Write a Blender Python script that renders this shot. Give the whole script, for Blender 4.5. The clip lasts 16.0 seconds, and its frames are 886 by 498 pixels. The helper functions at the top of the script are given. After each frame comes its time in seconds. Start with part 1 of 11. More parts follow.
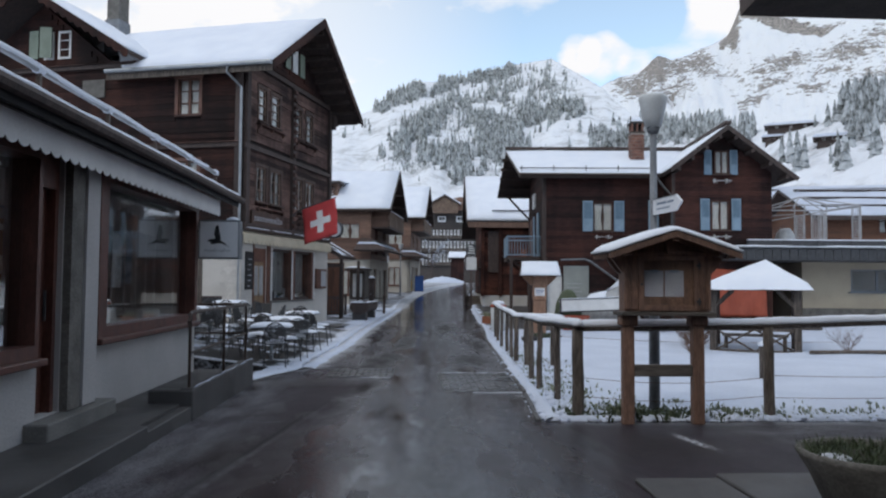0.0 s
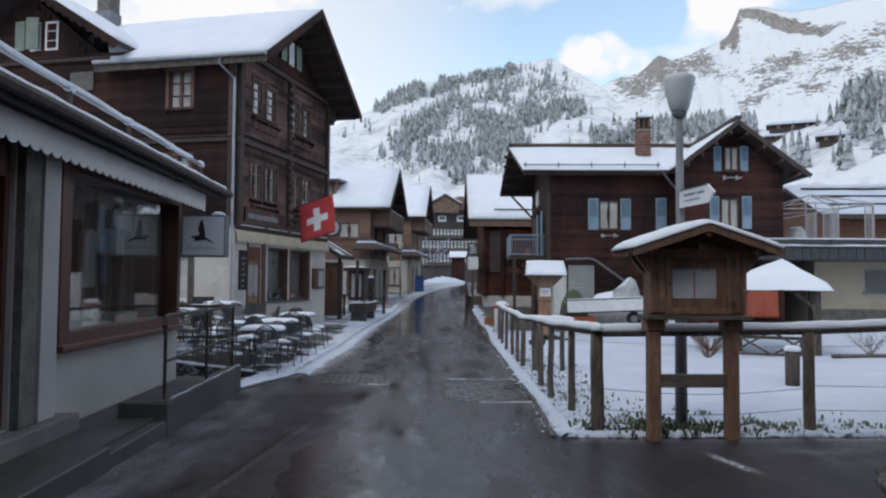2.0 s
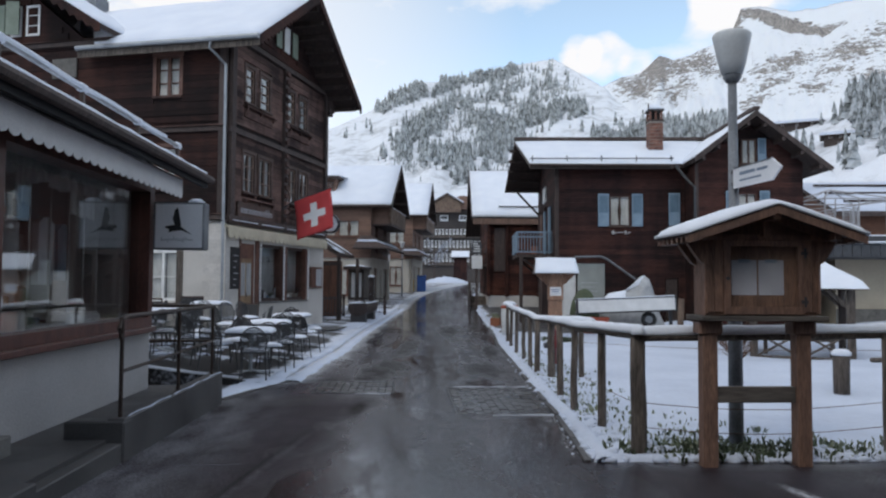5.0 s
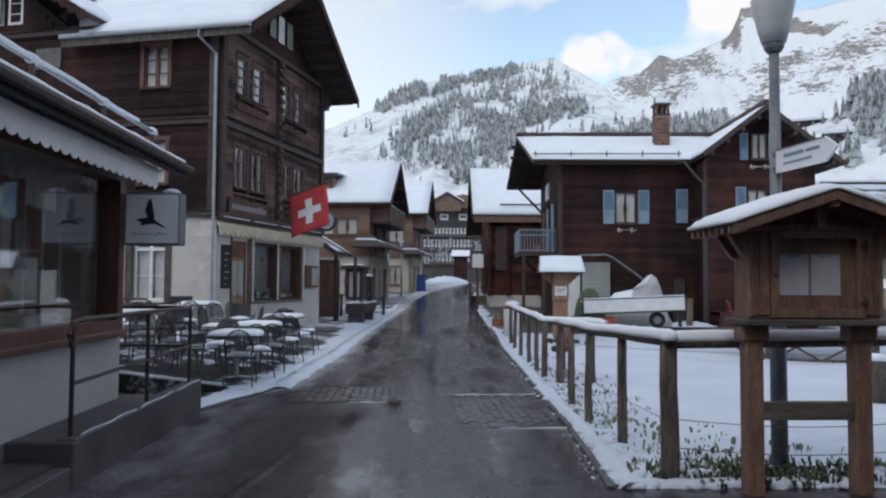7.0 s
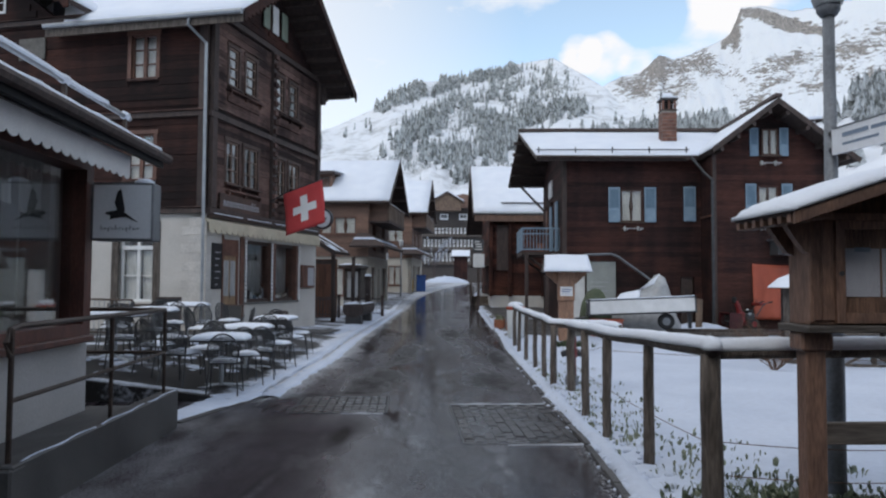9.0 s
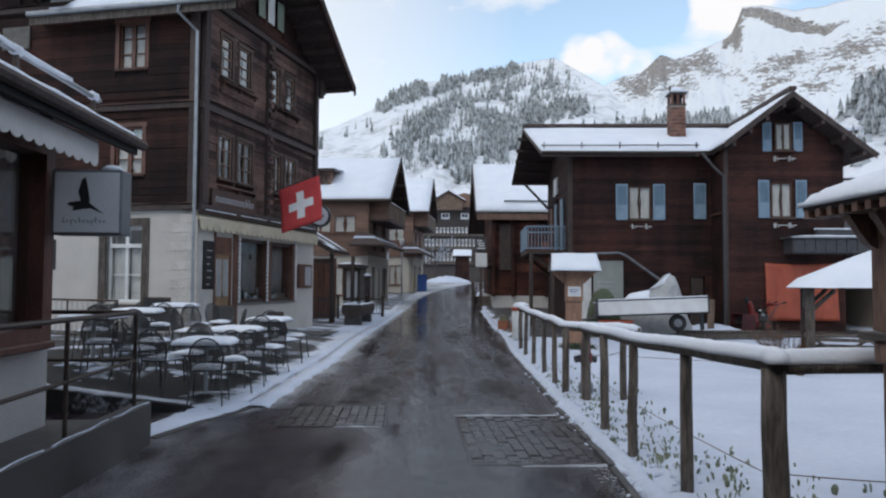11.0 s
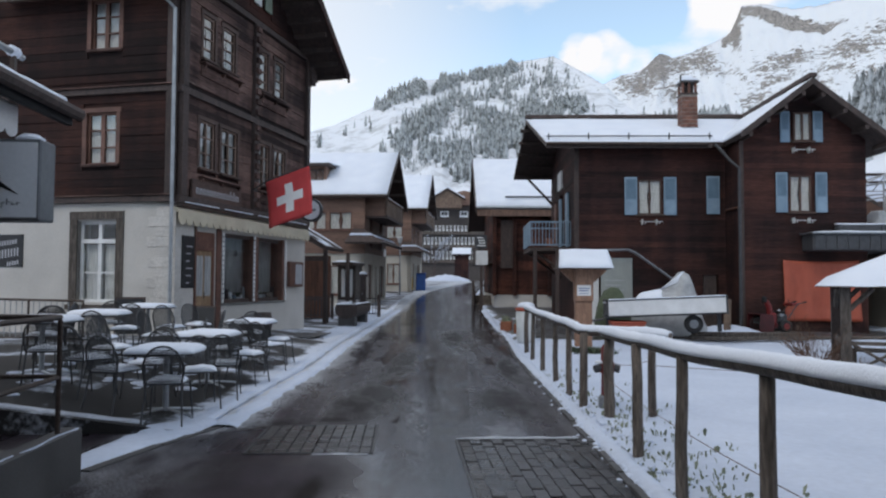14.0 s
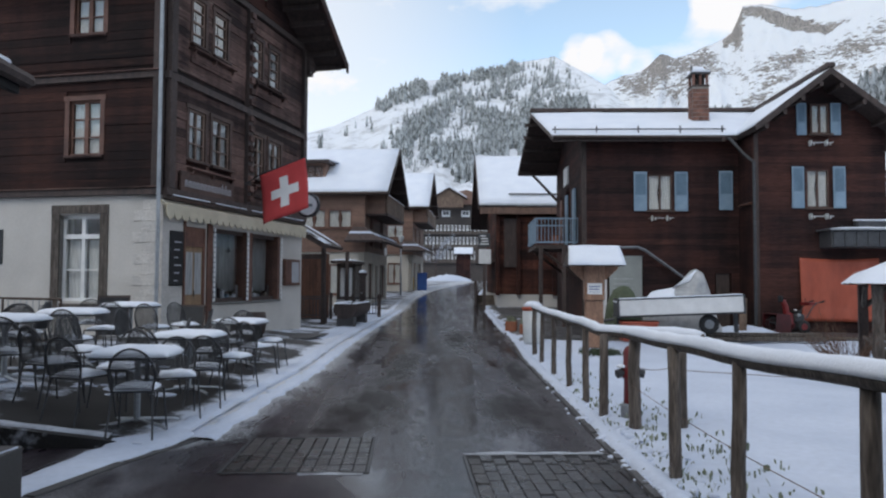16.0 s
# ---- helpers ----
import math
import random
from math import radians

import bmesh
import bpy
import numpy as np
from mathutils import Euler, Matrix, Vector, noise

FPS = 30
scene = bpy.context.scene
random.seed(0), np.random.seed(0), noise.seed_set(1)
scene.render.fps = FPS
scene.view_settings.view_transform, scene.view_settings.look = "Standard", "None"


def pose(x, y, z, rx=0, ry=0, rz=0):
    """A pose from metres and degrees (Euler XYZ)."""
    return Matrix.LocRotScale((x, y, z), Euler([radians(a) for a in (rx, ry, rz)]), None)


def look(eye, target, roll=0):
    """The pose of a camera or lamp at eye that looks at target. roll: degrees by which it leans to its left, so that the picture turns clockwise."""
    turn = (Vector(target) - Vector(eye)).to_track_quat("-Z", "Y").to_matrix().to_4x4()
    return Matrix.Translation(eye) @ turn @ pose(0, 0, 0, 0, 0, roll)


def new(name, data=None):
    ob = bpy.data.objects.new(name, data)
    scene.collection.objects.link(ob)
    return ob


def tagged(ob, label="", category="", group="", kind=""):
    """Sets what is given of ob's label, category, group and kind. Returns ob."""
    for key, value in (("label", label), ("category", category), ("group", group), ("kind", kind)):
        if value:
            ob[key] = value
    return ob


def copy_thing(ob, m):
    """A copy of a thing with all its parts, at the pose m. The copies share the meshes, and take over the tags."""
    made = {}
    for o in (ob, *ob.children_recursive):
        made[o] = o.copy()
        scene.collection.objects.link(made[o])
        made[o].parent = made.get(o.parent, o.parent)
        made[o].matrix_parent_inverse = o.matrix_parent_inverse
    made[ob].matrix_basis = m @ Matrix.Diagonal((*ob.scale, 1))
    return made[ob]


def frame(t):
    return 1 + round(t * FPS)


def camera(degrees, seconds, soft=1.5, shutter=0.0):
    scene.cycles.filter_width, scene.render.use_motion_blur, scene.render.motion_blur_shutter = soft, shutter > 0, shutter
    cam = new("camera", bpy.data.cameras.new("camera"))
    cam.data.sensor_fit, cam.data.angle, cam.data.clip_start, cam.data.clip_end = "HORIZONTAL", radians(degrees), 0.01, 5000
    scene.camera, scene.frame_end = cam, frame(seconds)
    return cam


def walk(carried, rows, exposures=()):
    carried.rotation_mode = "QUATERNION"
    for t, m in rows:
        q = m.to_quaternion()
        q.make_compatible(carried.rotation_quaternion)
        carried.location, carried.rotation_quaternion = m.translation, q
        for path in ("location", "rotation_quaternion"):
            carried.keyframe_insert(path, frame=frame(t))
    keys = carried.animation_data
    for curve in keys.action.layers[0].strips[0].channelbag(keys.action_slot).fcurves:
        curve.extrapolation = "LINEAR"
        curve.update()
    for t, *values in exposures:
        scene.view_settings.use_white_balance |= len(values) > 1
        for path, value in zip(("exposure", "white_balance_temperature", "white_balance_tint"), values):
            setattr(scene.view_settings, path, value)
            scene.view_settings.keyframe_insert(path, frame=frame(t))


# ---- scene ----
cam = camera(61.7, 16.0, soft=2.2)
METRES, EYE, TILT, LEAN, TURN = 7.389, 1.5, 0.0, 0.0, -3.0
ROWS = [
    (0.0, 0.0, 0.0, 0.0, -0.02, 2.63, -0.42),
    (0.5, -0.0005, 0.0313, -0.0007, 0.0, 2.63, -0.42),
    (1.0, -0.001, 0.0635, -0.0005, 0.01, 2.63, -0.42),
    (1.5, -0.003, 0.095, -0.0001, 0.0, 2.63, -0.42),
    (2.0, -0.0058, 0.1259, 0.0001, -0.0, 2.63, -0.43),
    (2.5, -0.009, 0.1572, -0.0002, 0.01, 2.63, -0.43),
    (3.0, -0.0117, 0.1876, -0.0019, 0.03, 2.64, -0.43),
    (3.5, -0.014, 0.2175, -0.0049, 0.06, 2.66, -0.41),
    (4.0, -0.0155, 0.2472, -0.0067, 0.08, 2.68, -0.39),
    (6.5, -0.0193, 0.4029, -0.0086, 0.12, 2.65, -0.36),
    (7.0, -0.0192, 0.4336, -0.0091, 0.11, 2.64, -0.35),
    (7.5, -0.0202, 0.4634, -0.009, 0.1, 2.64, -0.36),
    (8.0, -0.0214, 0.4934, -0.0087, 0.09, 2.64, -0.36),
    (8.5, -0.0223, 0.5228, -0.0088, 0.09, 2.64, -0.35),
    (9.0, -0.023, 0.5528, -0.0098, 0.09, 2.66, -0.33),
    (11.5, -0.0283, 0.7047, -0.0104, 0.19, 2.64, -0.33),
    (12.0, -0.0273, 0.7367, -0.0118, 0.2, 2.63, -0.32),
    (12.5, -0.0273, 0.7701, -0.0121, 0.17, 2.61, -0.31),
    (13.0, -0.0283, 0.8025, -0.0111, 0.13, 2.57, -0.32),
    (13.5, -0.0291, 0.836, -0.0115, 0.1, 2.57, -0.31),
    (14.0, -0.0292, 0.8689, -0.0115, 0.1, 2.56, -0.31),
    (14.5, -0.0295, 0.9013, -0.0127, 0.1, 2.56, -0.3),
    (15.0, -0.0301, 0.9342, -0.0144, 0.13, 2.57, -0.3),
    (15.5, -0.0323, 0.9665, -0.0162, 0.15, 2.57, -0.31),
    (16.0, -0.0351, 0.9982, -0.0199, 0.19, 2.6, -0.31),
]
walk(cam, [(t, pose(0, 0, EYE, TILT, LEAN, TURN) @ pose(METRES * x, METRES * y, METRES * z, 90 + pitch, roll, yaw)) for t, x, y, z, yaw, pitch, roll in ROWS],
     exposures=((0.0, 0.0, 6800, 11), (16.0, 0.0, 6800, 11)))

# ---------- world, sun ----------
world = bpy.data.worlds.new("sky")
scene.world = world
world.use_nodes = True
wn, wl = world.node_tree.nodes, world.node_tree.links
wn.clear()
w_out = wn.new("ShaderNodeOutputWorld")
w_bg = wn.new("ShaderNodeBackground")
w_sky = wn.new("ShaderNodeTexSky")
w_sky.sky_type = "NISHITA"
w_sky.sun_disc = False
w_sky.sun_elevation = radians(46)
w_sky.sun_rotation = radians(213)
w_sky.altitude = 1600
w_sky.air_density = 1.0
w_sky.dust_density = 1.5
w_co = wn.new("ShaderNodeTexCoord")
w_map = wn.new("ShaderNodeMapping")
w_map.inputs["Scale"].default_value = (1.0, 1.0, 1.9)
w_map.inputs["Location"].default_value = (0.52, 0.35, 0.05)
w_noise = wn.new("ShaderNodeTexNoise")
w_noise.inputs["Scale"].default_value = 3.4
w_noise.inputs["Detail"].default_value = 7
w_noise.inputs["Roughness"].default_value = 0.55
w_ramp = wn.new("ShaderNodeValToRGB")
w_ramp.color_ramp.elements[0].position = 0.46
w_ramp.color_ramp.elements[0].color = (0.16, 0.16, 0.16, 1)
w_ramp.color_ramp.elements[1].position = 0.57
w_mix = wn.new("ShaderNodeMix")
w_mix.data_type = "RGBA"
# clouds: a little brighter over the mountains than behind
w_dot = wn.new("ShaderNodeVectorMath")
w_dot.operation = "DOT_PRODUCT"
w_dot.inputs[1].default_value = (0.25, 0.93, 0.25)
w_lit = wn.new("ShaderNodeMapRange")
w_lit.inputs["From Min"].default_value, w_lit.inputs["From Max"].default_value = -0.4, 0.9
w_cloud = wn.new("ShaderNodeMix")
w_cloud.data_type = "RGBA"
w_cloud.inputs["A"].default_value = (4.9, 5.2, 5.8, 1)
w_cloud.inputs["B"].default_value = (6.3, 6.5, 6.85, 1)
wl.new(w_co.outputs["Generated"], w_dot.inputs[0])
wl.new(w_dot.outputs["Value"], w_lit.inputs["Value"])
wl.new(w_lit.outputs["Result"], w_cloud.inputs["Factor"])
wl.new(w_cloud.outputs["Result"], w_mix.inputs["B"])
wl.new(w_co.outputs["Generated"], w_map.inputs["Vector"])
wl.new(w_map.outputs["Vector"], w_noise.inputs["Vector"])
# the cloud thickens down the valley side
w_side = wn.new("ShaderNodeVectorMath")
w_side.operation = "DOT_PRODUCT"
w_side.inputs[1].default_value = (-0.85, 0.5, 0.0)
w_thick = wn.new("ShaderNodeMapRange")
w_thick.inputs["From Min"].default_value, w_thick.inputs["From Max"].default_value = 0.42, 0.66
w_thick.inputs["To Min"].default_value, w_thick.inputs["To Max"].default_value = 0.0, -0.04
w_sum = wn.new("ShaderNodeMath")
wl.new(w_co.outputs["Generated"], w_side.inputs[0])
wl.new(w_side.outputs["Value"], w_thick.inputs["Value"])
wl.new(w_noise.outputs["Fac"], w_sum.inputs[0])
wl.new(w_thick.outputs["Result"], w_sum.inputs[1])
# single banks of cloud and gaps between them: bearing, height, half width in degrees, how dense
w_last = w_sum
for w_b, w_e, w_r, w_d in ((13.2, 17.2, 2.0, 0.13), (15.4, 17.0, 2.2, 0.14), (17.6, 16.0, 1.6, 0.10), (18.6, 20.2, 3.2, -0.20), (14.3, 20.8, 2.4, -0.17), (10.2, 17.5, 2.4, -0.10),
                           (24.0, 21.5, 4.0, 0.15), (-4.0, 14.0, 7.0, 0.05), (4.0, 19.5, 6.0, -0.05), (-8.0, 22.0, 6.0, -0.08)):
    w_dir = wn.new("ShaderNodeVectorMath")
    w_dir.operation = "DOT_PRODUCT"
    w_dir.inputs[1].default_value = (math.sin(radians(w_b)) * math.cos(radians(w_e)), math.cos(radians(w_b)) * math.cos(radians(w_e)), math.sin(radians(w_e)))
    wl.new(w_co.outputs["Generated"], w_dir.inputs[0])
    w_in = wn.new("ShaderNodeMapRange")
    w_in.interpolation_type = "SMOOTHSTEP"
    w_in.inputs["From Min"].default_value, w_in.inputs["From Max"].default_value = math.cos(radians(w_r)), math.cos(radians(w_r * 0.3))
    w_in.inputs["To Max"].default_value = w_d
    wl.new(w_dir.outputs["Value"], w_in.inputs["Value"])
    w_next = wn.new("ShaderNodeMath")
    wl.new(w_last.outputs["Value"], w_next.inputs[0])
    wl.new(w_in.outputs["Result"], w_next.inputs[1])
    w_last = w_next
wl.new(w_last.outputs["Value"], w_ramp.inputs["Fac"])
w_haze = wn.new("ShaderNodeMapRange")
w_haze.interpolation_type = "SMOOTHSTEP"
w_haze.inputs["From Min"].default_value, w_haze.inputs["From Max"].default_value = 0.22, 0.62
w_haze.inputs["To Max"].default_value = 0.72
wl.new(w_side.outputs["Value"], w_haze.inputs["Value"])
w_most = wn.new("ShaderNodeMath")
w_most.operation = "MAXIMUM"
wl.new(w_ramp.outputs["Color"], w_most.inputs[0])
wl.new(w_haze.outputs["Result"], w_most.inputs[1])
wl.new(w_most.outputs["Value"], w_mix.inputs["Factor"])
w_clear = wn.new("ShaderNodeMix")
w_clear.data_type, w_clear.blend_type = "RGBA", "MULTIPLY"
w_clear.inputs["Factor"].default_value = 1.0
w_clear.inputs["B"].default_value = (1.75, 1.85, 1.65, 1)
wl.new(w_sky.outputs["Color"], w_clear.inputs["A"])
wl.new(w_clear.outputs["Result"], w_mix.inputs["A"])
wl.new(w_mix.outputs["Result"], w_bg.inputs["Color"])
wl.new(w_bg.outputs["Background"], w_out.inputs["Surface"])
w_bg.inputs["Strength"].default_value = 0.150
sun = new("sun", bpy.data.lights.new("sun", "SUN"))
sun.data.energy = 0.56
sun.data.angle = radians(20)
sun.data.color = (1.0, 0.96, 0.9)
sun.matrix_world = look((-33, -50, 62), (0, 0, 0))


# ---------- materials ----------
def surface(name, col, col2=None, rough=0.7, metal=0.0, scale=3.0, stretch=(1, 1, 1), fine=0.25, fscale=30.0,
            bump=0.15, rand=0.0, rough2=None, spec=0.5):
    """A two-scale material on world positions: broad stain between two colours, fine grain, relief and a change from piece to piece."""
    m = bpy.data.materials.new(name)
    m.use_nodes = True
    n, l = m.node_tree.nodes, m.node_tree.links
    b = n["Principled BSDF"]
    geo = n.new("ShaderNodeNewGeometry")
    mp = n.new("ShaderNodeMapping")
    mp.inputs["Scale"].default_value = stretch
    l.new(geo.outputs["Position"], mp.inputs["Vector"])
    big = n.new("ShaderNodeTexNoise")
    big.inputs["Scale"].default_value = scale
    big.inputs["Detail"].default_value = 5
    l.new(mp.outputs["Vector"], big.inputs["Vector"])
    rp = n.new("ShaderNodeValToRGB")
    rp.color_ramp.elements[0].position, rp.color_ramp.elements[1].position = 0.32, 0.68
    c2 = col2 or tuple(c * 0.75 for c in col)
    rp.color_ramp.elements[0].color, rp.color_ramp.elements[1].color = (*c2, 1), (*col, 1)
    l.new(big.outputs["Fac"], rp.inputs["Fac"])
    sm = n.new("ShaderNodeTexNoise")
    sm.inputs["Scale"].default_value = fscale
    sm.inputs["Detail"].default_value = 6
    l.new(mp.outputs["Vector"], sm.inputs["Vector"])
    mr = n.new("ShaderNodeMapRange")
    mr.inputs["From Min"].default_value, mr.inputs["From Max"].default_value = 0.3, 0.7
    mr.inputs["To Min"].default_value, mr.inputs["To Max"].default_value = 1 - fine, 1 + fine
    l.new(sm.outputs["Fac"], mr.inputs["Value"])
    oi = n.new("ShaderNodeObjectInfo")
    mr2 = n.new("ShaderNodeMapRange")
    mr2.inputs["To Min"].default_value, mr2.inputs["To Max"].default_value = 1 - rand, 1 + rand
    l.new(oi.outputs["Random"], mr2.inputs["Value"])
    mu = n.new("ShaderNodeMath")
    mu.operation = "MULTIPLY"
    l.new(mr.outputs["Result"], mu.inputs[0])
    l.new(mr2.outputs["Result"], mu.inputs[1])
    hsv = n.new("ShaderNodeHueSaturation")
    l.new(rp.outputs["Color"], hsv.inputs["Color"])
    l.new(mu.outputs["Value"], hsv.inputs["Value"])
    l.new(hsv.outputs["Color"], b.inputs["Base Color"])
    b.inputs["Roughness"].default_value = rough
    b.inputs["Metallic"].default_value = metal
    b.inputs["Specular IOR Level"].default_value = spec
    if rough2 is not None:
        mr3 = n.new("ShaderNodeMapRange")
        mr3.inputs["From Min"].default_value, mr3.inputs["From Max"].default_value = 0.35, 0.65
        mr3.inputs["To Min"].default_value, mr3.inputs["To Max"].default_value = rough2, rough
        l.new(big.outputs["Fac"], mr3.inputs["Value"])
        l.new(mr3.outputs["Result"], b.inputs["Roughness"])
    if bump:
        bp = n.new("ShaderNodeBump")
        bp.inputs["Strength"].default_value = bump
        bp.inputs["Distance"].default_value = 0.02
        l.new(sm.outputs["Fac"], bp.inputs["Height"])
        l.new(bp.outputs["Normal"], b.inputs["Normal"])
    return m


def glass(name, tint=(0.94, 0.97, 0.98), rough=0.02):
    m = bpy.data.materials.new(name)
    m.use_nodes = True
    n, l = m.node_tree.nodes, m.node_tree.links
    b = n["Principled BSDF"]
    b.inputs["Base Color"].default_value = (*tint, 1)
    b.inputs["Roughness"].default_value = rough
    b.inputs["IOR"].default_value = 1.5
    b.inputs["Transmission Weight"].default_value = 1.0
    return m


def timber(name, black, dark, warm, bare, streaks, rand=0.22, rough=0.8):
    """Old sun-burnt boards: black, brown and red patches, grain along the boards, streaks of bare wood, drip stains."""
    m = bpy.data.materials.new(name)
    m.use_nodes = True
    n, l = m.node_tree.nodes, m.node_tree.links
    b = n["Principled BSDF"]
    geo = n.new("ShaderNodeNewGeometry")

    def tex(scale, stretch, detail, off=0.0):
        mp = n.new("ShaderNodeMapping")
        mp.inputs["Scale"].default_value = stretch
        mp.inputs["Location"].default_value = (off, off, off)
        l.new(geo.outputs["Position"], mp.inputs["Vector"])
        t = n.new("ShaderNodeTexNoise")
        t.inputs["Scale"].default_value = scale
        t.inputs["Detail"].default_value = detail
        l.new(mp.outputs["Vector"], t.inputs["Vector"])
        return t.outputs["Fac"]

    def remap(v, a, b2, c=0.0, d=1.0):
        r = n.new("ShaderNodeMapRange")
        r.inputs["From Min"].default_value, r.inputs["From Max"].default_value = a, b2
        r.inputs["To Min"].default_value, r.inputs["To Max"].default_value = c, d
        l.new(v, r.inputs["Value"])
        return r.outputs["Result"]

    def math2(op, a, b2):
        r = n.new("ShaderNodeMath")
        r.operation = op
        for s, v in zip(r.inputs, (a, b2)):
            if isinstance(v, (int, float)):
                s.default_value = v
            else:
                l.new(v, s)
        return r.outputs["Value"]

    grain = tex(1.0, (0.9, 0.9, 34), 7, 3.0)
    blotch = math2("ADD", tex(0.55, (0.8, 0.8, 1.1), 6), math2("MULTIPLY", math2("SUBTRACT", grain, 0.5), 0.35))
    drip = tex(1.0, (3.2, 3.2, 0.35), 5, 7.0)
    oi = n.new("ShaderNodeObjectInfo")
    tone = math2("ADD", blotch, remap(oi.outputs["Random"], 0, 1, -0.06, 0.06))
    tone = math2("ADD", tone, remap(drip, 0.3, 0.7, -0.07, 0.07))
    rp = n.new("ShaderNodeValToRGB")
    e = rp.color_ramp.elements
    e[0].position, e[1].position = 0.34, 0.66
    e[0].color, e[1].color = (*black, 1), (*warm, 1)
    mid = e.new(0.48)
    mid.color = (*dark, 1)
    l.new(tone, rp.inputs["Fac"])
    mix = n.new("ShaderNodeMix")
    mix.data_type = "RGBA"
    mix.inputs["B"].default_value = (*bare, 1)
    worn = math2("MULTIPLY", remap(tex(1.3, (0.45, 0.45, 11), 6, 11.0), 0.60, 0.74, 0, streaks), remap(tex(0.7, (1, 1, 1), 3, 5.0), 0.42, 0.6))
    l.new(worn, mix.inputs["Factor"])
    l.new(rp.outputs["Color"], mix.inputs["A"])
    hsv = n.new("ShaderNodeHueSaturation")
    l.new(mix.outputs["Result"], hsv.inputs["Color"])
    fine = remap(tex(9.0, (0.5, 0.5, 7), 6, 1.0), 0.3, 0.7, 0.62, 1.38)
    l.new(math2("MULTIPLY", fine, remap(oi.outputs["Random"], 0, 1, 1 - rand, 1 + rand)), hsv.inputs["Value"])
    l.new(hsv.outputs["Color"], b.inputs["Base Color"])
    b.inputs["Roughness"].default_value = rough
    b.inputs["Specular IOR Level"].default_value = 0.22
    bp = n.new("ShaderNodeBump")
    bp.inputs["Strength"].default_value = 0.7
    bp.inputs["Distance"].default_value = 0.02
    l.new(grain, bp.inputs["Height"])
    l.new(bp.outputs["Normal"], b.inputs["Normal"])
    return m


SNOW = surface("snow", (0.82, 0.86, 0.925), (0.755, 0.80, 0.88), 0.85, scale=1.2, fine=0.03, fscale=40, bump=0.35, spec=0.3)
# trampled snow; its darker, bluer colour also holds the shade it lies in
SNOW_SHADED = surface("shaded_snow", (0.62, 0.675, 0.78), (0.525, 0.58, 0.685), 0.9, scale=0.6, fine=0.05, fscale=12, bump=0.5, spec=0.3)
SLUSH = surface("slushy_snow", (0.56, 0.595, 0.65), (0.34, 0.36, 0.40), 0.8, scale=2.2, fine=0.15, fscale=25, bump=0.6, spec=0.4)
LOG = timber("weathered_log", (0.0130, 0.0076, 0.0072), (0.0275, 0.0128, 0.0112), (0.056, 0.0232, 0.0172), (0.12, 0.056, 0.036), 0.35, rand=0.16)
LOG_GREY = timber("grey_weathered_log", (0.034, 0.0205, 0.0190), (0.094, 0.0570, 0.0490), (0.165, 0.100, 0.083), (0.32, 0.24, 0.195), 0.8, rand=0.35)
PLANK_RED = timber("red_brown_plank", (0.0175, 0.0104, 0.0102), (0.0365, 0.0174, 0.0160), (0.070, 0.0290, 0.0228), (0.135, 0.060, 0.038), 0.40, rand=0.10)
BARN_LOG = timber("red_weathered_log", (0.0190, 0.0090, 0.0082), (0.052, 0.0200, 0.0155), (0.115, 0.042, 0.027), (0.16, 0.070, 0.042), 0.4)
PLANK_TAN = surface("tan_plank", (0.220, 0.126, 0.090), (0.135, 0.078, 0.057), 0.7, scale=0.8, stretch=(0.3, 0.3, 4.0), fine=0.3, fscale=16, bump=0.4, rand=0.2)
DARK_WOOD = surface("dark_stained_timber", (0.078, 0.054, 0.047), (0.045, 0.033, 0.030), 0.75, scale=2, stretch=(4, 4, 1), fine=0.35, fscale=14, bump=0.4, rand=0.2)
BOARD_WOOD = surface("oiled_spruce", (0.245, 0.140, 0.098), (0.135, 0.080, 0.060), 0.55, scale=2.2, stretch=(4, 4, 0.7), fine=0.35, fscale=18, bump=0.35, rand=0.15)
POST_WOOD = surface("weathered_post", (0.155, 0.128, 0.108), (0.062, 0.050, 0.042), 0.85, scale=4, stretch=(4, 4, 0.6), fine=0.45, fscale=14, bump=0.8, rand=0.2)
KIOSK_WOOD = surface("light_larch", (0.34, 0.19, 0.12), (0.22, 0.122, 0.08), 0.6, scale=2.2, stretch=(4, 4, 0.7), fine=0.3, fscale=18, bump=0.3)
FRAME_WOOD = surface("window_wood", (0.175, 0.083, 0.058), (0.105, 0.050, 0.036), 0.6, scale=3, fine=0.3, fscale=25, bump=0.2, rand=0.15)
GREY_BAR = surface("greyed_bar_wood", (0.135, 0.116, 0.102), (0.066, 0.057, 0.051), 0.8, scale=2.0, stretch=(0.5, 0.5, 6.0), fine=0.35, fscale=12, bump=0.4)
INN_TRIM = surface("dark_brown_casing", (0.105, 0.062, 0.048), (0.058, 0.036, 0.029), 0.7, scale=3, fine=0.35, fscale=25, bump=0.3, rand=0.2)
SASH = surface("greyed_sash_wood", (0.26, 0.175, 0.135), (0.165, 0.110, 0.086), 0.6, scale=3, fine=0.3, fscale=25, bump=0.2, rand=0.15)
DOOR_WOOD = surface("honey_door_wood", (0.42, 0.24, 0.10), (0.30, 0.16, 0.065), 0.5, scale=2, stretch=(5, 5, 0.7), fine=0.25, fscale=14, bump=0.2)
INN_DOOR = surface("pale_door_wood", (0.30, 0.195, 0.115), (0.20, 0.125, 0.072), 0.6, scale=2, stretch=(5, 5, 0.7), fine=0.25, fscale=14, bump=0.2)
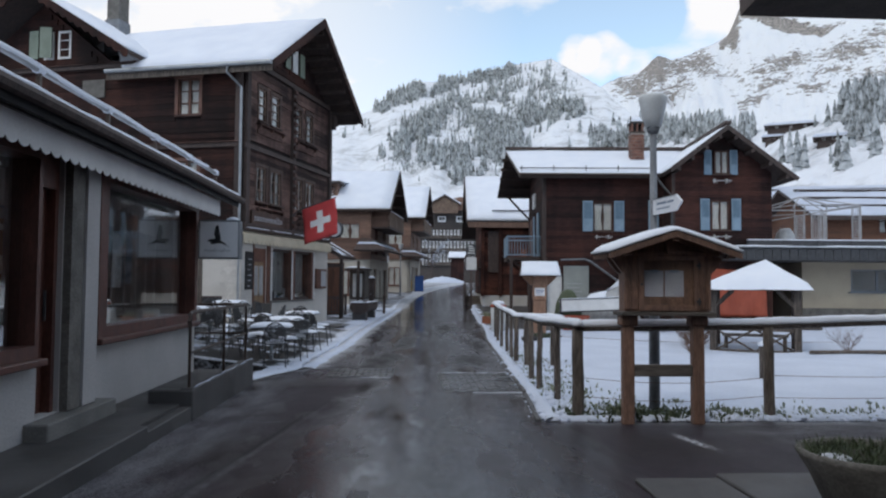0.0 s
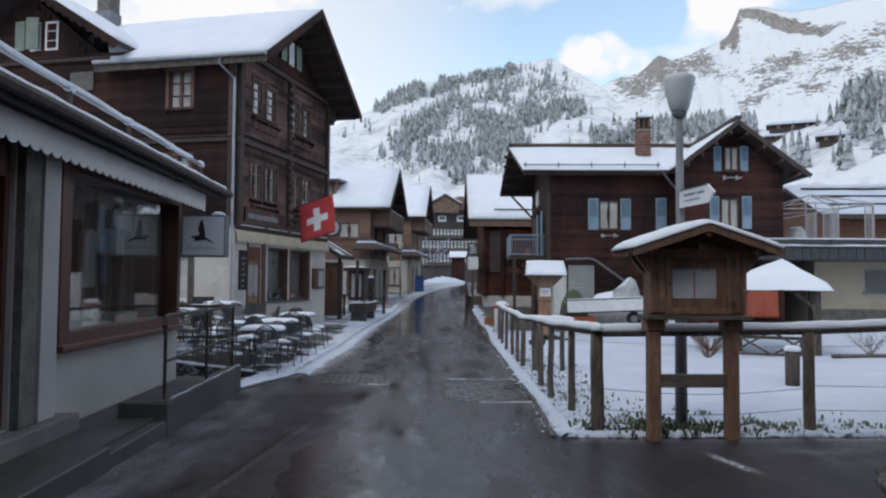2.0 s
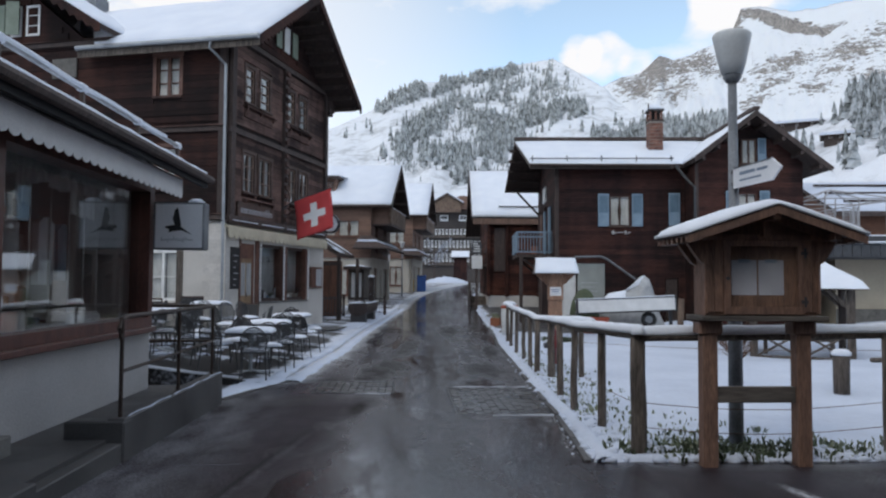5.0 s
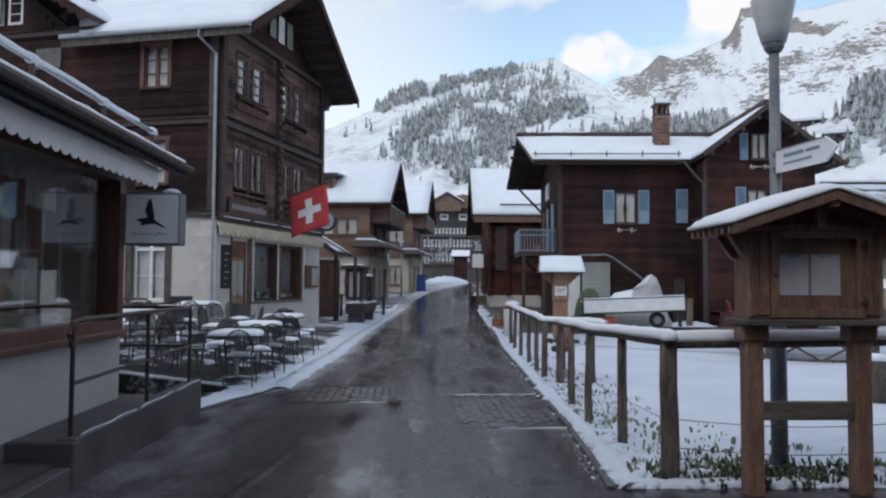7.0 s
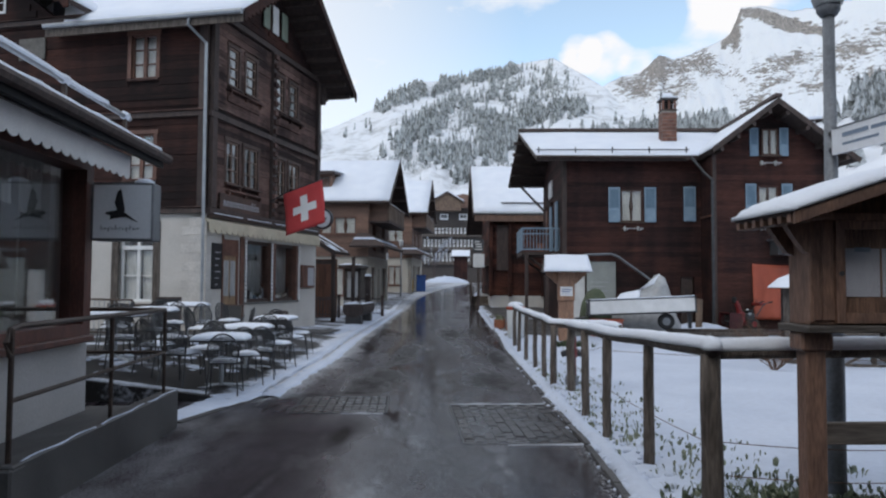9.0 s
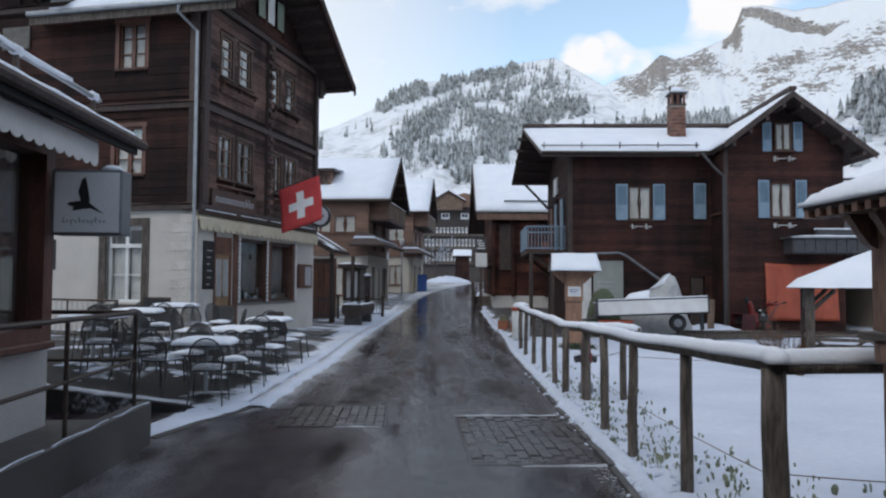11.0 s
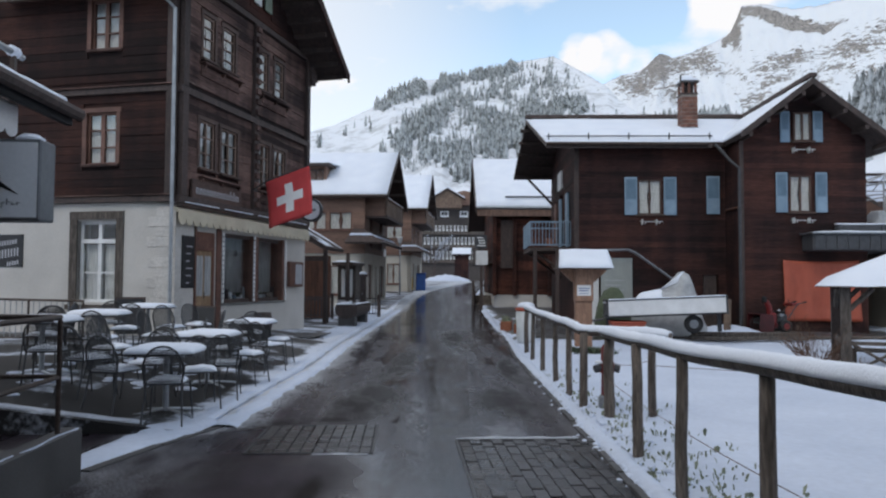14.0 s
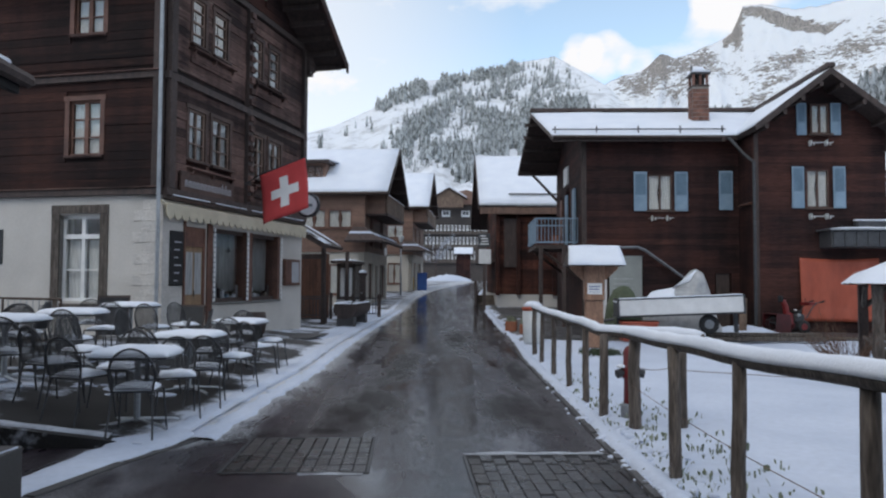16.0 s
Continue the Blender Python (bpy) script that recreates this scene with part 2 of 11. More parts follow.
HUT_WOOD = surface("orange_brown_board", (0.19, 0.085, 0.050), (0.105, 0.048, 0.032), 0.75, scale=1.4, stretch=(5, 5, 0.7), fine=0.3, fscale=12, bump=0.3)
SHOP_WOOD = surface("varnished_frame", (0.130, 0.050, 0.036), (0.072, 0.029, 0.022), 0.4, scale=2, stretch=(4, 4, 1), fine=0.3, fscale=16, bump=0.15)
PLASTER = surface("white_render", (0.585, 0.555, 0.515), (0.49, 0.465, 0.43), 0.9, scale=0.9, fine=0.06, fscale=35, bump=0.3)
STONE_WHITE = surface("painted_quoin", (0.60, 0.57, 0.53), (0.49, 0.465, 0.435), 0.9, scale=2.5, fine=0.1, fscale=20, bump=0.6, rand=0.06)
BEIGE = surface("beige_render", (0.45, 0.385, 0.29), (0.37, 0.315, 0.24), 0.9, scale=0.7, fine=0.08, fscale=25, bump=0.25)
CREAM = surface("cream_render", (0.52, 0.485, 0.42), (0.42, 0.39, 0.34), 0.9, scale=0.7, fine=0.08, fscale=25, bump=0.2)
SHOP_WALL = surface("shop_render", (0.475, 0.46, 0.455), (0.39, 0.38, 0.375), 0.9, scale=1.0, fine=0.07, fscale=40, bump=0.3)
CONCRETE = surface("damp_concrete", (0.090, 0.086, 0.085), (0.045, 0.0435, 0.0435), 0.75, scale=1.5, fine=0.15, fscale=60, bump=0.15, rough2=0.45)
STEP_STONE = surface("step_concrete", (0.19, 0.185, 0.175), (0.12, 0.117, 0.11), 0.8, scale=2, fine=0.15, fscale=40, bump=0.4)
STEEL_BROWN = surface("brown_painted_steel", (0.075, 0.052, 0.042), (0.045, 0.032, 0.026), 0.45, metal=0.4, scale=6, fine=0.3, fscale=50, bump=0.1)
STEEL_DARK = surface("black_wrought_steel", (0.075, 0.077, 0.082), (0.05, 0.051, 0.055), 0.5, metal=0.3, scale=8, fine=0.2, fscale=60, bump=0.1)
ZINC = surface("zinc_sheet", (0.42, 0.44, 0.46), (0.30, 0.32, 0.335), 0.45, metal=0.8, scale=3, fine=0.12, fscale=30, bump=0.08)
LAMP_GREY = surface("grey_lamp_post", (0.235, 0.25, 0.27), (0.155, 0.165, 0.18), 0.55, metal=0.3, scale=5, fine=0.15, fscale=40, bump=0.08)
LAMP_SHADE = surface("frosted_lamp_glass", (0.60, 0.62, 0.62), (0.50, 0.52, 0.53), 0.35, scale=3, fine=0.05, fscale=30, bump=0.0)
BLUE_PAINT = surface("faded_blue_paint", (0.25, 0.35, 0.44), (0.19, 0.285, 0.375), 0.6, scale=3, fine=0.12, fscale=40, bump=0.15, rand=0.06)
WHITE_PAINT = surface("white_paint", (0.78, 0.78, 0.77), (0.66, 0.66, 0.65), 0.5, scale=3, fine=0.06, fscale=40, bump=0.08)
GREY_SIGN = surface("pale_sign_face", (0.80, 0.81, 0.835), (0.73, 0.745, 0.77), 0.4, scale=2, fine=0.04, fscale=30, bump=0.0)
SIGN_SIDE = surface("grey_sign_case", (0.20, 0.215, 0.23), (0.15, 0.16, 0.175), 0.45, metal=0.4, scale=3, fine=0.08, fscale=30, bump=0.05)
BLACK_INK = surface("black_lettering", (0.018, 0.018, 0.02), (0.012, 0.012, 0.013), 0.5, scale=5, fine=0.1, fscale=50, bump=0.0)
AWNING = surface("grey_white_canvas", (0.80, 0.79, 0.78), (0.68, 0.67, 0.665), 0.9, scale=2, fine=0.08, fscale=60, bump=0.15)
AWNING_CREAM = surface("cream_canvas", (0.62, 0.55, 0.42), (0.50, 0.44, 0.33), 0.9, scale=2, fine=0.08, fscale=60, bump=0.15)
CURTAIN = surface("white_net_curtain", (0.62, 0.62, 0.60), (0.40, 0.41, 0.41), 0.9, scale=7, stretch=(6, 6, 0.3), fine=0.12, fscale=10, bump=0.1)
RED_CLOTH = surface("red_flag_cloth", (0.60, 0.070, 0.072), (0.50, 0.050, 0.054), 0.8, scale=2, fine=0.06, fscale=60, bump=0.1)
WHITE_CLOTH = surface("white_flag_cloth", (0.80, 0.80, 0.80), (0.72, 0.72, 0.73), 0.8, scale=2, fine=0.04, fscale=60, bump=0.1)
ORANGE_TARP = surface("orange_tarpaulin", (0.42, 0.090, 0.048), (0.35, 0.074, 0.040), 0.6, scale=0.9, stretch=(1.5, 1.5, 0.5), fine=0.10, fscale=5, bump=0.8)
PERGOLA_GREY = surface("grey_painted_tube", (0.40, 0.395, 0.40), (0.30, 0.295, 0.30), 0.5, metal=0.2, scale=4, fine=0.12, fscale=40, bump=0.08)
GREY_TARP = surface("grey_tarpaulin", (0.50, 0.51, 0.52), (0.30, 0.31, 0.32), 0.35, scale=1.5, fine=0.15, fscale=8, bump=0.6)
GREEN_COVER = surface("olive_cover", (0.09, 0.11, 0.06), (0.05, 0.065, 0.035), 0.7, scale=2, fine=0.15, fscale=15, bump=0.3)
RED_METAL = surface("red_enamel", (0.22, 0.020, 0.020), (0.12, 0.012, 0.013), 0.35, scale=4, fine=0.1, fscale=40, bump=0.05)
DARK_RED = surface("dull_dark_red", (0.075, 0.010, 0.012), (0.04, 0.007, 0.008), 0.5, scale=4, fine=0.1, fscale=40, bump=0.05)
RUBBER = surface("black_rubber", (0.022, 0.022, 0.023), (0.014, 0.014, 0.015), 0.8, scale=5, fine=0.1, fscale=40, bump=0.1)
BRICK_RED = surface("chimney_brick", (0.235, 0.112, 0.080), (0.13, 0.066, 0.052), 0.85, scale=4, fine=0.25, fscale=30, bump=0.4, rand=0.25)
MORTAR = surface("brick_mortar", (0.30, 0.27, 0.24), (0.2, 0.185, 0.165), 0.9, scale=4, fine=0.2, fscale=40, bump=0.3)
PAVER = surface("wet_granite_sett", (0.040, 0.037, 0.041), (0.015, 0.0142, 0.016), 0.40, scale=1.6, fine=0.25, fscale=40, bump=0.3, rand=0.3, rough2=0.12)
JOINT = surface("wet_dark_joint", (0.010, 0.0095, 0.0105), (0.006, 0.0058, 0.0064), 0.8, scale=4, fine=0.2, fscale=50, bump=0.3)
STONE_KERB = surface("wet_kerb_stone", (0.085, 0.082, 0.082), (0.040, 0.039, 0.040), 0.55, scale=2, fine=0.25, fscale=30, bump=0.5, rand=0.15)
LEAF = surface("winter_leaf", (0.24, 0.265, 0.185), (0.115, 0.14, 0.088), 0.6, scale=6, fine=0.3, fscale=40, bump=0.0)
LEAF_DARK = surface("evergreen_leaf", (0.075, 0.10, 0.05), (0.03, 0.045, 0.022), 0.6, scale=6, fine=0.3, fscale=40, bump=0.0)
TWIG = surface("bare_twig", (0.15, 0.085, 0.055), (0.09, 0.052, 0.035), 0.8, scale=6, fine=0.3, fscale=40, bump=0.0)
SOIL = surface("dark_soil", (0.04, 0.032, 0.024), (0.025, 0.02, 0.016), 0.95, scale=5, fine=0.4, fscale=40, bump=0.8)
BLUE_PLASTIC = surface("blue_plastic", (0.03, 0.10, 0.32), (0.02, 0.07, 0.24), 0.4, scale=3, fine=0.08, fscale=40, bump=0.05)
YELLOW = surface("yellow_enamel", (0.62, 0.38, 0.05), (0.5, 0.3, 0.04), 0.4, scale=3, fine=0.08, fscale=40, bump=0.05)
ROOM_DARK = surface("dim_room", (0.30, 0.26, 0.22), (0.20, 0.17, 0.145), 0.9, scale=1.2, fine=0.2, fscale=15, bump=0.1)
TERRACOTTA = surface("terracotta", (0.32, 0.12, 0.065), (0.22, 0.08, 0.045), 0.85, scale=4, fine=0.15, fscale=40, bump=0.2)
POT_STONE = surface("grey_pot_stone", (0.17, 0.16, 0.145), (0.10, 0.095, 0.085), 0.85, scale=5, fine=0.2, fscale=40, bump=0.4)
PAPER = surface("paper_sheet", (0.42, 0.42, 0.44), (0.36, 0.36, 0.38), 0.7, scale=6, fine=0.05, fscale=60, bump=0.0)
GREEN_PAINT = surface("pale_green_paint", (0.25, 0.30, 0.24), (0.19, 0.23, 0.18), 0.6, scale=3, fine=0.12, fscale=40, bump=0.15)
NOTE = surface("weathered_notice", (0.42, 0.43, 0.50), (0.35, 0.36, 0.42), 0.7, scale=5, fine=0.08, fscale=40, bump=0.0)
SIGN_TEXT = surface("faded_sign_text", (0.22, 0.28, 0.36), (0.17, 0.22, 0.29), 0.5, scale=5, fine=0.1, fscale=50, bump=0.0)
BLUE_LOUVRE = surface("dull_blue_louvre", (0.15, 0.235, 0.31), (0.11, 0.18, 0.24), 0.65, scale=3, fine=0.12, fscale=40, bump=0.15)
SHEER = surface("grey_sheer_curtain", (0.42, 0.42, 0.41), (0.24, 0.245, 0.25), 0.9, scale=5, stretch=(5, 5, 0.3), fine=0.15, fscale=10, bump=0.1)
SETT_BROWN = surface("worn_brown_slat", (0.045, 0.039, 0.038), (0.018, 0.016, 0.016), 0.5, scale=2.0, fine=0.25, fscale=40, bump=0.4, rand=0.25, rough2=0.12)
BALCONY_WOOD = surface("tan_grey_board", (0.20, 0.135, 0.095), (0.11, 0.072, 0.052), 0.75, scale=2, stretch=(3, 3, 0.8), fine=0.3, fscale=16, bump=0.3, rand=0.25)
YARD = surface("wet_yard_ground", (0.10, 0.098, 0.10), (0.035, 0.032, 0.031), 0.6, scale=1.1, fine=0.3, fscale=20, bump=0.5, rough2=0.3)
FADED_PANEL = surface("faded_grey_panel", (0.34, 0.36, 0.34), (0.27, 0.285, 0.27), 0.8, scale=1.5, fine=0.08, fscale=30, bump=0.1)
PANE = glass("window_pane")
SHOP_PANE = glass("double_glazing")
SHOP_PANE.node_tree.nodes["Principled BSDF"].inputs["IOR"].default_value = 2.25


# ---------- mesh helpers ----------
def finish(name, bm, mat, parent=None, label="", smooth=False):
    me = bpy.data.meshes.new(name)
    bmesh.ops.recalc_face_normals(bm, faces=bm.faces[:])
    bm.to_mesh(me)
    bm.free()
    me.materials.append(mat)
    if smooth:
        for p in me.polygons:
            p.use_smooth = True
    ob = new(name, me)
    if parent:
        ob.parent = parent
    if label:
        ob["label"] = label
    return ob


def part(name, bm, mat, parent, label="", smooth=False):
    return finish(name, bm, mat, parent, label, smooth)


def empty(name, m=None):
    ob = new(name)
    ob.empty_display_size = 0.2
    if m is not None:
        ob.matrix_basis = m
    return ob


def add_box(bm, x0, x1, y0, y1, z0, z1, m=None):
    """An axis-aligned box, through m."""
    vs = []
    for x in (x0, x1):
        for y in (y0, y1):
            for z in (z0, z1):
                p = Vector((x, y, z))
                vs.append(bm.verts.new(m @ p if m is not None else p))
    for f in ((0, 1, 3, 2), (4, 6, 7, 5), (0, 4, 5, 1), (2, 3, 7, 6), (0, 2, 6, 4), (1, 5, 7, 3)):
        bm.faces.new([vs[i] for i in f])
    return bm


def boxes(*bs, bev=0.0, m=None):
    bm = bmesh.new()
    for b in bs:
        add_box(bm, *b, m=m)
    if bev:
        bmesh.ops.bevel(bm, geom=bm.edges[:], offset=bev, segments=1, affect="EDGES", clamp_overlap=True)
    return bm


def add_prism(bm, pts, y0, y1, m=None):
    """A polygon in (x, z) pulled from y0 to y1."""
    rows = []
    for y in (y0, y1):
        rows.append([bm.verts.new((m @ Vector((x, y, z))) if m is not None else (x, y, z)) for x, z in pts])
    bm.faces.new(rows[0])
    bm.faces.new(rows[1][::-1])
    k = len(pts)
    for i in range(k):
        bm.faces.new([rows[0][i], rows[1][i], rows[1][(i + 1) % k], rows[0][(i + 1) % k]])
    return bm


def add_tube(bm, pts, r, n=6, r1=None, caps=True):
    """A round bar along a line of points, its radius going from r to r1."""
    pts = [Vector(p) for p in pts]
    rings = []
    for i, p in enumerate(pts):
        d = (pts[min(i + 1, len(pts) - 1)] - pts[max(i - 1, 0)]).normalized()
        a = d.cross(Vector((0, 0, 1)) if abs(d.z) < 0.9 else Vector((1, 0, 0))).normalized()
        b = d.cross(a)
        rr = r if r1 is None else r + (r1 - r) * i / (len(pts) - 1)
        rings.append([bm.verts.new(p + rr * (math.cos(2 * math.pi * k / n) * a + math.sin(2 * math.pi * k / n) * b)) for k in range(n)])
    for u, v in zip(rings, rings[1:]):
        for k in range(n):
            bm.faces.new([u[k], u[(k + 1) % n], v[(k + 1) % n], v[k]])
    if caps:
        bm.faces.new(rings[0][::-1])
        bm.faces.new(rings[-1])
    return bm


def tube(pts, r, n=6, r1=None):
    return add_tube(bmesh.new(), pts, r, n, r1)


def lathe(profile, n=20, cx=0.0, cy=0.0):
    """A turned form from (radius, z) pairs."""
    bm = bmesh.new()
    rings = [[bm.verts.new((cx + r * math.cos(2 * math.pi * k / n), cy + r * math.sin(2 * math.pi * k / n), z)) for k in range(n)] for r, z in profile]
    for u, v in zip(rings, rings[1:]):
        for k in range(n):
            bm.faces.new([u[k], u[(k + 1) % n], v[(k + 1) % n], v[k]])
    bm.faces.new(rings[0][::-1])
    bm.faces.new(rings[-1])
    return bm


UNITS = {}


def piece(name, parent, m, size, mat, label=""):
    """A chamfered bar on a shared mesh: m gives its middle and turn, size its length, depth and height."""
    if mat.name not in UNITS:
        bm = boxes((-0.5, 0.5, -0.5, 0.5, -0.5, 0.5))
        bmesh.ops.bevel(bm, geom=[e for e in bm.edges if abs((e.verts[0].co - e.verts[1].co).x) > 0.5], offset=0.05, segments=1, affect="EDGES")
        me = bpy.data.meshes.new("bar_" + mat.name)
        bm.to_mesh(me)
        bm.free()
        me.materials.append(mat)
        UNITS[mat.name] = me
    ob = new(name, UNITS[mat.name])
    ob.parent = parent
    ob.matrix_basis = m @ Matrix.Diagonal((*size, 1))
    if label:
        ob["label"] = label
    return ob


def at(x, y, z):
    return Matrix.Translation((x, y, z))


def wall_slab(bm, L, z0, z1, th, holes, m):
    """A wall in its own frame: x along it, -y outwards, with holes (x0, x1, z0, z1) right through; one connected shell."""
    xs = sorted({0, L, *[min(L, max(0, v)) for h in holes for v in h[:2]]})
    zs = sorted({z0, z1, *[min(z1, max(z0, v)) for h in holes for v in h[2:]]})
    nx, nz = len(xs) - 1, len(zs) - 1
    full = {(i, k): not any(h[0] < (xs[i] + xs[i + 1]) / 2 < h[1] and h[2] < (zs[k] + zs[k + 1]) / 2 < h[3] for h in holes) for i in range(nx) for k in range(nz)}
    made = {}

    def v(i, k, s):
        if (i, k, s) not in made:
            made[i, k, s] = bm.verts.new(m @ Vector((xs[i], th * s, zs[k])))
        return made[i, k, s]

    for (i, k), on in full.items():
        if not on:
            continue
        for s in (0, 1):
            bm.faces.new([v(i, k, s), v(i + 1, k, s), v(i + 1, k + 1, s), v(i, k + 1, s)])
        for di, dk, a, b in ((-1, 0, (i, k), (i, k + 1)), (1, 0, (i + 1, k), (i + 1, k + 1)), (0, -1, (i, k), (i + 1, k)), (0, 1, (i, k + 1), (i + 1, k + 1))):
            if not full.get((i + di, k + dk), False):
                bm.faces.new([v(*a, 0), v(*b, 0), v(*b, 1), v(*a, 1)])


def wall_part(name, parent, mat, L, z0, z1, th, holes, m, label=""):
    bm = bmesh.new()
    wall_slab(bm, L, z0, z1, th, holes, m)
    return finish(name, bm, mat, parent, label)


def weld(bm):
    bmesh.ops.remove_doubles(bm, verts=bm.verts[:], dist=0.0005)
    return bm


def courses(parent, m, span, z0, z1, h, holes, mat, name="beam", proud=0.035, jitter=0.012, rng=None):
    """Courses of beams laid proud on a wall: span(z) gives the wall's ends at a height; holes are left free."""
    rng = rng or random.Random(3)
    n = max(1, round((z1 - z0) / h))
    h = (z1 - z0) / n
    for i in range(n):
        za, zb = z0 + i * h, z0 + (i + 1) * h
        zc = (za + zb) / 2
        a, b = span(zc)
        cuts = sorted((x0, x1) for x0, x1, c0, c1 in holes if c0 - 0.02 < zc < c1 + 0.02)
        runs, cur = [], a
        for x0, x1 in cuts:
            if x0 > cur:
                runs.append((cur, min(x0, b)))
            cur = max(cur, x1)
        runs.append((cur, b))
        for x0, x1 in runs:
            if x1 - x0 > 0.06:
                d = proud + rng.uniform(-jitter, jitter)
                piece(name, parent, m @ at((x0 + x1) / 2, -d / 2 + 0.01, zc), (x1 - x0, d + 0.02, h - 0.006), mat)


def snow_sheet(name, parent, quad, thick=0.14, nx=24, ny=12, seed=1, label="", rough=0.02, mat=None):
    """Snow lying on a sloping quad (a, b, c, d): a closed body with soft, uneven edges."""
    a, b, c, d = [Vector(p) for p in quad]
    nrm = (b - a).cross(d - a).normalized()
    if nrm.z < 0:
        nrm = -nrm
    bm = bmesh.new()
    top, bot = [], []
    for j in range(ny + 1):
        rt, rb = [], []
        for i in range(nx + 1):
            u, v = i / nx, j / ny
            p = (a * (1 - u) + b * u) * (1 - v) + (d * (1 - u) + c * u) * v
            edge = min(u * nx, (1 - u) * nx, v * ny, (1 - v) * ny)
            k = (0.25, 0.8, 1.0)[min(int(edge), 2)]
            w = noise.noise(p * 1.7 + Vector((seed, 0, 0))) * rough + noise.noise(p * 0.5 + Vector((0, seed, 0))) * rough * 1.5
            out = Vector((0, 0, 0))
            if edge == 0:
                mid = (a + b + c + d) / 4
                out = (p - mid).normalized() * noise.noise(p * 2.3 + Vector((seed, 3, 0))) * 0.03
            rt.append(bm.verts.new(p + out + nrm * (thick * k + w * k)))
            rb.append(bm.verts.new(p + out * 0.5 + Vector((0, 0, 0.004))))
        top.append(rt)
        bot.append(rb)
    for j in range(ny):
        for i in range(nx):
            bm.faces.new([top[j][i], top[j][i + 1], top[j + 1][i + 1], top[j + 1][i]])
            bm.faces.new([bot[j][i], bot[j + 1][i], bot[j + 1][i + 1], bot[j][i + 1]])
    for i in range(nx):
        bm.faces.new([bot[0][i], bot[0][i + 1], top[0][i + 1], top[0][i]])
        bm.faces.new([bot[ny][i], top[ny][i], top[ny][i + 1], bot[ny][i + 1]])
    for j in range(ny):
        bm.faces.new([bot[j][0], top[j][0], top[j + 1][0], bot[j + 1][0]])
        bm.faces.new([bot[j][nx], bot[j + 1][nx], top[j + 1][nx], top[j][nx]])
    return finish(name, bm, mat or SNOW, parent, label, smooth=True)


def slab_quad(quad, th):
    """A flat body under a quad, th thick straight down its normal."""
    a, b, c, d = [Vector(p) for p in quad]
    n = (b - a).cross(d - a).normalized()
    if n.z < 0:
        n = -n
    bm = bmesh.new()
    t = [bm.verts.new(p) for p in (a, b, c, d)]
    u = [bm.verts.new(p - n * th) for p in (a, b, c, d)]
    bm.faces.new(t)
    bm.faces.new(u[::-1])
    for i in range(4):
        bm.faces.new([t[i], u[i], u[(i + 1) % 4], t[(i + 1) % 4]])
    return bm


def window(parent, m, w, h, bars=(1, 2), frame_mat=None, frame_w=0.07, depth=0.12, curtain=True, sill=True, casing=0.0, casing_mat=None, name="window", sill_mat=None, mull=0.045, casing_y=-0.05):
    """A window in a wall's frame: m at the middle of its foot, x along the wall, -y outwards. bars: mullions and rails."""
    frame_mat = frame_mat or FRAME_WOOD
    nv, nh = bars
    holes = []
    for k in range(nv + 1):
        xa = w * k / (nv + 1) + (frame_w if k == 0 else mull)
        xb = w * (k + 1) / (nv + 1) - (frame_w if k == nv else mull)
        for i in range(nh + 1):
            za = h * i / (nh + 1) + (frame_w if i == 0 else 0.013)
            zb = h * (i + 1) / (nh + 1) - (frame_w if i == nh else 0.013)
            holes.append((xa, xb, za, zb))
    bm = bmesh.new()
    wall_slab(bm, w, 0, h, 0.07, holes, at(-w / 2, 0.02, 0))
    ob = finish(name, bm, frame_mat, parent)
    ob.matrix_basis = m
    gl = part("pane", boxes((-w / 2 + 0.03, w / 2 - 0.03, 0.05, 0.058, 0.03, h - 0.03)), PANE, ob, "clear window glass")
    gl.visible_shadow = False
    if curtain:
        bm = bmesh.new()
        for s in (-1, 1):
            n = 12
            rows = []
            for j in range(5):
                v = j / 4
                wid = w * (0.47 - 0.09 * (1 - abs(v - 0.5) * 2))
                row = []
                for i in range(n + 1):
                    x = s * (w / 2 - 0.02 - wid * i / n)
                    row.append(bm.verts.new((x, 0.11 + 0.02 * math.sin(i * 2.1), 0.03 + (h - 0.06) * v)))
                rows.append(row)
            for r0, r1 in zip(rows, rows[1:]):
                for i in range(n):
                    bm.faces.new([r0[i], r0[i + 1], r1[i + 1], r1[i]])
        part("curtain", bm, CURTAIN, ob, "white net curtain behind the glass", True)
    if sill:
        part("sill", boxes((-w / 2 - 0.1, w / 2 + 0.1, -0.10, 0.03, -0.06, 0.0), bev=0.008), sill_mat or frame_mat, ob)
    if casing:
        c = casing
        part("casing", boxes((-w / 2 - c, -w / 2, casing_y, 0.06, -0.0, h), (w / 2, w / 2 + c, casing_y, 0.06, 0, h),
                             (-w / 2 - c - 0.03, w / 2 + c + 0.03, casing_y - 0.01, 0.06, h, h + c)), casing_mat or frame_mat, ob)
    return ob


# ---------- the lie of the land ----------
def lerp_table(v, table):
    if v <= table[0][0]:
        return table[0][1]
    for (a, p), (b, q) in zip(table, table[1:]):
        if v <= b:
            return p + (q - p) * (v - a) / (b - a)
    return table[-1][1]


def road_z(y):
    return lerp_table(y, ((0, 0.0), (12, -0.22), (34, -0.22), (46, 0.02), (60, 0.5), (92, 1.5), (130, 1.6)))


def kerb_right(y):
    return lerp_table(y, ((9, 1.68), (11.8, 1.95), (14.5, 2.08), (17.3, 2.26), (22.8, 2.56), (28.3, 3.09), (45, 4.2), (60, 5.2), (70, 6.5), (80, 8.6), (96, 13.0)))


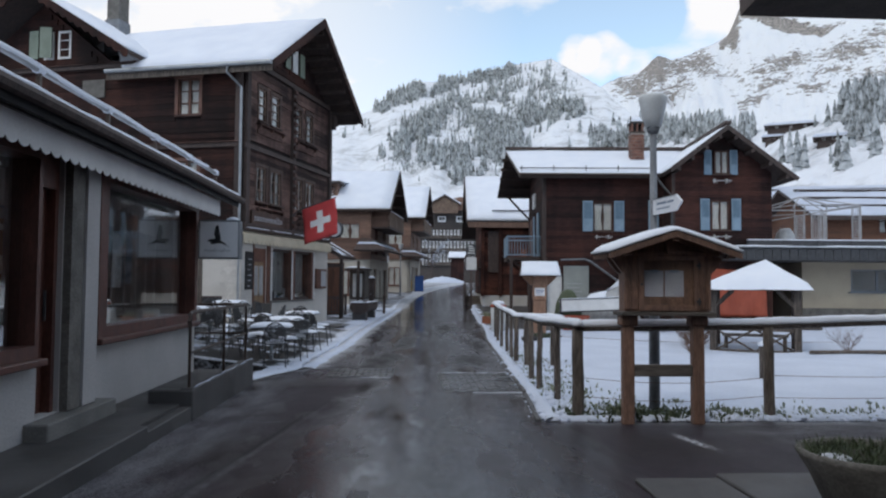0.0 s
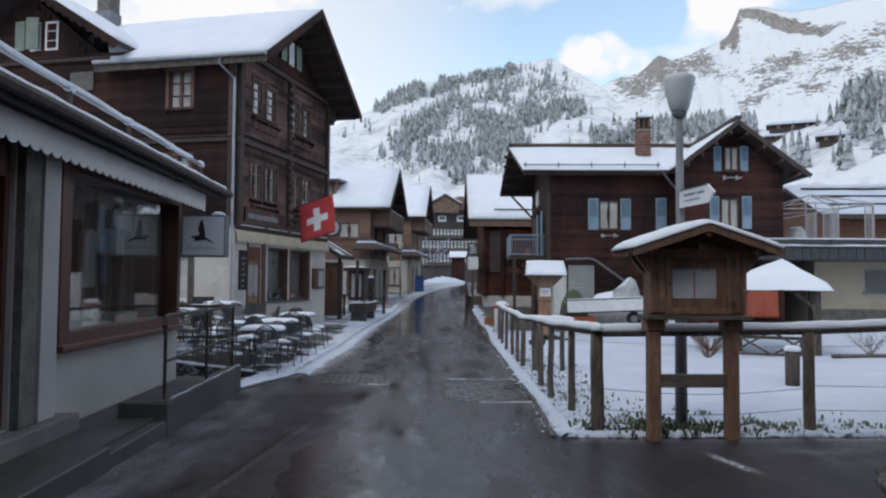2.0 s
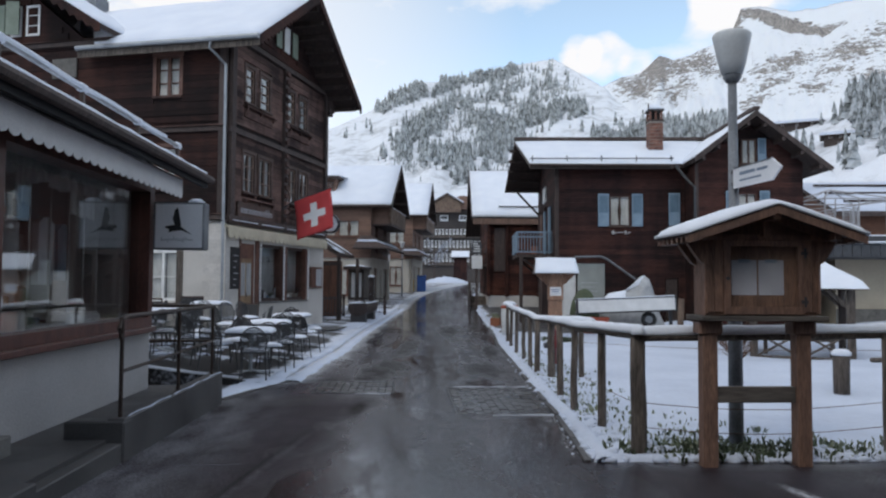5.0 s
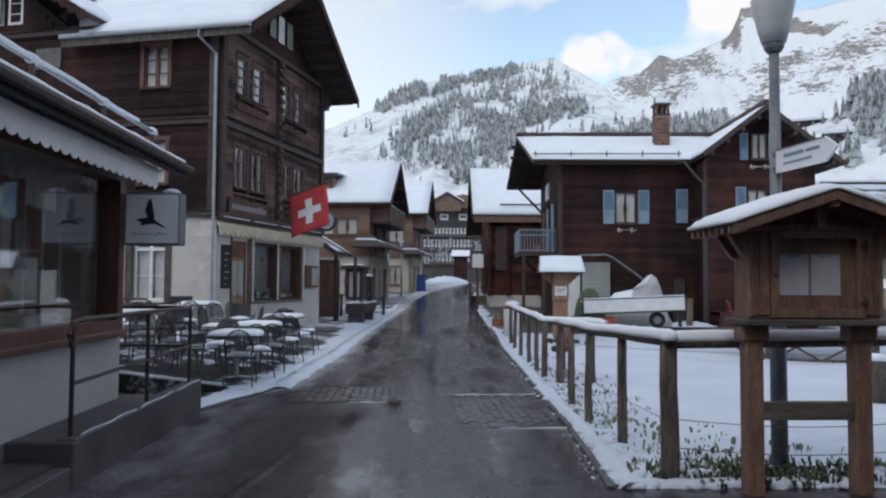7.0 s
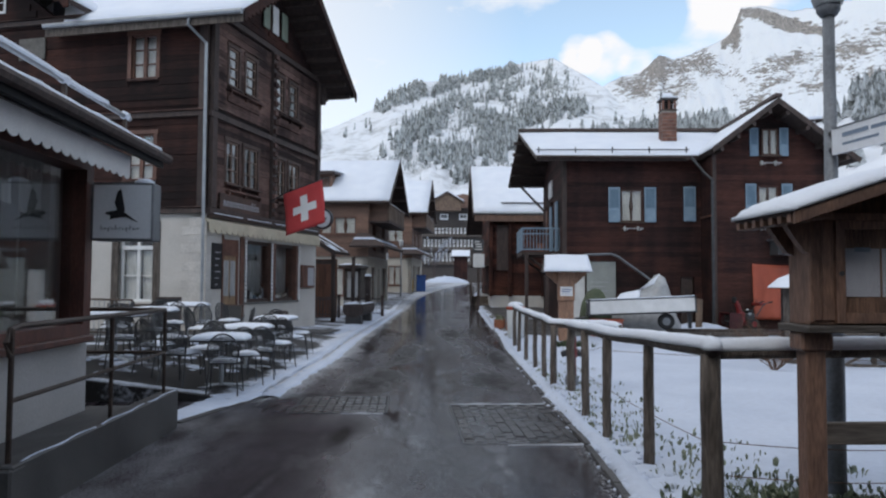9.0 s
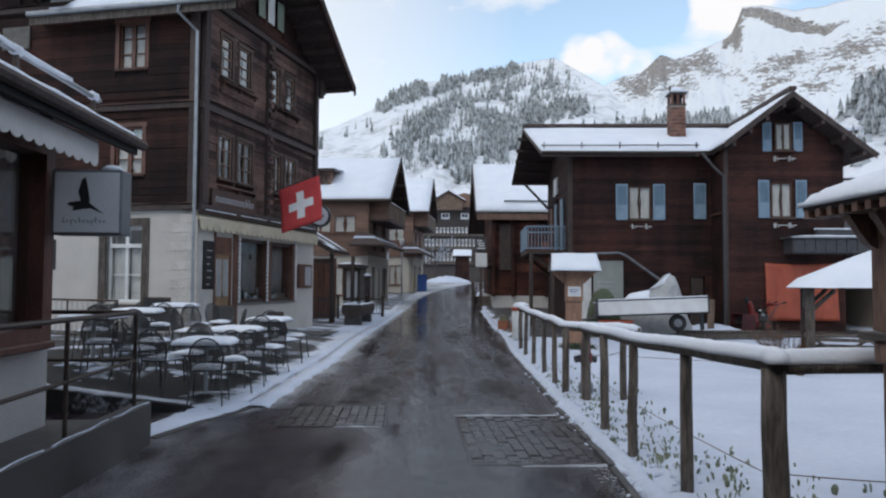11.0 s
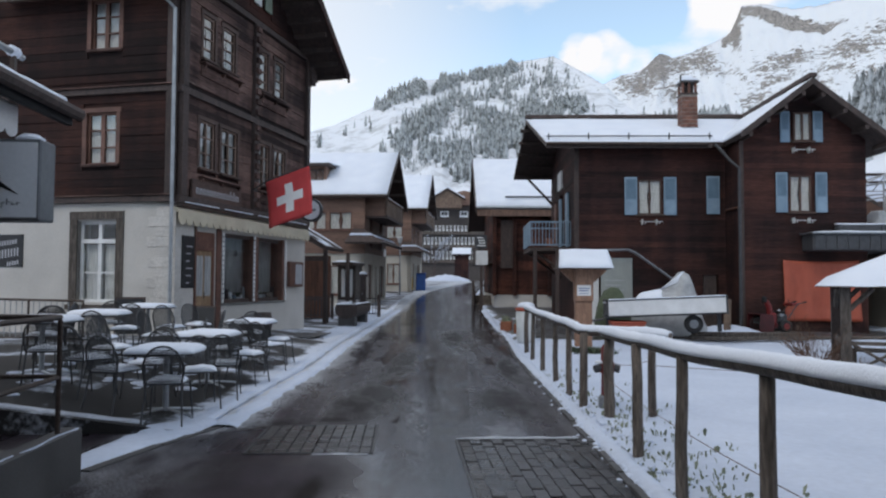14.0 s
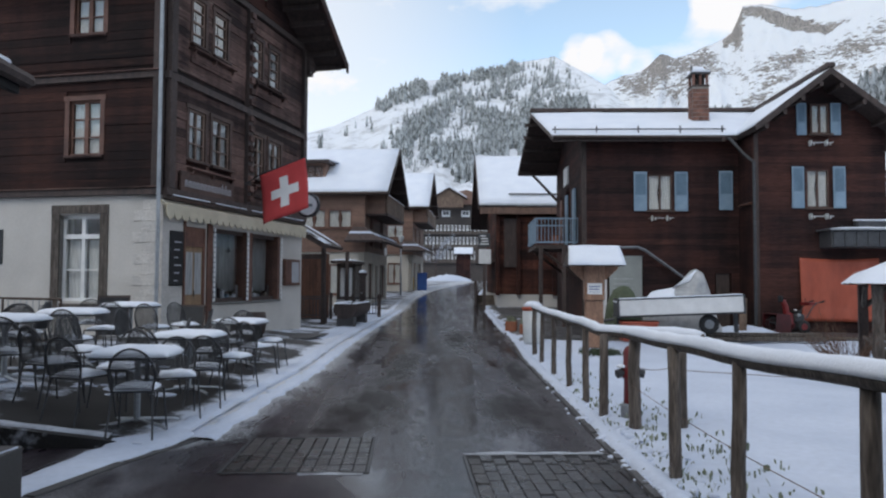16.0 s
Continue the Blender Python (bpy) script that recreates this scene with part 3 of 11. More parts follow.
def kerb_left(y):
    return lerp_table(y, ((14.5, -2.12), (18, -1.93), (21, -1.72), (26, -1.6), (33, -1.26), (39, -0.75), (48, -0.1), (56, 0.5), (62, 1.2), (67, 2.0), (72, 2.9), (78, 4.1), (91, 7.4), (96, 8.9)))


def ground_z(x, y):
    """The snow-covered ground, with a bed sunk under the road."""
    z = road_z(y)
    if y < 8.85 or (kerb_left(y) - 0.9 < x < kerb_right(y)):
        return z - 0.15
    if x >= kerb_right(y):
        edge = min(1.0, (x - kerb_right(y)) / 0.35, (y - 8.85 - 0.14 * max(0.0, noise.noise(Vector((x * 2.7, 0, 8))) + 0.3)) / 0.25)
        n = noise.noise(Vector((x * 0.5, y * 0.5, 0))) * 0.07 + noise.noise(Vector((x * 2.2, y * 2.2, 3))) * 0.025
        n += noise.noise(Vector((x * 4.6, y * 4.6, 7))) * 0.045 * max(0.0, min(1.0, 1.8 - (x - kerb_right(y))))
        rise = 0.0 if x < 16 else (x - 16) * 0.10
        hollow = 0.24 * math.exp(-((x - 10.2) / 2.6) ** 2 - ((y - 21.0) / 2.0) ** 2)
        return z - 0.03 + (0.07 + n) * edge + rise - hollow
    if y < 17.6:
        return z - 0.15
    return z - 0.10 + min(0.35, 0.13 * max(0, -2.1 - x)) * (1 if y < 33 else 0.3) - 0.06


def steps(*runs):
    out = []
    for a, b, s in runs:
        v = a
        while v < b - 1e-6:
            out.append(v)
            v += s
    return out + [runs[-1][1]]


def grid_mesh(name, xs, ys, f, mat, smooth=True):
    me = bpy.data.meshes.new(name)
    nx = len(xs)
    verts = [(x, y, f(x, y)) for y in ys for x in xs]
    faces = [(j * nx + i, j * nx + i + 1, (j + 1) * nx + i + 1, (j + 1) * nx + i) for j in range(len(ys) - 1) for i in range(nx - 1)]
    me.from_pydata(verts, [], faces)
    me.materials.append(mat)
    for p in me.polygons:
        p.use_smooth = smooth
    return new(name, me)


# meadow shade is mixed into this snow colour
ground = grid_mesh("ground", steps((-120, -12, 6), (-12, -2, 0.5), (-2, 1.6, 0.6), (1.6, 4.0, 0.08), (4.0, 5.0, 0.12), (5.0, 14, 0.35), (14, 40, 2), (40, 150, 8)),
                   steps((-60, 0, 6), (0, 8.7, 1), (8.7, 16, 0.1), (16, 32, 0.35), (32, 60, 1.5), (60, 150, 6)), ground_z, SNOW_SHADED)
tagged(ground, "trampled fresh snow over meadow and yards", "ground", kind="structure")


def asphalt():
    m = bpy.data.materials.new("wet_asphalt")
    m.use_nodes = True
    n, l = m.node_tree.nodes, m.node_tree.links
    b = n["Principled BSDF"]
    geo = n.new("ShaderNodeNewGeometry")

    def tex(scale, stretch, detail=5, off=(0, 0, 0)):
        mp = n.new("ShaderNodeMapping")
        mp.inputs["Scale"].default_value = stretch
        mp.inputs["Location"].default_value = off
        l.new(geo.outputs["Position"], mp.inputs["Vector"])
        t = n.new("ShaderNodeTexNoise")
        t.inputs["Scale"].default_value = scale
        t.inputs["Detail"].default_value = detail
        l.new(mp.outputs["Vector"], t.inputs["Vector"])
        return t.outputs["Fac"]

    def remap(v, a, b2, c=0.0, d=1.0):
        r = n.new("ShaderNodeMapRange")
        r.inputs["From Min"].default_value, r.inputs["From Max"].default_value = a, b2
        r.inputs["To Min"].default_value, r.inputs["To Max"].default_value = c, d
        l.new(v, r.inputs["Value"])
        return r.outputs["Result"]

    def math2(op, a, b2):
        r = n.new("ShaderNodeMath")
        r.operation = op.replace("_FREE", "")
        r.use_clamp = op == "ADD"
        for s, v in zip(r.inputs, (a, b2)):
            if isinstance(v, (int, float)):
                s.default_value = v
            else:
                l.new(v, s)
        return r.outputs["Value"]

    patch = math2("ADD", tex(0.8, (1.3, 0.26, 1), 5), math2("MULTIPLY", math2("SUBTRACT", tex(7, (1, 0.5, 1), 6, (6, 4, 0)), 0.5), 0.20))
    tracks = tex(1.2, (2.2, 0.07, 1), 5, (3, 1, 0))
    sep = n.new("ShaderNodeSeparateXYZ")
    l.new(geo.outputs["Position"], sep.inputs["Vector"])
    # the worn middle of the street holds a film of water, bounded by an old trench seam
    ragged = math2("MULTIPLY", math2("SUBTRACT", tex(3.6, (1.7, 0.4, 1), 10, (2, 8, 0)), 0.5), 1.7)
    broad = math2("MULTIPLY", math2("SUBTRACT", tex(0.9, (0.6, 0.5, 1), 6, (8, 3, 0)), 0.5), 1.6)
    seam = math2("SUBTRACT", sep.outputs["X"], math2("SUBTRACT", math2("MULTIPLY", sep.outputs["Y"], 0.12), 2.36))
    begin = remap(sep.outputs["Y"], 13.7, 12.4, 0, 1)
    sheet = math2("MULTIPLY", remap(math2("ADD_FREE", seam, math2("MULTIPLY", broad, 0.7)), 0.05, 0.55, 0, 1), remap(patch, 0.30, 0.56, 0.50, 0.90))
    far_wet = math2("ADD", math2("ADD", remap(patch, 0.34, 0.70, 0.34, 0.80), remap(math2("ABSOLUTE", math2("SUBTRACT", sep.outputs["X"], 0.4), 0.0), 1.0, 0.5, 0, 0.2)), math2("ADD", remap(tracks, 0.48, 0.66, 0, 0.3), remap(sep.outputs["Y"], 20.0, 38.0, 0.0, 0.32)))
    wet = math2("ADD", math2("MULTIPLY", sheet, begin), math2("MULTIPLY", far_wet, remap(begin, 0, 1, 1, 0)))
    # wetter lane, its sharp edge standing in for the barn's reflection, and dark brown blotches
    lane = math2("SUBTRACT", sep.outputs["X"], math2("MULTIPLY", math2("SUBTRACT", sep.outputs["Y"], 15.0), 0.08))
    brown_blot = 0.0
    for cx, cy, rx, ry in ((-0.5, 17.0, 0.6, 1.9), (-0.45, 21.5, 0.4, 4.0), (1.27, 16.6, 0.42, 1.5), (-0.42, 12.2, 0.14, 0.5), (0.5, 28.0, 0.5, 4.0), (1.6, 20.5, 0.25, 2.0), (-1.5, 15.05, 0.5, 0.28), (-0.75, 15.35, 0.3, 0.22)):
        du = math2("DIVIDE", math2("SUBTRACT", lane, cx), rx)
        dv = math2("DIVIDE", math2("SUBTRACT", sep.outputs["Y"], cy), ry)
        d = math2("SQRT", math2("ADD_FREE", math2("MULTIPLY", du, du), math2("MULTIPLY", dv, dv)), 0.0)
        brown_blot = math2("MAXIMUM", brown_blot, remap(math2("ADD_FREE", d, ragged), 1.25, 0.35, 0, 1))
    mirror_lane = math2("MULTIPLY", remap(lane, 0.88, 0.86, 0, 1), math2("MULTIPLY", remap(math2("ADD_FREE", lane, math2("MULTIPLY", ragged, 0.3)), -0.35, 0.25, 0, 0.26), remap(sep.outputs["Y"], 15.0, 15.3, 0, 1)))
    wet = math2("ADD", wet, math2("MULTIPLY", mirror_lane, remap(sep.outputs["Y"], 27.0, 23.0, 0, 1)))
    wet = math2("MULTIPLY", wet, remap(brown_blot, 0, 1, 1.0, 0.45))
    # small crisp pools in the hollows and dull patches where the tyres have dried it
    pools = remap(math2("ADD_FREE", tex(1.5, (1.5, 0.55, 1), 9, (12, 5, 0)), math2("MULTIPLY", math2("SUBTRACT", tex(11, (1, 0.35, 1), 6, (7, 2, 0)), 0.5), 0.16)), 0.55, 0.60, 0, 0.16)
    dull = remap(math2("ADD_FREE", tex(1.9, (1.7, 0.4, 1), 9, (3, 15, 0)), math2("MULTIPLY", math2("SUBTRACT", tex(14, (1, 0.4, 1), 6, (1, 6, 0)), 0.5), 0.2)), 0.57, 0.62, 0, 1)
    wet = math2("ADD", wet, pools)
    wet = math2("MULTIPLY", wet, remap(dull, 0, 1, 1.0, 0.80))
    # the side street before the verge has dried off
    dry = math2("MULTIPLY", remap(math2("ADD_FREE", sep.outputs["X"], math2("MULTIPLY", ragged, 0.3)), 1.3, 2.2, 0, 1), remap(sep.outputs["Y"], 9.0, 8.6, 0, 1))
    wet = math2("MULTIPLY", wet, remap(dry, 0, 1, 1.0, 0.12))
    grit = tex(90, (1, 1, 1), 3)
    col = n.new("ShaderNodeValToRGB")
    col.color_ramp.elements[0].color = (0.0270, 0.0192, 0.0254, 1)
    col.color_ramp.elements[1].color = (0.0156, 0.0103, 0.0140, 1)
    l.new(wet, col.inputs["Fac"])
    brown = n.new("ShaderNodeMix")
    brown.data_type = "RGBA"
    brown.inputs["B"].default_value = (0.0195, 0.0135, 0.0122, 1)
    l.new(remap(tex(1.0, (1, 0.6, 1), 4, (9, 2, 0)), 0.46, 0.66, 0, 0.5), brown.inputs["Factor"])
    stones = n.new("ShaderNodeHueSaturation")
    l.new(col.outputs["Color"], stones.inputs["Color"])
    l.new(math2("MULTIPLY", remap(tex(55, (1, 1, 1), 4, (8, 8, 0)), 0.34, 0.66, 0.45, 1.6), remap(tex(6, (1, 0.5, 1), 6, (5, 1, 0)), 0.35, 0.65, 0.75, 1.25)), stones.inputs["Value"])
    l.new(stones.outputs["Color"], brown.inputs["A"])
    blot_mix = n.new("ShaderNodeMix")
    blot_mix.data_type = "RGBA"
    blot_mix.inputs["B"].default_value = (0.0125, 0.0092, 0.0078, 1)
    l.new(math2("MULTIPLY", brown_blot, 0.9), blot_mix.inputs["Factor"])
    l.new(brown.outputs["Result"], blot_mix.inputs["A"])
    speck = n.new("ShaderNodeMix")
    speck.data_type = "RGBA"
    speck.inputs["B"].default_value = (0.62, 0.64, 0.67, 1)
    side = remap(sep.outputs["X"], -0.9, -2.4, 0.0, 0.10)
    slush = remap(math2("ADD", tex(55, (1, 1, 1), 8, (5, 5, 0)), side), 0.56, 0.80, 0, 1)
    area = remap(tex(0.6, (1, 0.5, 1), 4, (1, 7, 0)), 0.5, 0.62)
    fringe = math2("MULTIPLY", math2("MULTIPLY", remap(sep.outputs["X"], -1.35, -2.7, 0, 1), remap(sep.outputs["X"], -3.0, -2.75, 0, 1)), remap(math2("ADD_FREE", math2("MULTIPLY", tex(60, (1, 0.8, 1), 12, (2, 3, 0)), 0.55), math2("MULTIPLY", tex(3.5, (1, 0.35, 1), 8, (4, 4, 0)), 0.45)), 0.40, 0.70, 0, 0.55))
    near = remap(sep.outputs["Y"], 14.9, 14.5, 0, 1)
    dust = math2("ADD", math2("MULTIPLY", slush, math2("MULTIPLY", area, 0.16)), math2("MULTIPLY", fringe, near))
    # snow thinning out from the left kerb
    at_kerb = n.new("ShaderNodeAttribute")
    at_kerb.attribute_name = "from_kerb"
    grain = math2("ADD_FREE", math2("MULTIPLY", tex(48, (1, 0.7, 1), 12, (4, 1, 0)), 0.62), math2("MULTIPLY", tex(2.6, (1, 0.4, 1), 6, (1, 6, 0)), 0.38))
    cover = math2("ADD_FREE", remap(at_kerb.outputs["Fac"], 0.0, 0.92, 0.36, -0.14), grain)
    dust = math2("ADD", dust, remap(cover, 0.50, 0.78, 0, 0.92))
    # loose snow spilt from the verge along the right kerb
    gap = math2("SUBTRACT", math2("SUBTRACT", math2("MULTIPLY", sep.outputs["Y"], 0.073), -1.0), sep.outputs["X"])
    spill = math2("MULTIPLY", remap(gap, 0.26, 0.02, 0, 1), remap(tex(36, (1, 0.7, 1), 12, (3, 9, 0)), 0.44, 0.72, 0, 0.45))
    dust = math2("ADD", dust, math2("MULTIPLY", spill, remap(sep.outputs["Y"], 9.0, 9.3, 0, 1)))
    # the trench seam: a dark groove with slush pressed up beside it
    groove = math2("ADD_FREE", seam, math2("MULTIPLY", ragged, 0.035))
    along = remap(sep.outputs["Y"], 11.2, 9.6, 0, 1)
    ridge = math2("MULTIPLY", remap(math2("ABSOLUTE", math2("SUBTRACT", groove, 0.075), 0.0), 0.05, 0.01, 0, 1), remap(tex(22, (1, 0.5, 1), 8, (3, 3, 0)), 0.36, 0.66, 0, 0.11))
    dust = math2("ADD", dust, math2("MULTIPLY", ridge, along))
    cleft = math2("MULTIPLY", remap(math2("ABSOLUTE", groove, 0.0), 0.035, 0.012, 0, 0.9), along)
    across = math2("SUBTRACT", sep.outputs["X"], math2("MULTIPLY", math2("SUBTRACT", 8.15, sep.outputs["Y"]), 0.153))
    smear = math2("MULTIPLY", remap(math2("ABSOLUTE", math2("SUBTRACT", across, 2.99), 0.0), 0.09, 0.01, 0, 1), remap(math2("ABSOLUTE", math2("SUBTRACT", sep.outputs["Y"], 7.75), 0.0), 0.5, 0.2, 0, 1))
    smear = math2("MULTIPLY", smear, remap(tex(30, (1, 0.5, 1), 9, (6, 1, 0)), 0.36, 0.62, 0, 0.75))
    scatter = math2("MULTIPLY", math2("MULTIPLY", remap(sep.outputs["X"], 3.2, 4.4, 0, 1), math2("MULTIPLY", remap(sep.outputs["Y"], 7.2, 8.2, 0, 1), remap(sep.outputs["Y"], 9.1, 8.9, 0, 1))), remap(math2("ADD_FREE", math2("MULTIPLY", tex(60, (0.8, 1, 1), 12, (1, 4, 0)), 0.6), math2("MULTIPLY", tex(3, (0.8, 1, 1), 6, (1, 4, 0)), 0.4)), 0.50, 0.68, 0, 0.42))
    dust = math2("ADD", dust, math2("ADD", smear, scatter))
    l.new(dust, speck.inputs["Factor"])
    slit = n.new("ShaderNodeMix")
    slit.data_type = "RGBA"
    slit.inputs["B"].default_value = (0.004, 0.0038, 0.0045, 1)
    l.new(cleft, slit.inputs["Factor"])
    l.new(blot_mix.outputs["Result"], slit.inputs["A"])
    l.new(slit.outputs["Result"], speck.inputs["A"])
    l.new(speck.outputs["Result"], b.inputs["Base Color"])
    l.new(math2("ADD", remap(wet, 0.0, 1.0, 0.58, 0.085), math2("MULTIPLY", dust, 0.5)), b.inputs["Roughness"])
    l.new(math2("MULTIPLY", remap(wet, 0.0, 0.8, 0.15, 0.30), remap(brown_blot, 0, 1, 1, 0.3)), b.inputs["Specular IOR Level"])
    bp = n.new("ShaderNodeBump")
    bp.inputs["Distance"].default_value = 0.006
    l.new(grit, bp.inputs["Height"])
    l.new(remap(wet, 0, 1, 0.7, 0.10), bp.inputs["Strength"])
    l.new(bp.outputs["Normal"], b.inputs["Normal"])
    return m


ASPHALT = asphalt()


def build_road():
    verts, faces = [], []

    def sheet(ys, span, n):
        base = len(verts)
        for y in ys:
            a, b = span(y)
            for i in range(n + 1):
                x = a + (b - a) * i / n
                verts.append((x, y, road_z(y) + 0.006 * noise.noise(Vector((x, y * 0.6, 0)))))
        for j in range(len(ys) - 1):
            for i in range(n):
                k = base + j * (n + 1) + i
                faces.append((k, k + 1, k + n + 2, k + n + 1))

    sheet(steps((-20, 9.0, 0.5)), lambda y: (-12 if y < -1 else -3.9, 34), 60)
    sheet(steps((9.0, 15.0, 0.3)), lambda y: (-9.0 if y > 12.5 else -4.2, kerb_right(y) - 0.02), 30)
    sheet(steps((15.0, 96, 0.6)), lambda y: (kerb_left(y) - 0.05, kerb_right(y) - 0.02), 14)
    me = bpy.data.meshes.new("road")
    me.from_pydata(verts, [], faces)
    me.materials.append(ASPHALT)
    for p in me.polygons:
        p.use_smooth = True
    marks_k = me.attributes.new("from_kerb", "FLOAT", "POINT")
    marks_k.data.foreach_set("value", [x - kerb_left(y) + 1.3 * max(0.0, 14.9 - y) if y > 13.9 and x > kerb_left(y) - 0.9 else 6.0 for x, y, z in verts])
    return tagged(new("road", me), "wet dark asphalt village street with slush and puddles", "road", kind="structure")


road = build_road()


# ---------- mountains ----------
def bearing(x, y):
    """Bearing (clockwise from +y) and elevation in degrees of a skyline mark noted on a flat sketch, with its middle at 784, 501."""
    u = (x - 784) / 1305
    return math.degrees(math.atan(u)) + 3, math.degrees(math.atan((501 - y) / 1305 * math.cos(math.atan(u))))


HILL_LINE = [bearing(*p) for p in ((-900, 330), (-300, 300), (300, 262), (520, 245), (590, 225), (650, 197), (690, 168), (745, 144), (805, 141), (832, 132),
             (880, 126), (912, 111), (975, 100), (1000, 114), (1040, 137), (1070, 155), (1090, 178), (1120, 200), (1180, 212), (1250, 220),
             (1330, 226), (1400, 220), (1470, 204), (1500, 178), (1568, 160), (1900, 90), (2600, 160))]
PEAK_LINE = [bearing(*p) for p in ((700, 330), (900, 260), (1000, 200), (1040, 162), (1075, 144), (1095, 132), (1130, 127), (1165, 94), (1185, 101),
             (1215, 92), (1260, 73), (1290, 56), (1300, 36), (1310, 7), (1345, 4), (1400, 12), (1450, 4), (1500, -8), (1568, -16), (1900, -60), (2600, 60))]
HILL_FAR = ((-60, 500), (-20, 700), (-4, 950), (4, 1100), (10, 1150), (16, 900), (20, 640), (22.6, 560), (25, 300), (28, 250), (36, 235), (60, 300))


def hill_point(b, s):
    """A place on the wooded hill: bearing and height fraction from its foot to its crest."""
    el = lerp_table(b, HILL_LINE)
    far = lerp_table(b, HILL_FAR)
    r = 105 + (far - 105) * s
    k = Vector((b * 0.35, s * 7, 0.5))
    wob = noise.fractal(k, 1.0, 2.0, 5) * 0.6 * math.sin(math.pi * min(s, 1)) + noise.fractal(Vector((b * 1.9, s * 26, 2)), 1.0, 2.0, 3) * 0.16 * min(1, s * 3) * (1.15 - s)
    e = el * (s ** 0.72) * (1 if s <= 1 else max(0, 1 - (s - 1) * 9)) + wob
    if s < 0.06:
        e = min(e, el * 0.1)
    rb = radians(b)
    return Vector((r * math.sin(rb), r * math.cos(rb), 1.5 + r * math.tan(radians(e)) - 2.2 * max(0, 1 - s * 12)))


def peak_point(b, s):
    broad = sum(lerp_table(b + d, PEAK_LINE) for d in (-3.5, -2, -0.7, 0.7, 2, 3.5)) / 6
    k = max(0.0, min(1.0, (s - 0.72) / 0.28))
    el = broad + (lerp_table(b, PEAK_LINE) - broad) * k * k * (3 - 2 * k)
    r = 1250 + (2600 - 1250) * s
    rough = math.exp(-((b - 20.5) / 2.6) ** 2) * max(0, math.sin(math.pi * min(1, max(0, (s - 0.45) / 0.55))))
    edge = max(0.0, min(1.0, (b - 23.4) / 0.5, (33.0 - b) / 3.0))
    wall = -0.5 * edge * (1 - max(0.0, min(1.0, (s - 0.955) / 0.02))) * max(0.0, min(1.0, (s - 0.6) / 0.3))
    crag = noise.ridged_multi_fractal(Vector((b * 0.45, s * 3.0, 7)), 1.0, 2.0, 6, 1.0, 2.0) - 1.1
    fine = noise.fractal(Vector((b * 2.2, s * 14, 4)), 0.9, 2.0, 5)
    band = noise.fractal(Vector((b * 0.25, s * 24, 9)), 1.0, 2.0, 3)
    e = el * (s ** 0.85) * (1 if s <= 1 else max(0, 1 - (s - 1) * 9)) + wall + (crag * (0.22 + 0.75 * rough) + fine * (0.20 + 0.3 * rough) + band * 0.22) * min(1, s * 2) * (1.0 if s < 0.94 else 0.35)
    rb = radians(b)
    return Vector((r * math.sin(rb), r * math.cos(rb), 1.5 + r * math.tan(radians(e))))


# outcrops: middle and half size on the sketch of the skyline, with how bare they are
CRAGS = [(*bearing(x, y), 0.0439 * w * 1.5, 0.0439 * h * 1.6, 0.12 + k * 0.72) for x, y, w, h, k in (
    (1160, 116, 30, 22, 0.85), (1128, 150, 28, 16, 0.7), (1195, 118, 24, 16, 0.7), (1232, 108, 22, 16, 0.75), (1195, 158, 26, 12, 0.5), (1254, 126, 18, 12, 0.55),
    (1300, 46, 7, 16, 1.0), (1386, 96, 42, 11, 0.6), (1509, 77, 42, 12, 0.62), (1332, 153, 26, 8, 0.6), (1539, 124, 28, 10, 0.55), (1440, 152, 24, 8, 0.5), (1372, 126, 36, 7, 0.55),
    (1560, 48, 20, 10, 0.5), (1470, 112, 40, 7, 0.4), (1300, 110, 22, 8, 0.35), (1100, 140, 14, 10, 0.5))]


def bareness(b, s):
    """How much rock shows through the snow at a place on the mountain."""
    top = lerp_table(b, PEAK_LINE)
    e = top * min(1, s) ** 0.85
    v = 0.1 + max(k * math.exp(-((b - cb) / cw) ** 2 - ((e - ce) / chh) ** 2) for cb, ce, cw, chh, k in CRAGS)
    if 23.4 < b < 33:
        band = 0.9 * max(0.0, min(1.0, (b - 23.4) / 0.3, (32.5 - b) / 2.0))
        d = top - e
        lo = 0.12 + 0.14 * max(0.0, b - 25.5)
        v = max(v, band * (math.exp(-((d - lo) / 0.10) ** 2) if d < lo else 1.0 if d < lo + 0.3 else math.exp(-((d - lo - 0.3) / 0.12) ** 2)))
    return v


def polar_sheet(name, f, bs, ss, mat):
    verts = [f(b, s) for s in ss for b in bs]
    nb = len(bs)
    faces = [(j * nb + i, j * nb + i + 1, (j + 1) * nb + i + 1, (j + 1) * nb + i) for j in range(len(ss) - 1) for i in range(nb - 1)]
    me = bpy.data.meshes.new(name)
    me.from_pydata([tuple(v) for v in verts], [], faces)
    me.materials.append(mat)
    for p in me.polygons:
        p.use_smooth = True
    return new(name, me)


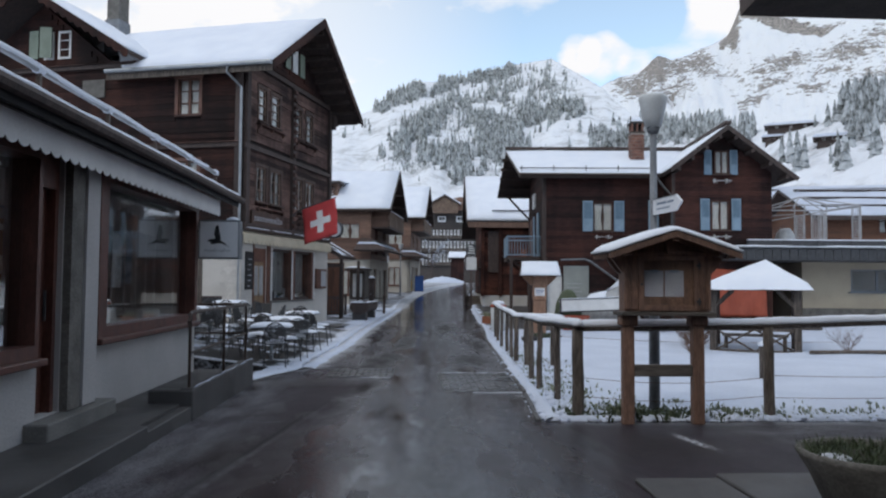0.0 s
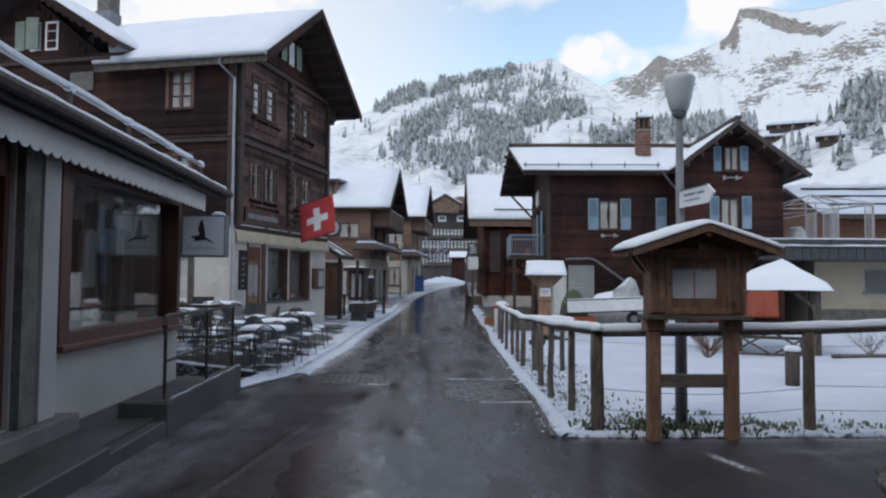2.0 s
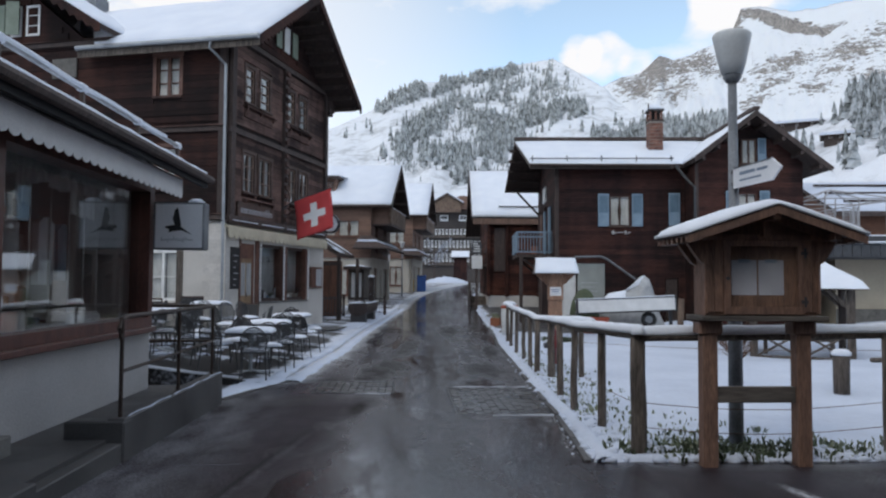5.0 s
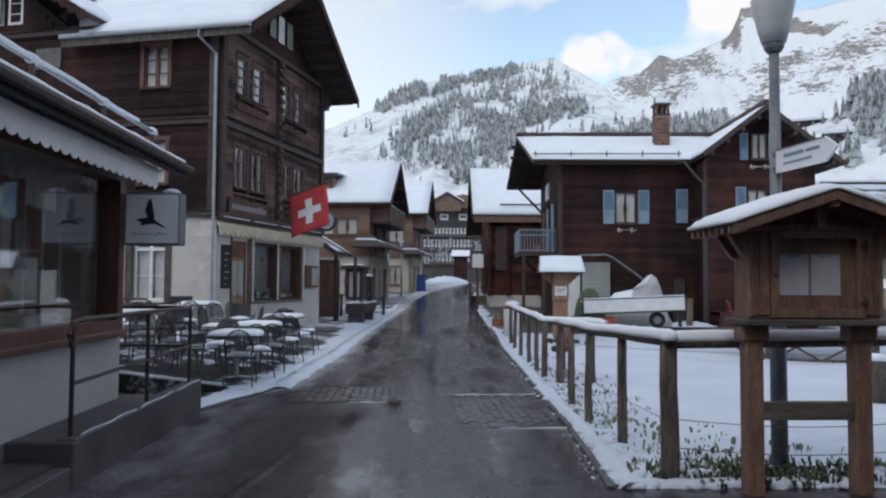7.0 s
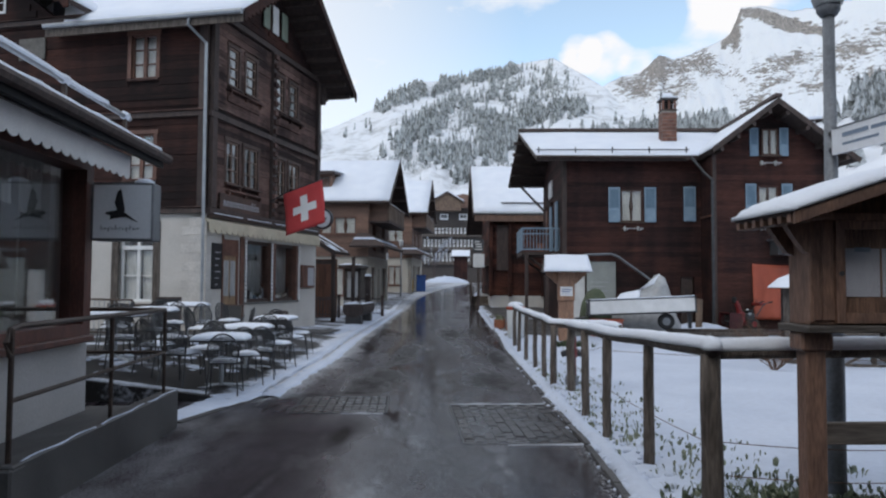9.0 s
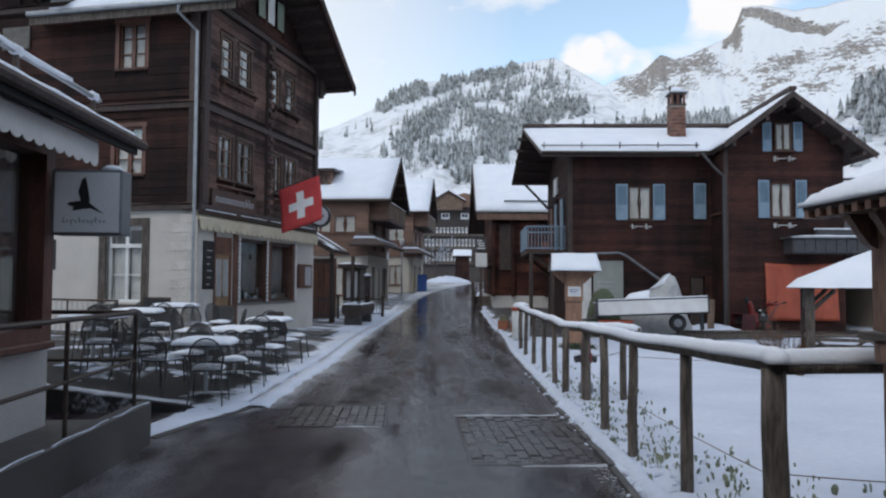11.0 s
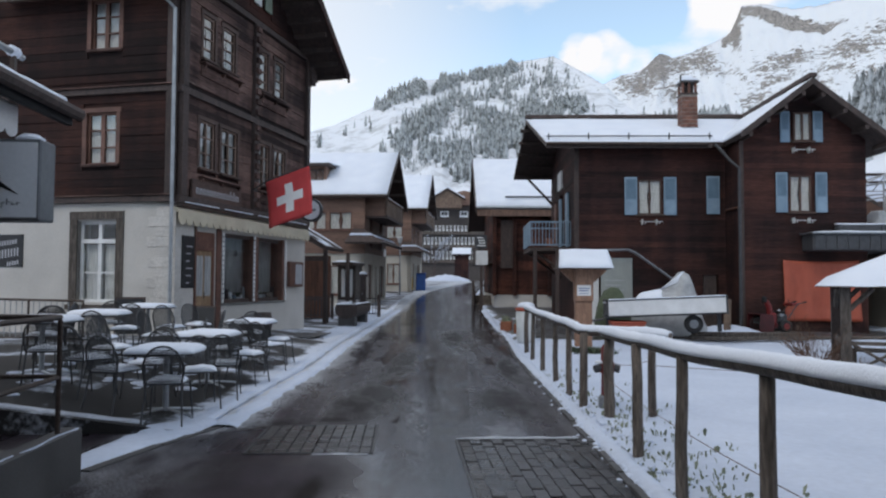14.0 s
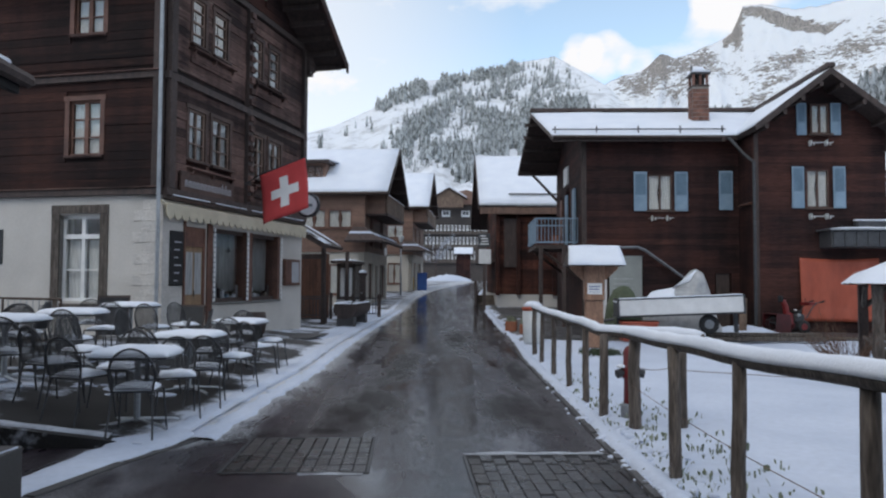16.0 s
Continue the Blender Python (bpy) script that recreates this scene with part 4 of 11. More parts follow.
def rocky_snow(name, rock_lo, rock_hi, scale, low, high, scrub=0.0, bare=False):
    """Snow with bare rock where the slope is steep, broken up by noise."""
    m = bpy.data.materials.new(name)
    m.use_nodes = True
    n, l = m.node_tree.nodes, m.node_tree.links
    b = n["Principled BSDF"]
    geo = n.new("ShaderNodeNewGeometry")
    sep = n.new("ShaderNodeSeparateXYZ")
    l.new(geo.outputs["Normal"], sep.inputs["Vector"])
    mp = n.new("ShaderNodeMapping")
    mp.inputs["Scale"].default_value = (1, 1, 2.0)
    l.new(geo.outputs["Position"], mp.inputs["Vector"])
    t = n.new("ShaderNodeTexNoise")
    t.inputs["Scale"].default_value = scale
    t.inputs["Detail"].default_value = 9
    t.inputs["Roughness"].default_value = 0.74
    l.new(mp.outputs["Vector"], t.inputs["Vector"])
    mad = n.new("ShaderNodeMath")
    mad.operation = "MULTIPLY_ADD"
    mad.inputs[1].default_value = 0.75
    l.new(t.outputs["Fac"], mad.inputs[0])
    l.new(sep.outputs["Z"], mad.inputs[2])
    rp = n.new("ShaderNodeMapRange")
    rp.inputs["From Min"].default_value, rp.inputs["From Max"].default_value = low, high
    l.new(mad.outputs["Value"], rp.inputs["Value"])
    if bare:
        at_rock = n.new("ShaderNodeAttribute")
        at_rock.attribute_name = "bareness"
        mad.inputs[1].default_value = 2.6
        less = n.new("ShaderNodeMath")
        less.operation = "SUBTRACT"
        less.inputs[0].default_value = 0.2
        l.new(at_rock.outputs["Fac"], less.inputs[1])
        l.new(less.outputs["Value"], mad.inputs[2])
    rock = n.new("ShaderNodeValToRGB")
    rock.color_ramp.elements[0].position, rock.color_ramp.elements[1].position = 0.35, 0.65
    rock.color_ramp.elements[0].color, rock.color_ramp.elements[1].color = (*rock_lo, 1), (*rock_hi, 1)
    t2 = n.new("ShaderNodeTexNoise")
    t2.inputs["Scale"].default_value = scale * 4
    t2.inputs["Detail"].default_value = 8
    l.new(mp.outputs["Vector"], t2.inputs["Vector"])
    l.new(t2.outputs["Fac"], rock.inputs["Fac"])
    mix = n.new("ShaderNodeMix")
    mix.data_type = "RGBA"
    mix.inputs["B"].default_value = (0.80, 0.83, 0.88, 1)
    l.new(rp.outputs["Result"], mix.inputs["Factor"])
    l.new(rock.outputs["Color"], mix.inputs["A"])
    if scrub:
        t3 = n.new("ShaderNodeTexNoise")
        t3.inputs["Scale"].default_value = scale * 2.2
        t3.inputs["Detail"].default_value = 10
        t3.inputs["Roughness"].default_value = 0.75
        l.new(geo.outputs["Position"], t3.inputs["Vector"])
        r3 = n.new("ShaderNodeMapRange")
        r3.inputs["From Min"].default_value, r3.inputs["From Max"].default_value = 0.50, 0.60
        r3.inputs["To Max"].default_value = scrub
        l.new(t3.outputs["Fac"], r3.inputs["Value"])
        m3 = n.new("ShaderNodeMix")
        m3.data_type = "RGBA"
        m3.inputs["B"].default_value = (0.16, 0.16, 0.15, 1)
        l.new(r3.outputs["Result"], m3.inputs["Factor"])
        l.new(mix.outputs["Result"], m3.inputs["A"])
        l.new(m3.outputs["Result"], b.inputs["Base Color"])
    else:
        l.new(mix.outputs["Result"], b.inputs["Base Color"])
    b.inputs["Roughness"].default_value = 0.9
    bp = n.new("ShaderNodeBump")
    bp.inputs["Strength"].default_value = 0.8
    bp.inputs["Distance"].default_value = 3.0
    l.new(t2.outputs["Fac"], bp.inputs["Height"])
    l.new(bp.outputs["Normal"], b.inputs["Normal"])
    return m


HILL_SNOW = rocky_snow("hill_snow", (0.16, 0.155, 0.15), (0.30, 0.29, 0.28), 0.02, 0.75, 0.92, 0.42)
PEAK_SNOW = rocky_snow("peak_snow", (0.10, 0.098, 0.104), (0.47, 0.43, 0.40), 0.045, 0.96, 1.03, bare=True)
FRONT = [-62 + 0.22 * i for i in range(570)]
hill = polar_sheet("hillside", hill_point, FRONT, [i / 110 for i in range(111)] + [1.05, 1.12], HILL_SNOW)
tagged(hill, "snow-covered hillside rising behind the village", "hill", kind="structure")
peak = polar_sheet("mountain", peak_point, [-8 + 0.16 * i for i in range(440)], [i / 130 for i in range(131)] + [1.05, 1.12], PEAK_SNOW)
marks = peak.data.attributes.new("bareness", "FLOAT", "POINT")
PB, PS = [-8 + 0.16 * i for i in range(440)], [i / 130 for i in range(131)] + [1.05, 1.12]
marks.data.foreach_set("value", [bareness(b, s) for s in PS for b in PB])
tagged(peak, "rocky alpine mountain face under fresh snow", "mountain", kind="structure")


def back_point(b, s):
    r = 110 + 700 * s
    e = (11 + 4 * noise.noise(Vector((b * 0.05, 0, 5)))) * s ** 0.8
    rb = radians(b)
    return Vector((r * math.sin(rb), r * math.cos(rb), 1.5 + r * math.tan(radians(e)) - 2 * max(0, 1 - s * 10)))


back = polar_sheet("far_slopes", back_point, [62 + 4 * i for i in range(60)], [i / 8 for i in range(9)], HILL_SNOW)
tagged(back, "snowy slopes closing the valley behind", "hill", kind="structure")


def frosted_conifer():
    m = bpy.data.materials.new("frosted_conifer")
    m.use_nodes = True
    n, l = m.node_tree.nodes, m.node_tree.links
    b = n["Principled BSDF"]
    geo = n.new("ShaderNodeNewGeometry")
    t = n.new("ShaderNodeTexNoise")
    t.inputs["Scale"].default_value = 0.9
    t.inputs["Detail"].default_value = 6
    l.new(geo.outputs["Position"], t.inputs["Vector"])
    add = n.new("ShaderNodeMath")
    add.operation = "MULTIPLY_ADD"
    add.inputs[1].default_value = 0.5
    l.new(geo.outputs["Random Per Island"], add.inputs[0])
    l.new(t.outputs["Fac"], add.inputs[2])
    rp = n.new("ShaderNodeValToRGB")
    rp.color_ramp.elements[0].position, rp.color_ramp.elements[1].position = 0.45, 0.92
    rp.color_ramp.elements[0].color, rp.color_ramp.elements[1].color = (0.080, 0.087, 0.082, 1), (0.48, 0.51, 0.53, 1)
    l.new(add.outputs["Value"], rp.inputs["Fac"])
    l.new(rp.outputs["Color"], b.inputs["Base Color"])
    b.inputs["Roughness"].default_value = 0.9
    return m


CONIFER = frosted_conifer()


def grow_forest():
    rng = random.Random(11)
    verts, faces = [], []

    def conifer(p, h):
        w = h * rng.uniform(0.15, 0.21)
        tiers = 4
        for k in range(tiers):
            z0 = h * (0.06 + 0.23 * k)
            z1 = min(h, z0 + h * (0.40 if k < tiers - 1 else 0.33))
            rr = w * (1 - 0.22 * k)
            c = len(verts)
            ph = rng.uniform(0, 6.3)
            for i in range(7):
                a = ph + 2 * math.pi * i / 7
                q = rr * rng.uniform(0.65, 1.15)
                verts.append((p.x + q * math.cos(a), p.y + q * math.sin(a), p.z + z0 + rng.uniform(-0.06, 0.05) * h))
            verts.append((p.x + rng.uniform(-0.02, 0.02) * h, p.y, p.z + z1))
            for i in range(7):
                faces.append((c + i, c + (i + 1) % 7, c + 7))

    # groves: middle and half size on the sketch of the skyline, how many trees
    groves = ((672, 196, 14, 6, 50), (698, 180, 18, 8, 110), (726, 168, 18, 9, 130), (752, 158, 18, 10, 140), (780, 150, 18, 10, 140), (805, 146, 14, 9, 90),
              (845, 138, 18, 8, 90), (872, 130, 20, 9, 120), (900, 124, 16, 9, 100), (715, 258, 20, 20, 110), (738, 236, 20, 22, 140), (762, 216, 18, 18, 110), (785, 196, 14, 12, 50),
              (800, 178, 14, 10, 20), (835, 185, 30, 25, 70), (880, 170, 35, 22, 90), (920, 160, 25, 18, 40), (942, 198, 22, 13, 130), (985, 200, 32, 12, 180), (1020, 192, 12, 11, 50),
              (870, 235, 30, 22, 260), (890, 265, 34, 24, 300), (850, 215, 30, 14, 110), (800, 285, 32, 22, 160), (760, 280, 30, 18, 60), (830, 310, 25, 16, 80), (920, 222, 34, 16, 160),
              (968, 140, 34, 24, 70), (1110, 246, 62, 20, 360), (1215, 236, 90, 18, 380),
              (1290, 246, 40, 14, 90), (1330, 220, 50, 9, 80), (1395, 206, 42, 10, 60), (1520, 205, 50, 32, 170), (1552, 175, 60, 36, 170), (1480, 282, 20, 14, 5), (1555, 262, 14, 30, 4),
              (562, 262, 7, 6, 6), (609, 246, 4, 3, 3), (668, 270, 12, 5, 6), (640, 232, 20, 8, 4), (1420, 288, 22, 16, 6))
    scrub = ((860, 200, 70, 46, 520), (935, 170, 55, 36, 330), (780, 236, 55, 50, 280), (730, 285, 50, 24, 160), (890, 285, 60, 30, 260), (985, 150, 34, 26, 160), (1110, 235, 60, 14, 120))
    for cx, cy, rx, ry, n, tall in [(*q, 1.0) for q in groves] + [(*q, 0.38) for q in scrub]:
        done = tries = 0
        while done < n and tries < n * 12:
            tries += 1
            x, y = cx + rx * rng.gauss(0, 0.55), cy + ry * rng.gauss(0, 0.55)
            if 1335 < x < 1500 and 190 < y < 276 and n > 6:
                continue
            if noise.noise(Vector((x * 0.035, y * 0.05, 1))) < -0.2 and n > 30:
                continue
            b, el = bearing(x, y)
            top = lerp_table(b, HILL_LINE)
            s = min(1.0, max(0.08, (max(el, 0.2) / top))) ** (1 / 0.72)
            if s > 0.995:
                s = 0.985 - rng.random() * 0.06
            p = hill_point(b, s)
            conifer(p - Vector((0, 0, 1.0)), tall * rng.uniform(8, 16) * (1 if p.length > 420 else 0.62))
            done += 1
    me = bpy.data.meshes.new("conifer_forest")
    me.from_pydata(verts, [], faces)
    me.materials.append(CONIFER)
    return tagged(new("conifer_forest", me), "frosted spruce woods scattered over the hillside", "forest", kind="stuff")


forest = grow_forest()


# ---------- the inn: tall log house over a rendered ground floor ----------
def build_inn():
    inn = empty("inn", pose(-5.1, 23.5, 0, 0, 0, -16))
    tagged(inn, "tall dark log inn on a white ground floor under snow", "house")
    F = pose(0, 0, 0, 0, 0, 90)            # street front: x runs up the street
    W, D = 9.6, 7.2                        # side and front lengths
    S = at(-W, 0, 0)                        # side wall towards the terrace
    ZB, ZR, ZS, RY = 3.22, 11.0, 0.665, 3.58  # foot of the logs, ridge height, roof pitch, ridge line
    eave = lambda y: ZR - abs(y - RY) * ZS
    # openings in front (x along the street) and side
    g_front = [(0.84, 1.74, -0.3, 2.6), (2.02, 5.62, 0.85, 2.64)]
    f1 = [(0.86, 1.54, 4.12, 5.28), (1.86, 2.66, 4.12, 5.28), (3.88, 4.5, 4.12, 5.28), (4.82, 5.55, 4.12, 5.28)]
    f2 = [(0.94, 1.47, 6.8, 7.88), (1.88, 2.48, 6.8, 7.88), (3.82, 4.34, 6.8, 7.88), (4.8, 5.38, 6.8, 7.88)]
    f3 = [(2.85, 3.2, 9.05, 9.85), (4.05, 4.45, 9.05, 9.85)]
    side_g = [(W - 2.57, W - 1.53, 0.9, 2.8)]
    side_1 = [(W - 2.37, W - 1.58, 4.12, 5.34)]
    side_2 = [(W - 2.31, W - 1.56, 6.84, 8.02)]
    base = wall_part("ground_floor_front", inn, PLASTER, D, -0.6, ZB, 0.45, g_front, F, "white rough-cast ground floor")
    base_side = wall_part("ground_floor_side", inn, PLASTER, W, -0.6, ZB, 0.45, side_g, S, "white rough-cast ground floor")
    part("ground_floor_back", boxes((-W, -0.46, D - 0.45, D - 0.01, -0.6, ZB)), PLASTER, inn)
    logs = wall_part("log_front", inn, LOG, D, ZB + 0.002, 8.5, 0.3, f1 + f2, F, "dark weathered log front")
    logs_side = wall_part("log_side", inn, LOG, W, ZB + 0.002, 8.45, 0.3, side_1 + side_2, S, "dark weathered log side wall")
    part("log_back", boxes((-W, -0.31, D - 0.3, D - 0.02, ZB, 8.4)), LOG, inn)
    part("log_far_end", boxes((-W, -W + 0.3, 0.31, D - 0.31, -0.6, 8.4)), LOG, inn)
    part("log_gable", add_prism(bmesh.new(), [(0.0, 8.502), (D, 8.502), (RY + 0.1, ZR - 0.35), (RY - 0.1, ZR - 0.35)], 0.0, 0.3, F), LOG, inn)
    # cross gable over the side wall
    GX, GZ = -7.5, 11.25
    part("cross_gable_wall", add_prism(bmesh.new(), [(-10.75, 8.452), (-4.45, 8.452), (GX, GZ - 0.4)], -0.02, 0.28), LOG, inn)
    part("wing_wall", boxes((-12.5, -W - 0.002, 0.0, 0.3, -0.6, 8.45)), LOG, inn)
    part("floor_plate", boxes((-W + 0.3, -0.3, 0.4, D - 0.3, ZB - 0.15, ZB), (-W + 0.3, -0.3, 0.3, D - 0.3, 5.9, 6.0)), ROOM_DARK, inn)
    rng = random.Random(5)
    pad = lambda hs, c=0.10: [(a - c, b + c, z0 - c, z1 + c) for a, b, z0, z1 in hs]
    sign_hole = [(0.45, 2.9, 3.3, 3.84)]
    courses(logs, F, lambda z: (0.22, D - 0.2), ZB + 0.16, 5.75, 0.2, pad(f1) + sign_hole, LOG_GREY, rng=rng)
    courses(logs, F, lambda z: (0.22, D - 0.2), 6.05, 8.45, 0.2, pad(f2), LOG_GREY, rng=rng)
    courses(logs, F, lambda z: (max(0.3, RY - (ZR - 0.45 - z) / ZS), min(D - 0.3, RY + (ZR - 0.45 - z) / ZS)), 8.75, 10.8, 0.2, pad(f3), LOG, rng=rng)
    courses(logs_side, S, lambda z: (-2.9, W - 0.22), ZB + 0.16, 5.75, 0.2, pad(side_1), LOG, rng=rng)
    courses(logs_side, S, lambda z: (-2.9, W - 0.22), 6.05, 8.4, 0.2, pad(side_2), LOG, rng=rng)
    gm = at(0, -0.03, 0)
    courses(logs_side, gm, lambda z: (GX - (GZ - 0.55 - z) / 0.86, GX + (GZ - 0.55 - z) / 0.86), 8.55, 10.5, 0.2, [(-8.0, -5.8, 8.75, 9.95)], LOG, rng=rng)
    # storey bands, corner posts and the middle pilaster
    for z, d in ((5.82, 0.14), (8.58, 0.14), (ZB + 0.06, 0.16)):
        piece("string_course", logs, F @ at(D / 2, -0.05, z), (D + 0.1, d, 0.16), DARK_WOOD)
        piece("string_course", logs, S @ at(W / 2 - 1.4, -0.05, z), (W + 2.8, d, 0.14), DARK_WOOD)
        piece("drip_board", logs, S @ at(W / 2 - 1.4, -0.12, z + 0.09), (W + 2.8, 0.12, 0.025), LOG_GREY)
    for z0, z1 in ((ZB + 0.15, 5.75), (5.9, 8.5)):
        for x in (0.12, 3.56, D - 0.12):
            piece("corner_post", logs, F @ at(x, -0.07, (z0 + z1) / 2) @ pose(0, 0, 0, 0, 90, 0), (z1 - z0, 0.14, 0.22), DARK_WOOD)
        piece("corner_post", logs, S @ at(W - 0.12, -0.06, (z0 + z1) / 2) @ pose(0, 0, 0, 0, 90, 0), (z1 - z0, 0.13, 0.22), DARK_WOOD)
        for i in range(9):
            zz = z0 + (z1 - z0) * (i + 0.5) / 9
            piece("cross_log_end", logs, F @ at(3.56, -0.13, zz), (0.2, 0.16, 0.15), LOG_GREY)
    # stepped log ends carrying the eaves at the far corner
    for k in range(4):
        piece("corbel_log", logs, F @ at(D + 0.02 + 0.09 * k, -0.12, 7.85 + 0.17 * k), (0.3 + 0.18 * k, 0.24, 0.16), DARK_WOOD)
    # windows
    for x0, x1, z0, z1 in f1:
        window(inn, F @ at((x0 + x1) / 2, -0.035, z0), x1 - x0, z1 - z0, (1, 2), SASH, casing=0.10, casing_mat=INN_TRIM, frame_w=0.045, mull=0.022, sill_mat=INN_TRIM, casing_y=-0.02)
    for x0, x1, z0, z1 in f2:
        window(inn, F @ at((x0 + x1) / 2, -0.035, z0), x1 - x0, z1 - z0, (0, 3), SASH, casing=0.10, casing_mat=INN_TRIM, frame_w=0.045, sill_mat=INN_TRIM, casing_y=-0.02)
    for i, x in enumerate((3.02, 3.62, 4.25)):
        part("shutter", boxes((x - 0.2, x + 0.2, -0.10, -0.06, 9.1, 9.95), bev=0.01, m=F), GREEN_PAINT if i != 1 else WHITE_PAINT, inn, "pale painted attic shutter")
    for a, b in ((0.8, 2.76), (3.78, 5.62)):
        for z in (4.0, 6.75):
            part("window_box_shelf", boxes((a, b, -0.20, -0.02, z - 0.12, z - 0.07), bev=0.008, m=F), LOG_GREY, inn, "weathered shelf under the windows")
            part("apron_board", boxes((a + 0.06, b - 0.06, -0.075, -0.03, z - 0.40, z - 0.14), (a + 0.16, b - 0.16, -0.095, -0.075, z - 0.33, z - 0.21), bev=0.012, m=F), LOG_GREY, inn, "carved apron board with worn edges")
            for xb in (a + 0.1, (a + b) / 2, b - 0.1):
                part("shelf_bracket", add_prism(bmesh.new(), [(0.03, z - 0.13), (0.17, z - 0.13), (0.15, z - 0.19), (0.06, z - 0.26), (0.03, z - 0.36)], xb - 0.03, xb + 0.03, F @ Matrix(((0, 1, 0, 0), (-1, 0, 0, 0), (0, 0, 1, 0), (0, 0, 0, 1)))), LOG_GREY, inn)
    for hs in (side_1, side_2):
        for x0, x1, z0, z1 in hs:
            window(inn, S @ at((x0 + x1) / 2, 0, z0), x1 - x0, z1 - z0, (1, 2), casing=0.11, casing_mat=FRAME_WOOD, sill_mat=LOG_GREY, frame_w=0.05, mull=0.05)
    for x0, x1, z0, z1 in side_g:
        wd = window(inn, S @ at((x0 + x1) / 2, 0.1, z0), x1 - x0, z1 - z0, (1, 0), WHITE_PAINT, curtain=False, sill=False)
        part("glazing_bar", boxes((-0.47, 0.47, 0.03, 0.08, 0.68, 0.705)), WHITE_PAINT, wd)
        for sx in (-1, 1):
            hc = bmesh.new()
            rows = [[hc.verts.new((sx * (0.05 + 0.42 * k / 24), 0.16 + 0.018 * math.sin(k * 1.5), zz)) for k in range(25)] for zz in (0.05, 1.36)]
            for k in range(24):
                hc.faces.new([rows[0][k], rows[0][k + 1], rows[1][k + 1], rows[1][k]])
            part("half_curtain", hc, CURTAIN, wd, "net curtain on the lower panes", True)
        part("transom", boxes((-0.5, 0.5, 0.0, 0.09, 1.38, 1.48)), WHITE_PAINT, wd)
        c = 0.2
        part("surround", boxes((x0 - c, x0, -0.03, 0.12, z0 - 0.05, z1 + 0.03), (x1, x1 + c, -0.03, 0.12, z0 - 0.05, z1 + 0.03), (x0 - c, x1 + c, -0.04, 0.12, z1 + 0.03, z1 + 0.22),
                               (x0 - c - 0.04, x1 + c + 0.04, -0.09, 0.12, z0 - 0.17, z0 - 0.05), m=S), POST_WOOD, inn, "brown-grey window surround")
    # small attic windows in the cross gable, one shutter half open
    for i, (x, w) in enumerate(((-7.25, 0.4), (-6.64, 0.5))):
        wd = window(inn, at(x, -0.06, 8.95), w, 0.95, (0, 2), WHITE_PAINT, sill=False)
    part("shutter", boxes((-7.98, -7.61, -0.12, -0.08, 8.98, 9.95), bev=0.01), GREEN_PAINT, inn, "pale green attic shutter")
    part("shutter", boxes((-0.2, 0.2, -0.02, 0.02, 0, 1.05), bev=0.01, m=pose(-7.2, -0.24, 8.95, 0, 0, 18)), GREEN_PAINT, inn, "pale green attic shutter standing ajar")
    part("vent_panel", boxes((-5.86, -5.0, -0.09, -0.05, 7.55, 8.15), bev=0.01), POT_STONE, inn, "grey louvre panel")
    # shop-front windows and the door
    for x0, x1, z0, z1 in g_front[1:]:
        window(inn, F @ at((x0 + x1) / 2, 0.06, z0), x1 - x0, z1 - z0, (1, 0), DARK_WOOD, frame_w=0.1, curtain=False, sill_mat=STEP_STONE)
        xm = (x0 + x1) / 2
        for ma, mb in ((xm - 0.14, xm + 0.14), (x1 - 0.16, x1 - 0.01)):
            part("mullion", boxes((ma, mb, -0.05, 0.34, z0, z1), bev=0.01, m=F), FRAME_WOOD, inn, "deep brown timber mullion")
        for xs_ in (x0 - 0.02, xm - 0.16, x1 + 0.02):
            lace = bmesh.new()
            for k in range(15):
                zz = z0 + 0.02 + (z1 - z0) * k / 15
                add_box(lace, xs_ - 0.035, xs_ + 0.035, -0.09, -0.055, zz, zz + 0.095, F)
            part("lace_strip", lace, WHITE_PAINT, inn, "white beaded trim strip")
        cu = bmesh.new()
        lo, hi = [], []
        for k in range(100):
            xx, dd = x0 + 0.12 + (x1 - x0 - 0.24) * k / 99, 0.36 + 0.035 * math.sin(k * 1.25)
            lo.append(cu.verts.new(F @ Vector((xx, dd, z0 + 0.25))))
            hi.append(cu.verts.new(F @ Vector((xx, dd, z1 - 0.02))))
        for k in range(99):
            cu.faces.new([lo[k], lo[k + 1], hi[k + 1], hi[k]])
        part("sheer_curtain", cu, SHEER, inn, "grey sheer curtains behind the panes", True).modifiers.new("thickness", "SOLIDIFY").thickness = 0.004
        rs = random.Random(31)
        for k in range(18):
            xx = x0 + 0.2 + (x1 - x0 - 0.4) * k / 17
            part("sill_object", boxes((xx - 0.06, xx + rs.uniform(0.02, 0.08), 0.22, 0.3, z0 + 0.02, z0 + rs.uniform(0.12, 0.42)), bev=0.012, m=F), rs.choice((STEEL_DARK, ZINC, DARK_WOOD, GREY_SIGN, BLUE_PAINT)), inn)
        part("hanging_lamp", lathe([(0.03, 2.35), (0.16, 2.25), (0.2, 2.12), (0.17, 2.1)], 12), STEEL_DARK, inn, "", True).matrix_basis = F @ at(x0 + 1.35, 0.5, 0)
    for xa in (2.3, 3.0, 4.2, 5.1):
        pot = part("window_plant", lathe([(0.09, 0.9), (0.12, 1.05), (0.22, 1.12), (0.25, 1.25), (0.12, 1.4), (0.02, 1.42)], 9), LEAF, inn, "pot plant on the inner sill")
        pot.matrix_basis = F @ at(xa, 0.62, 0)
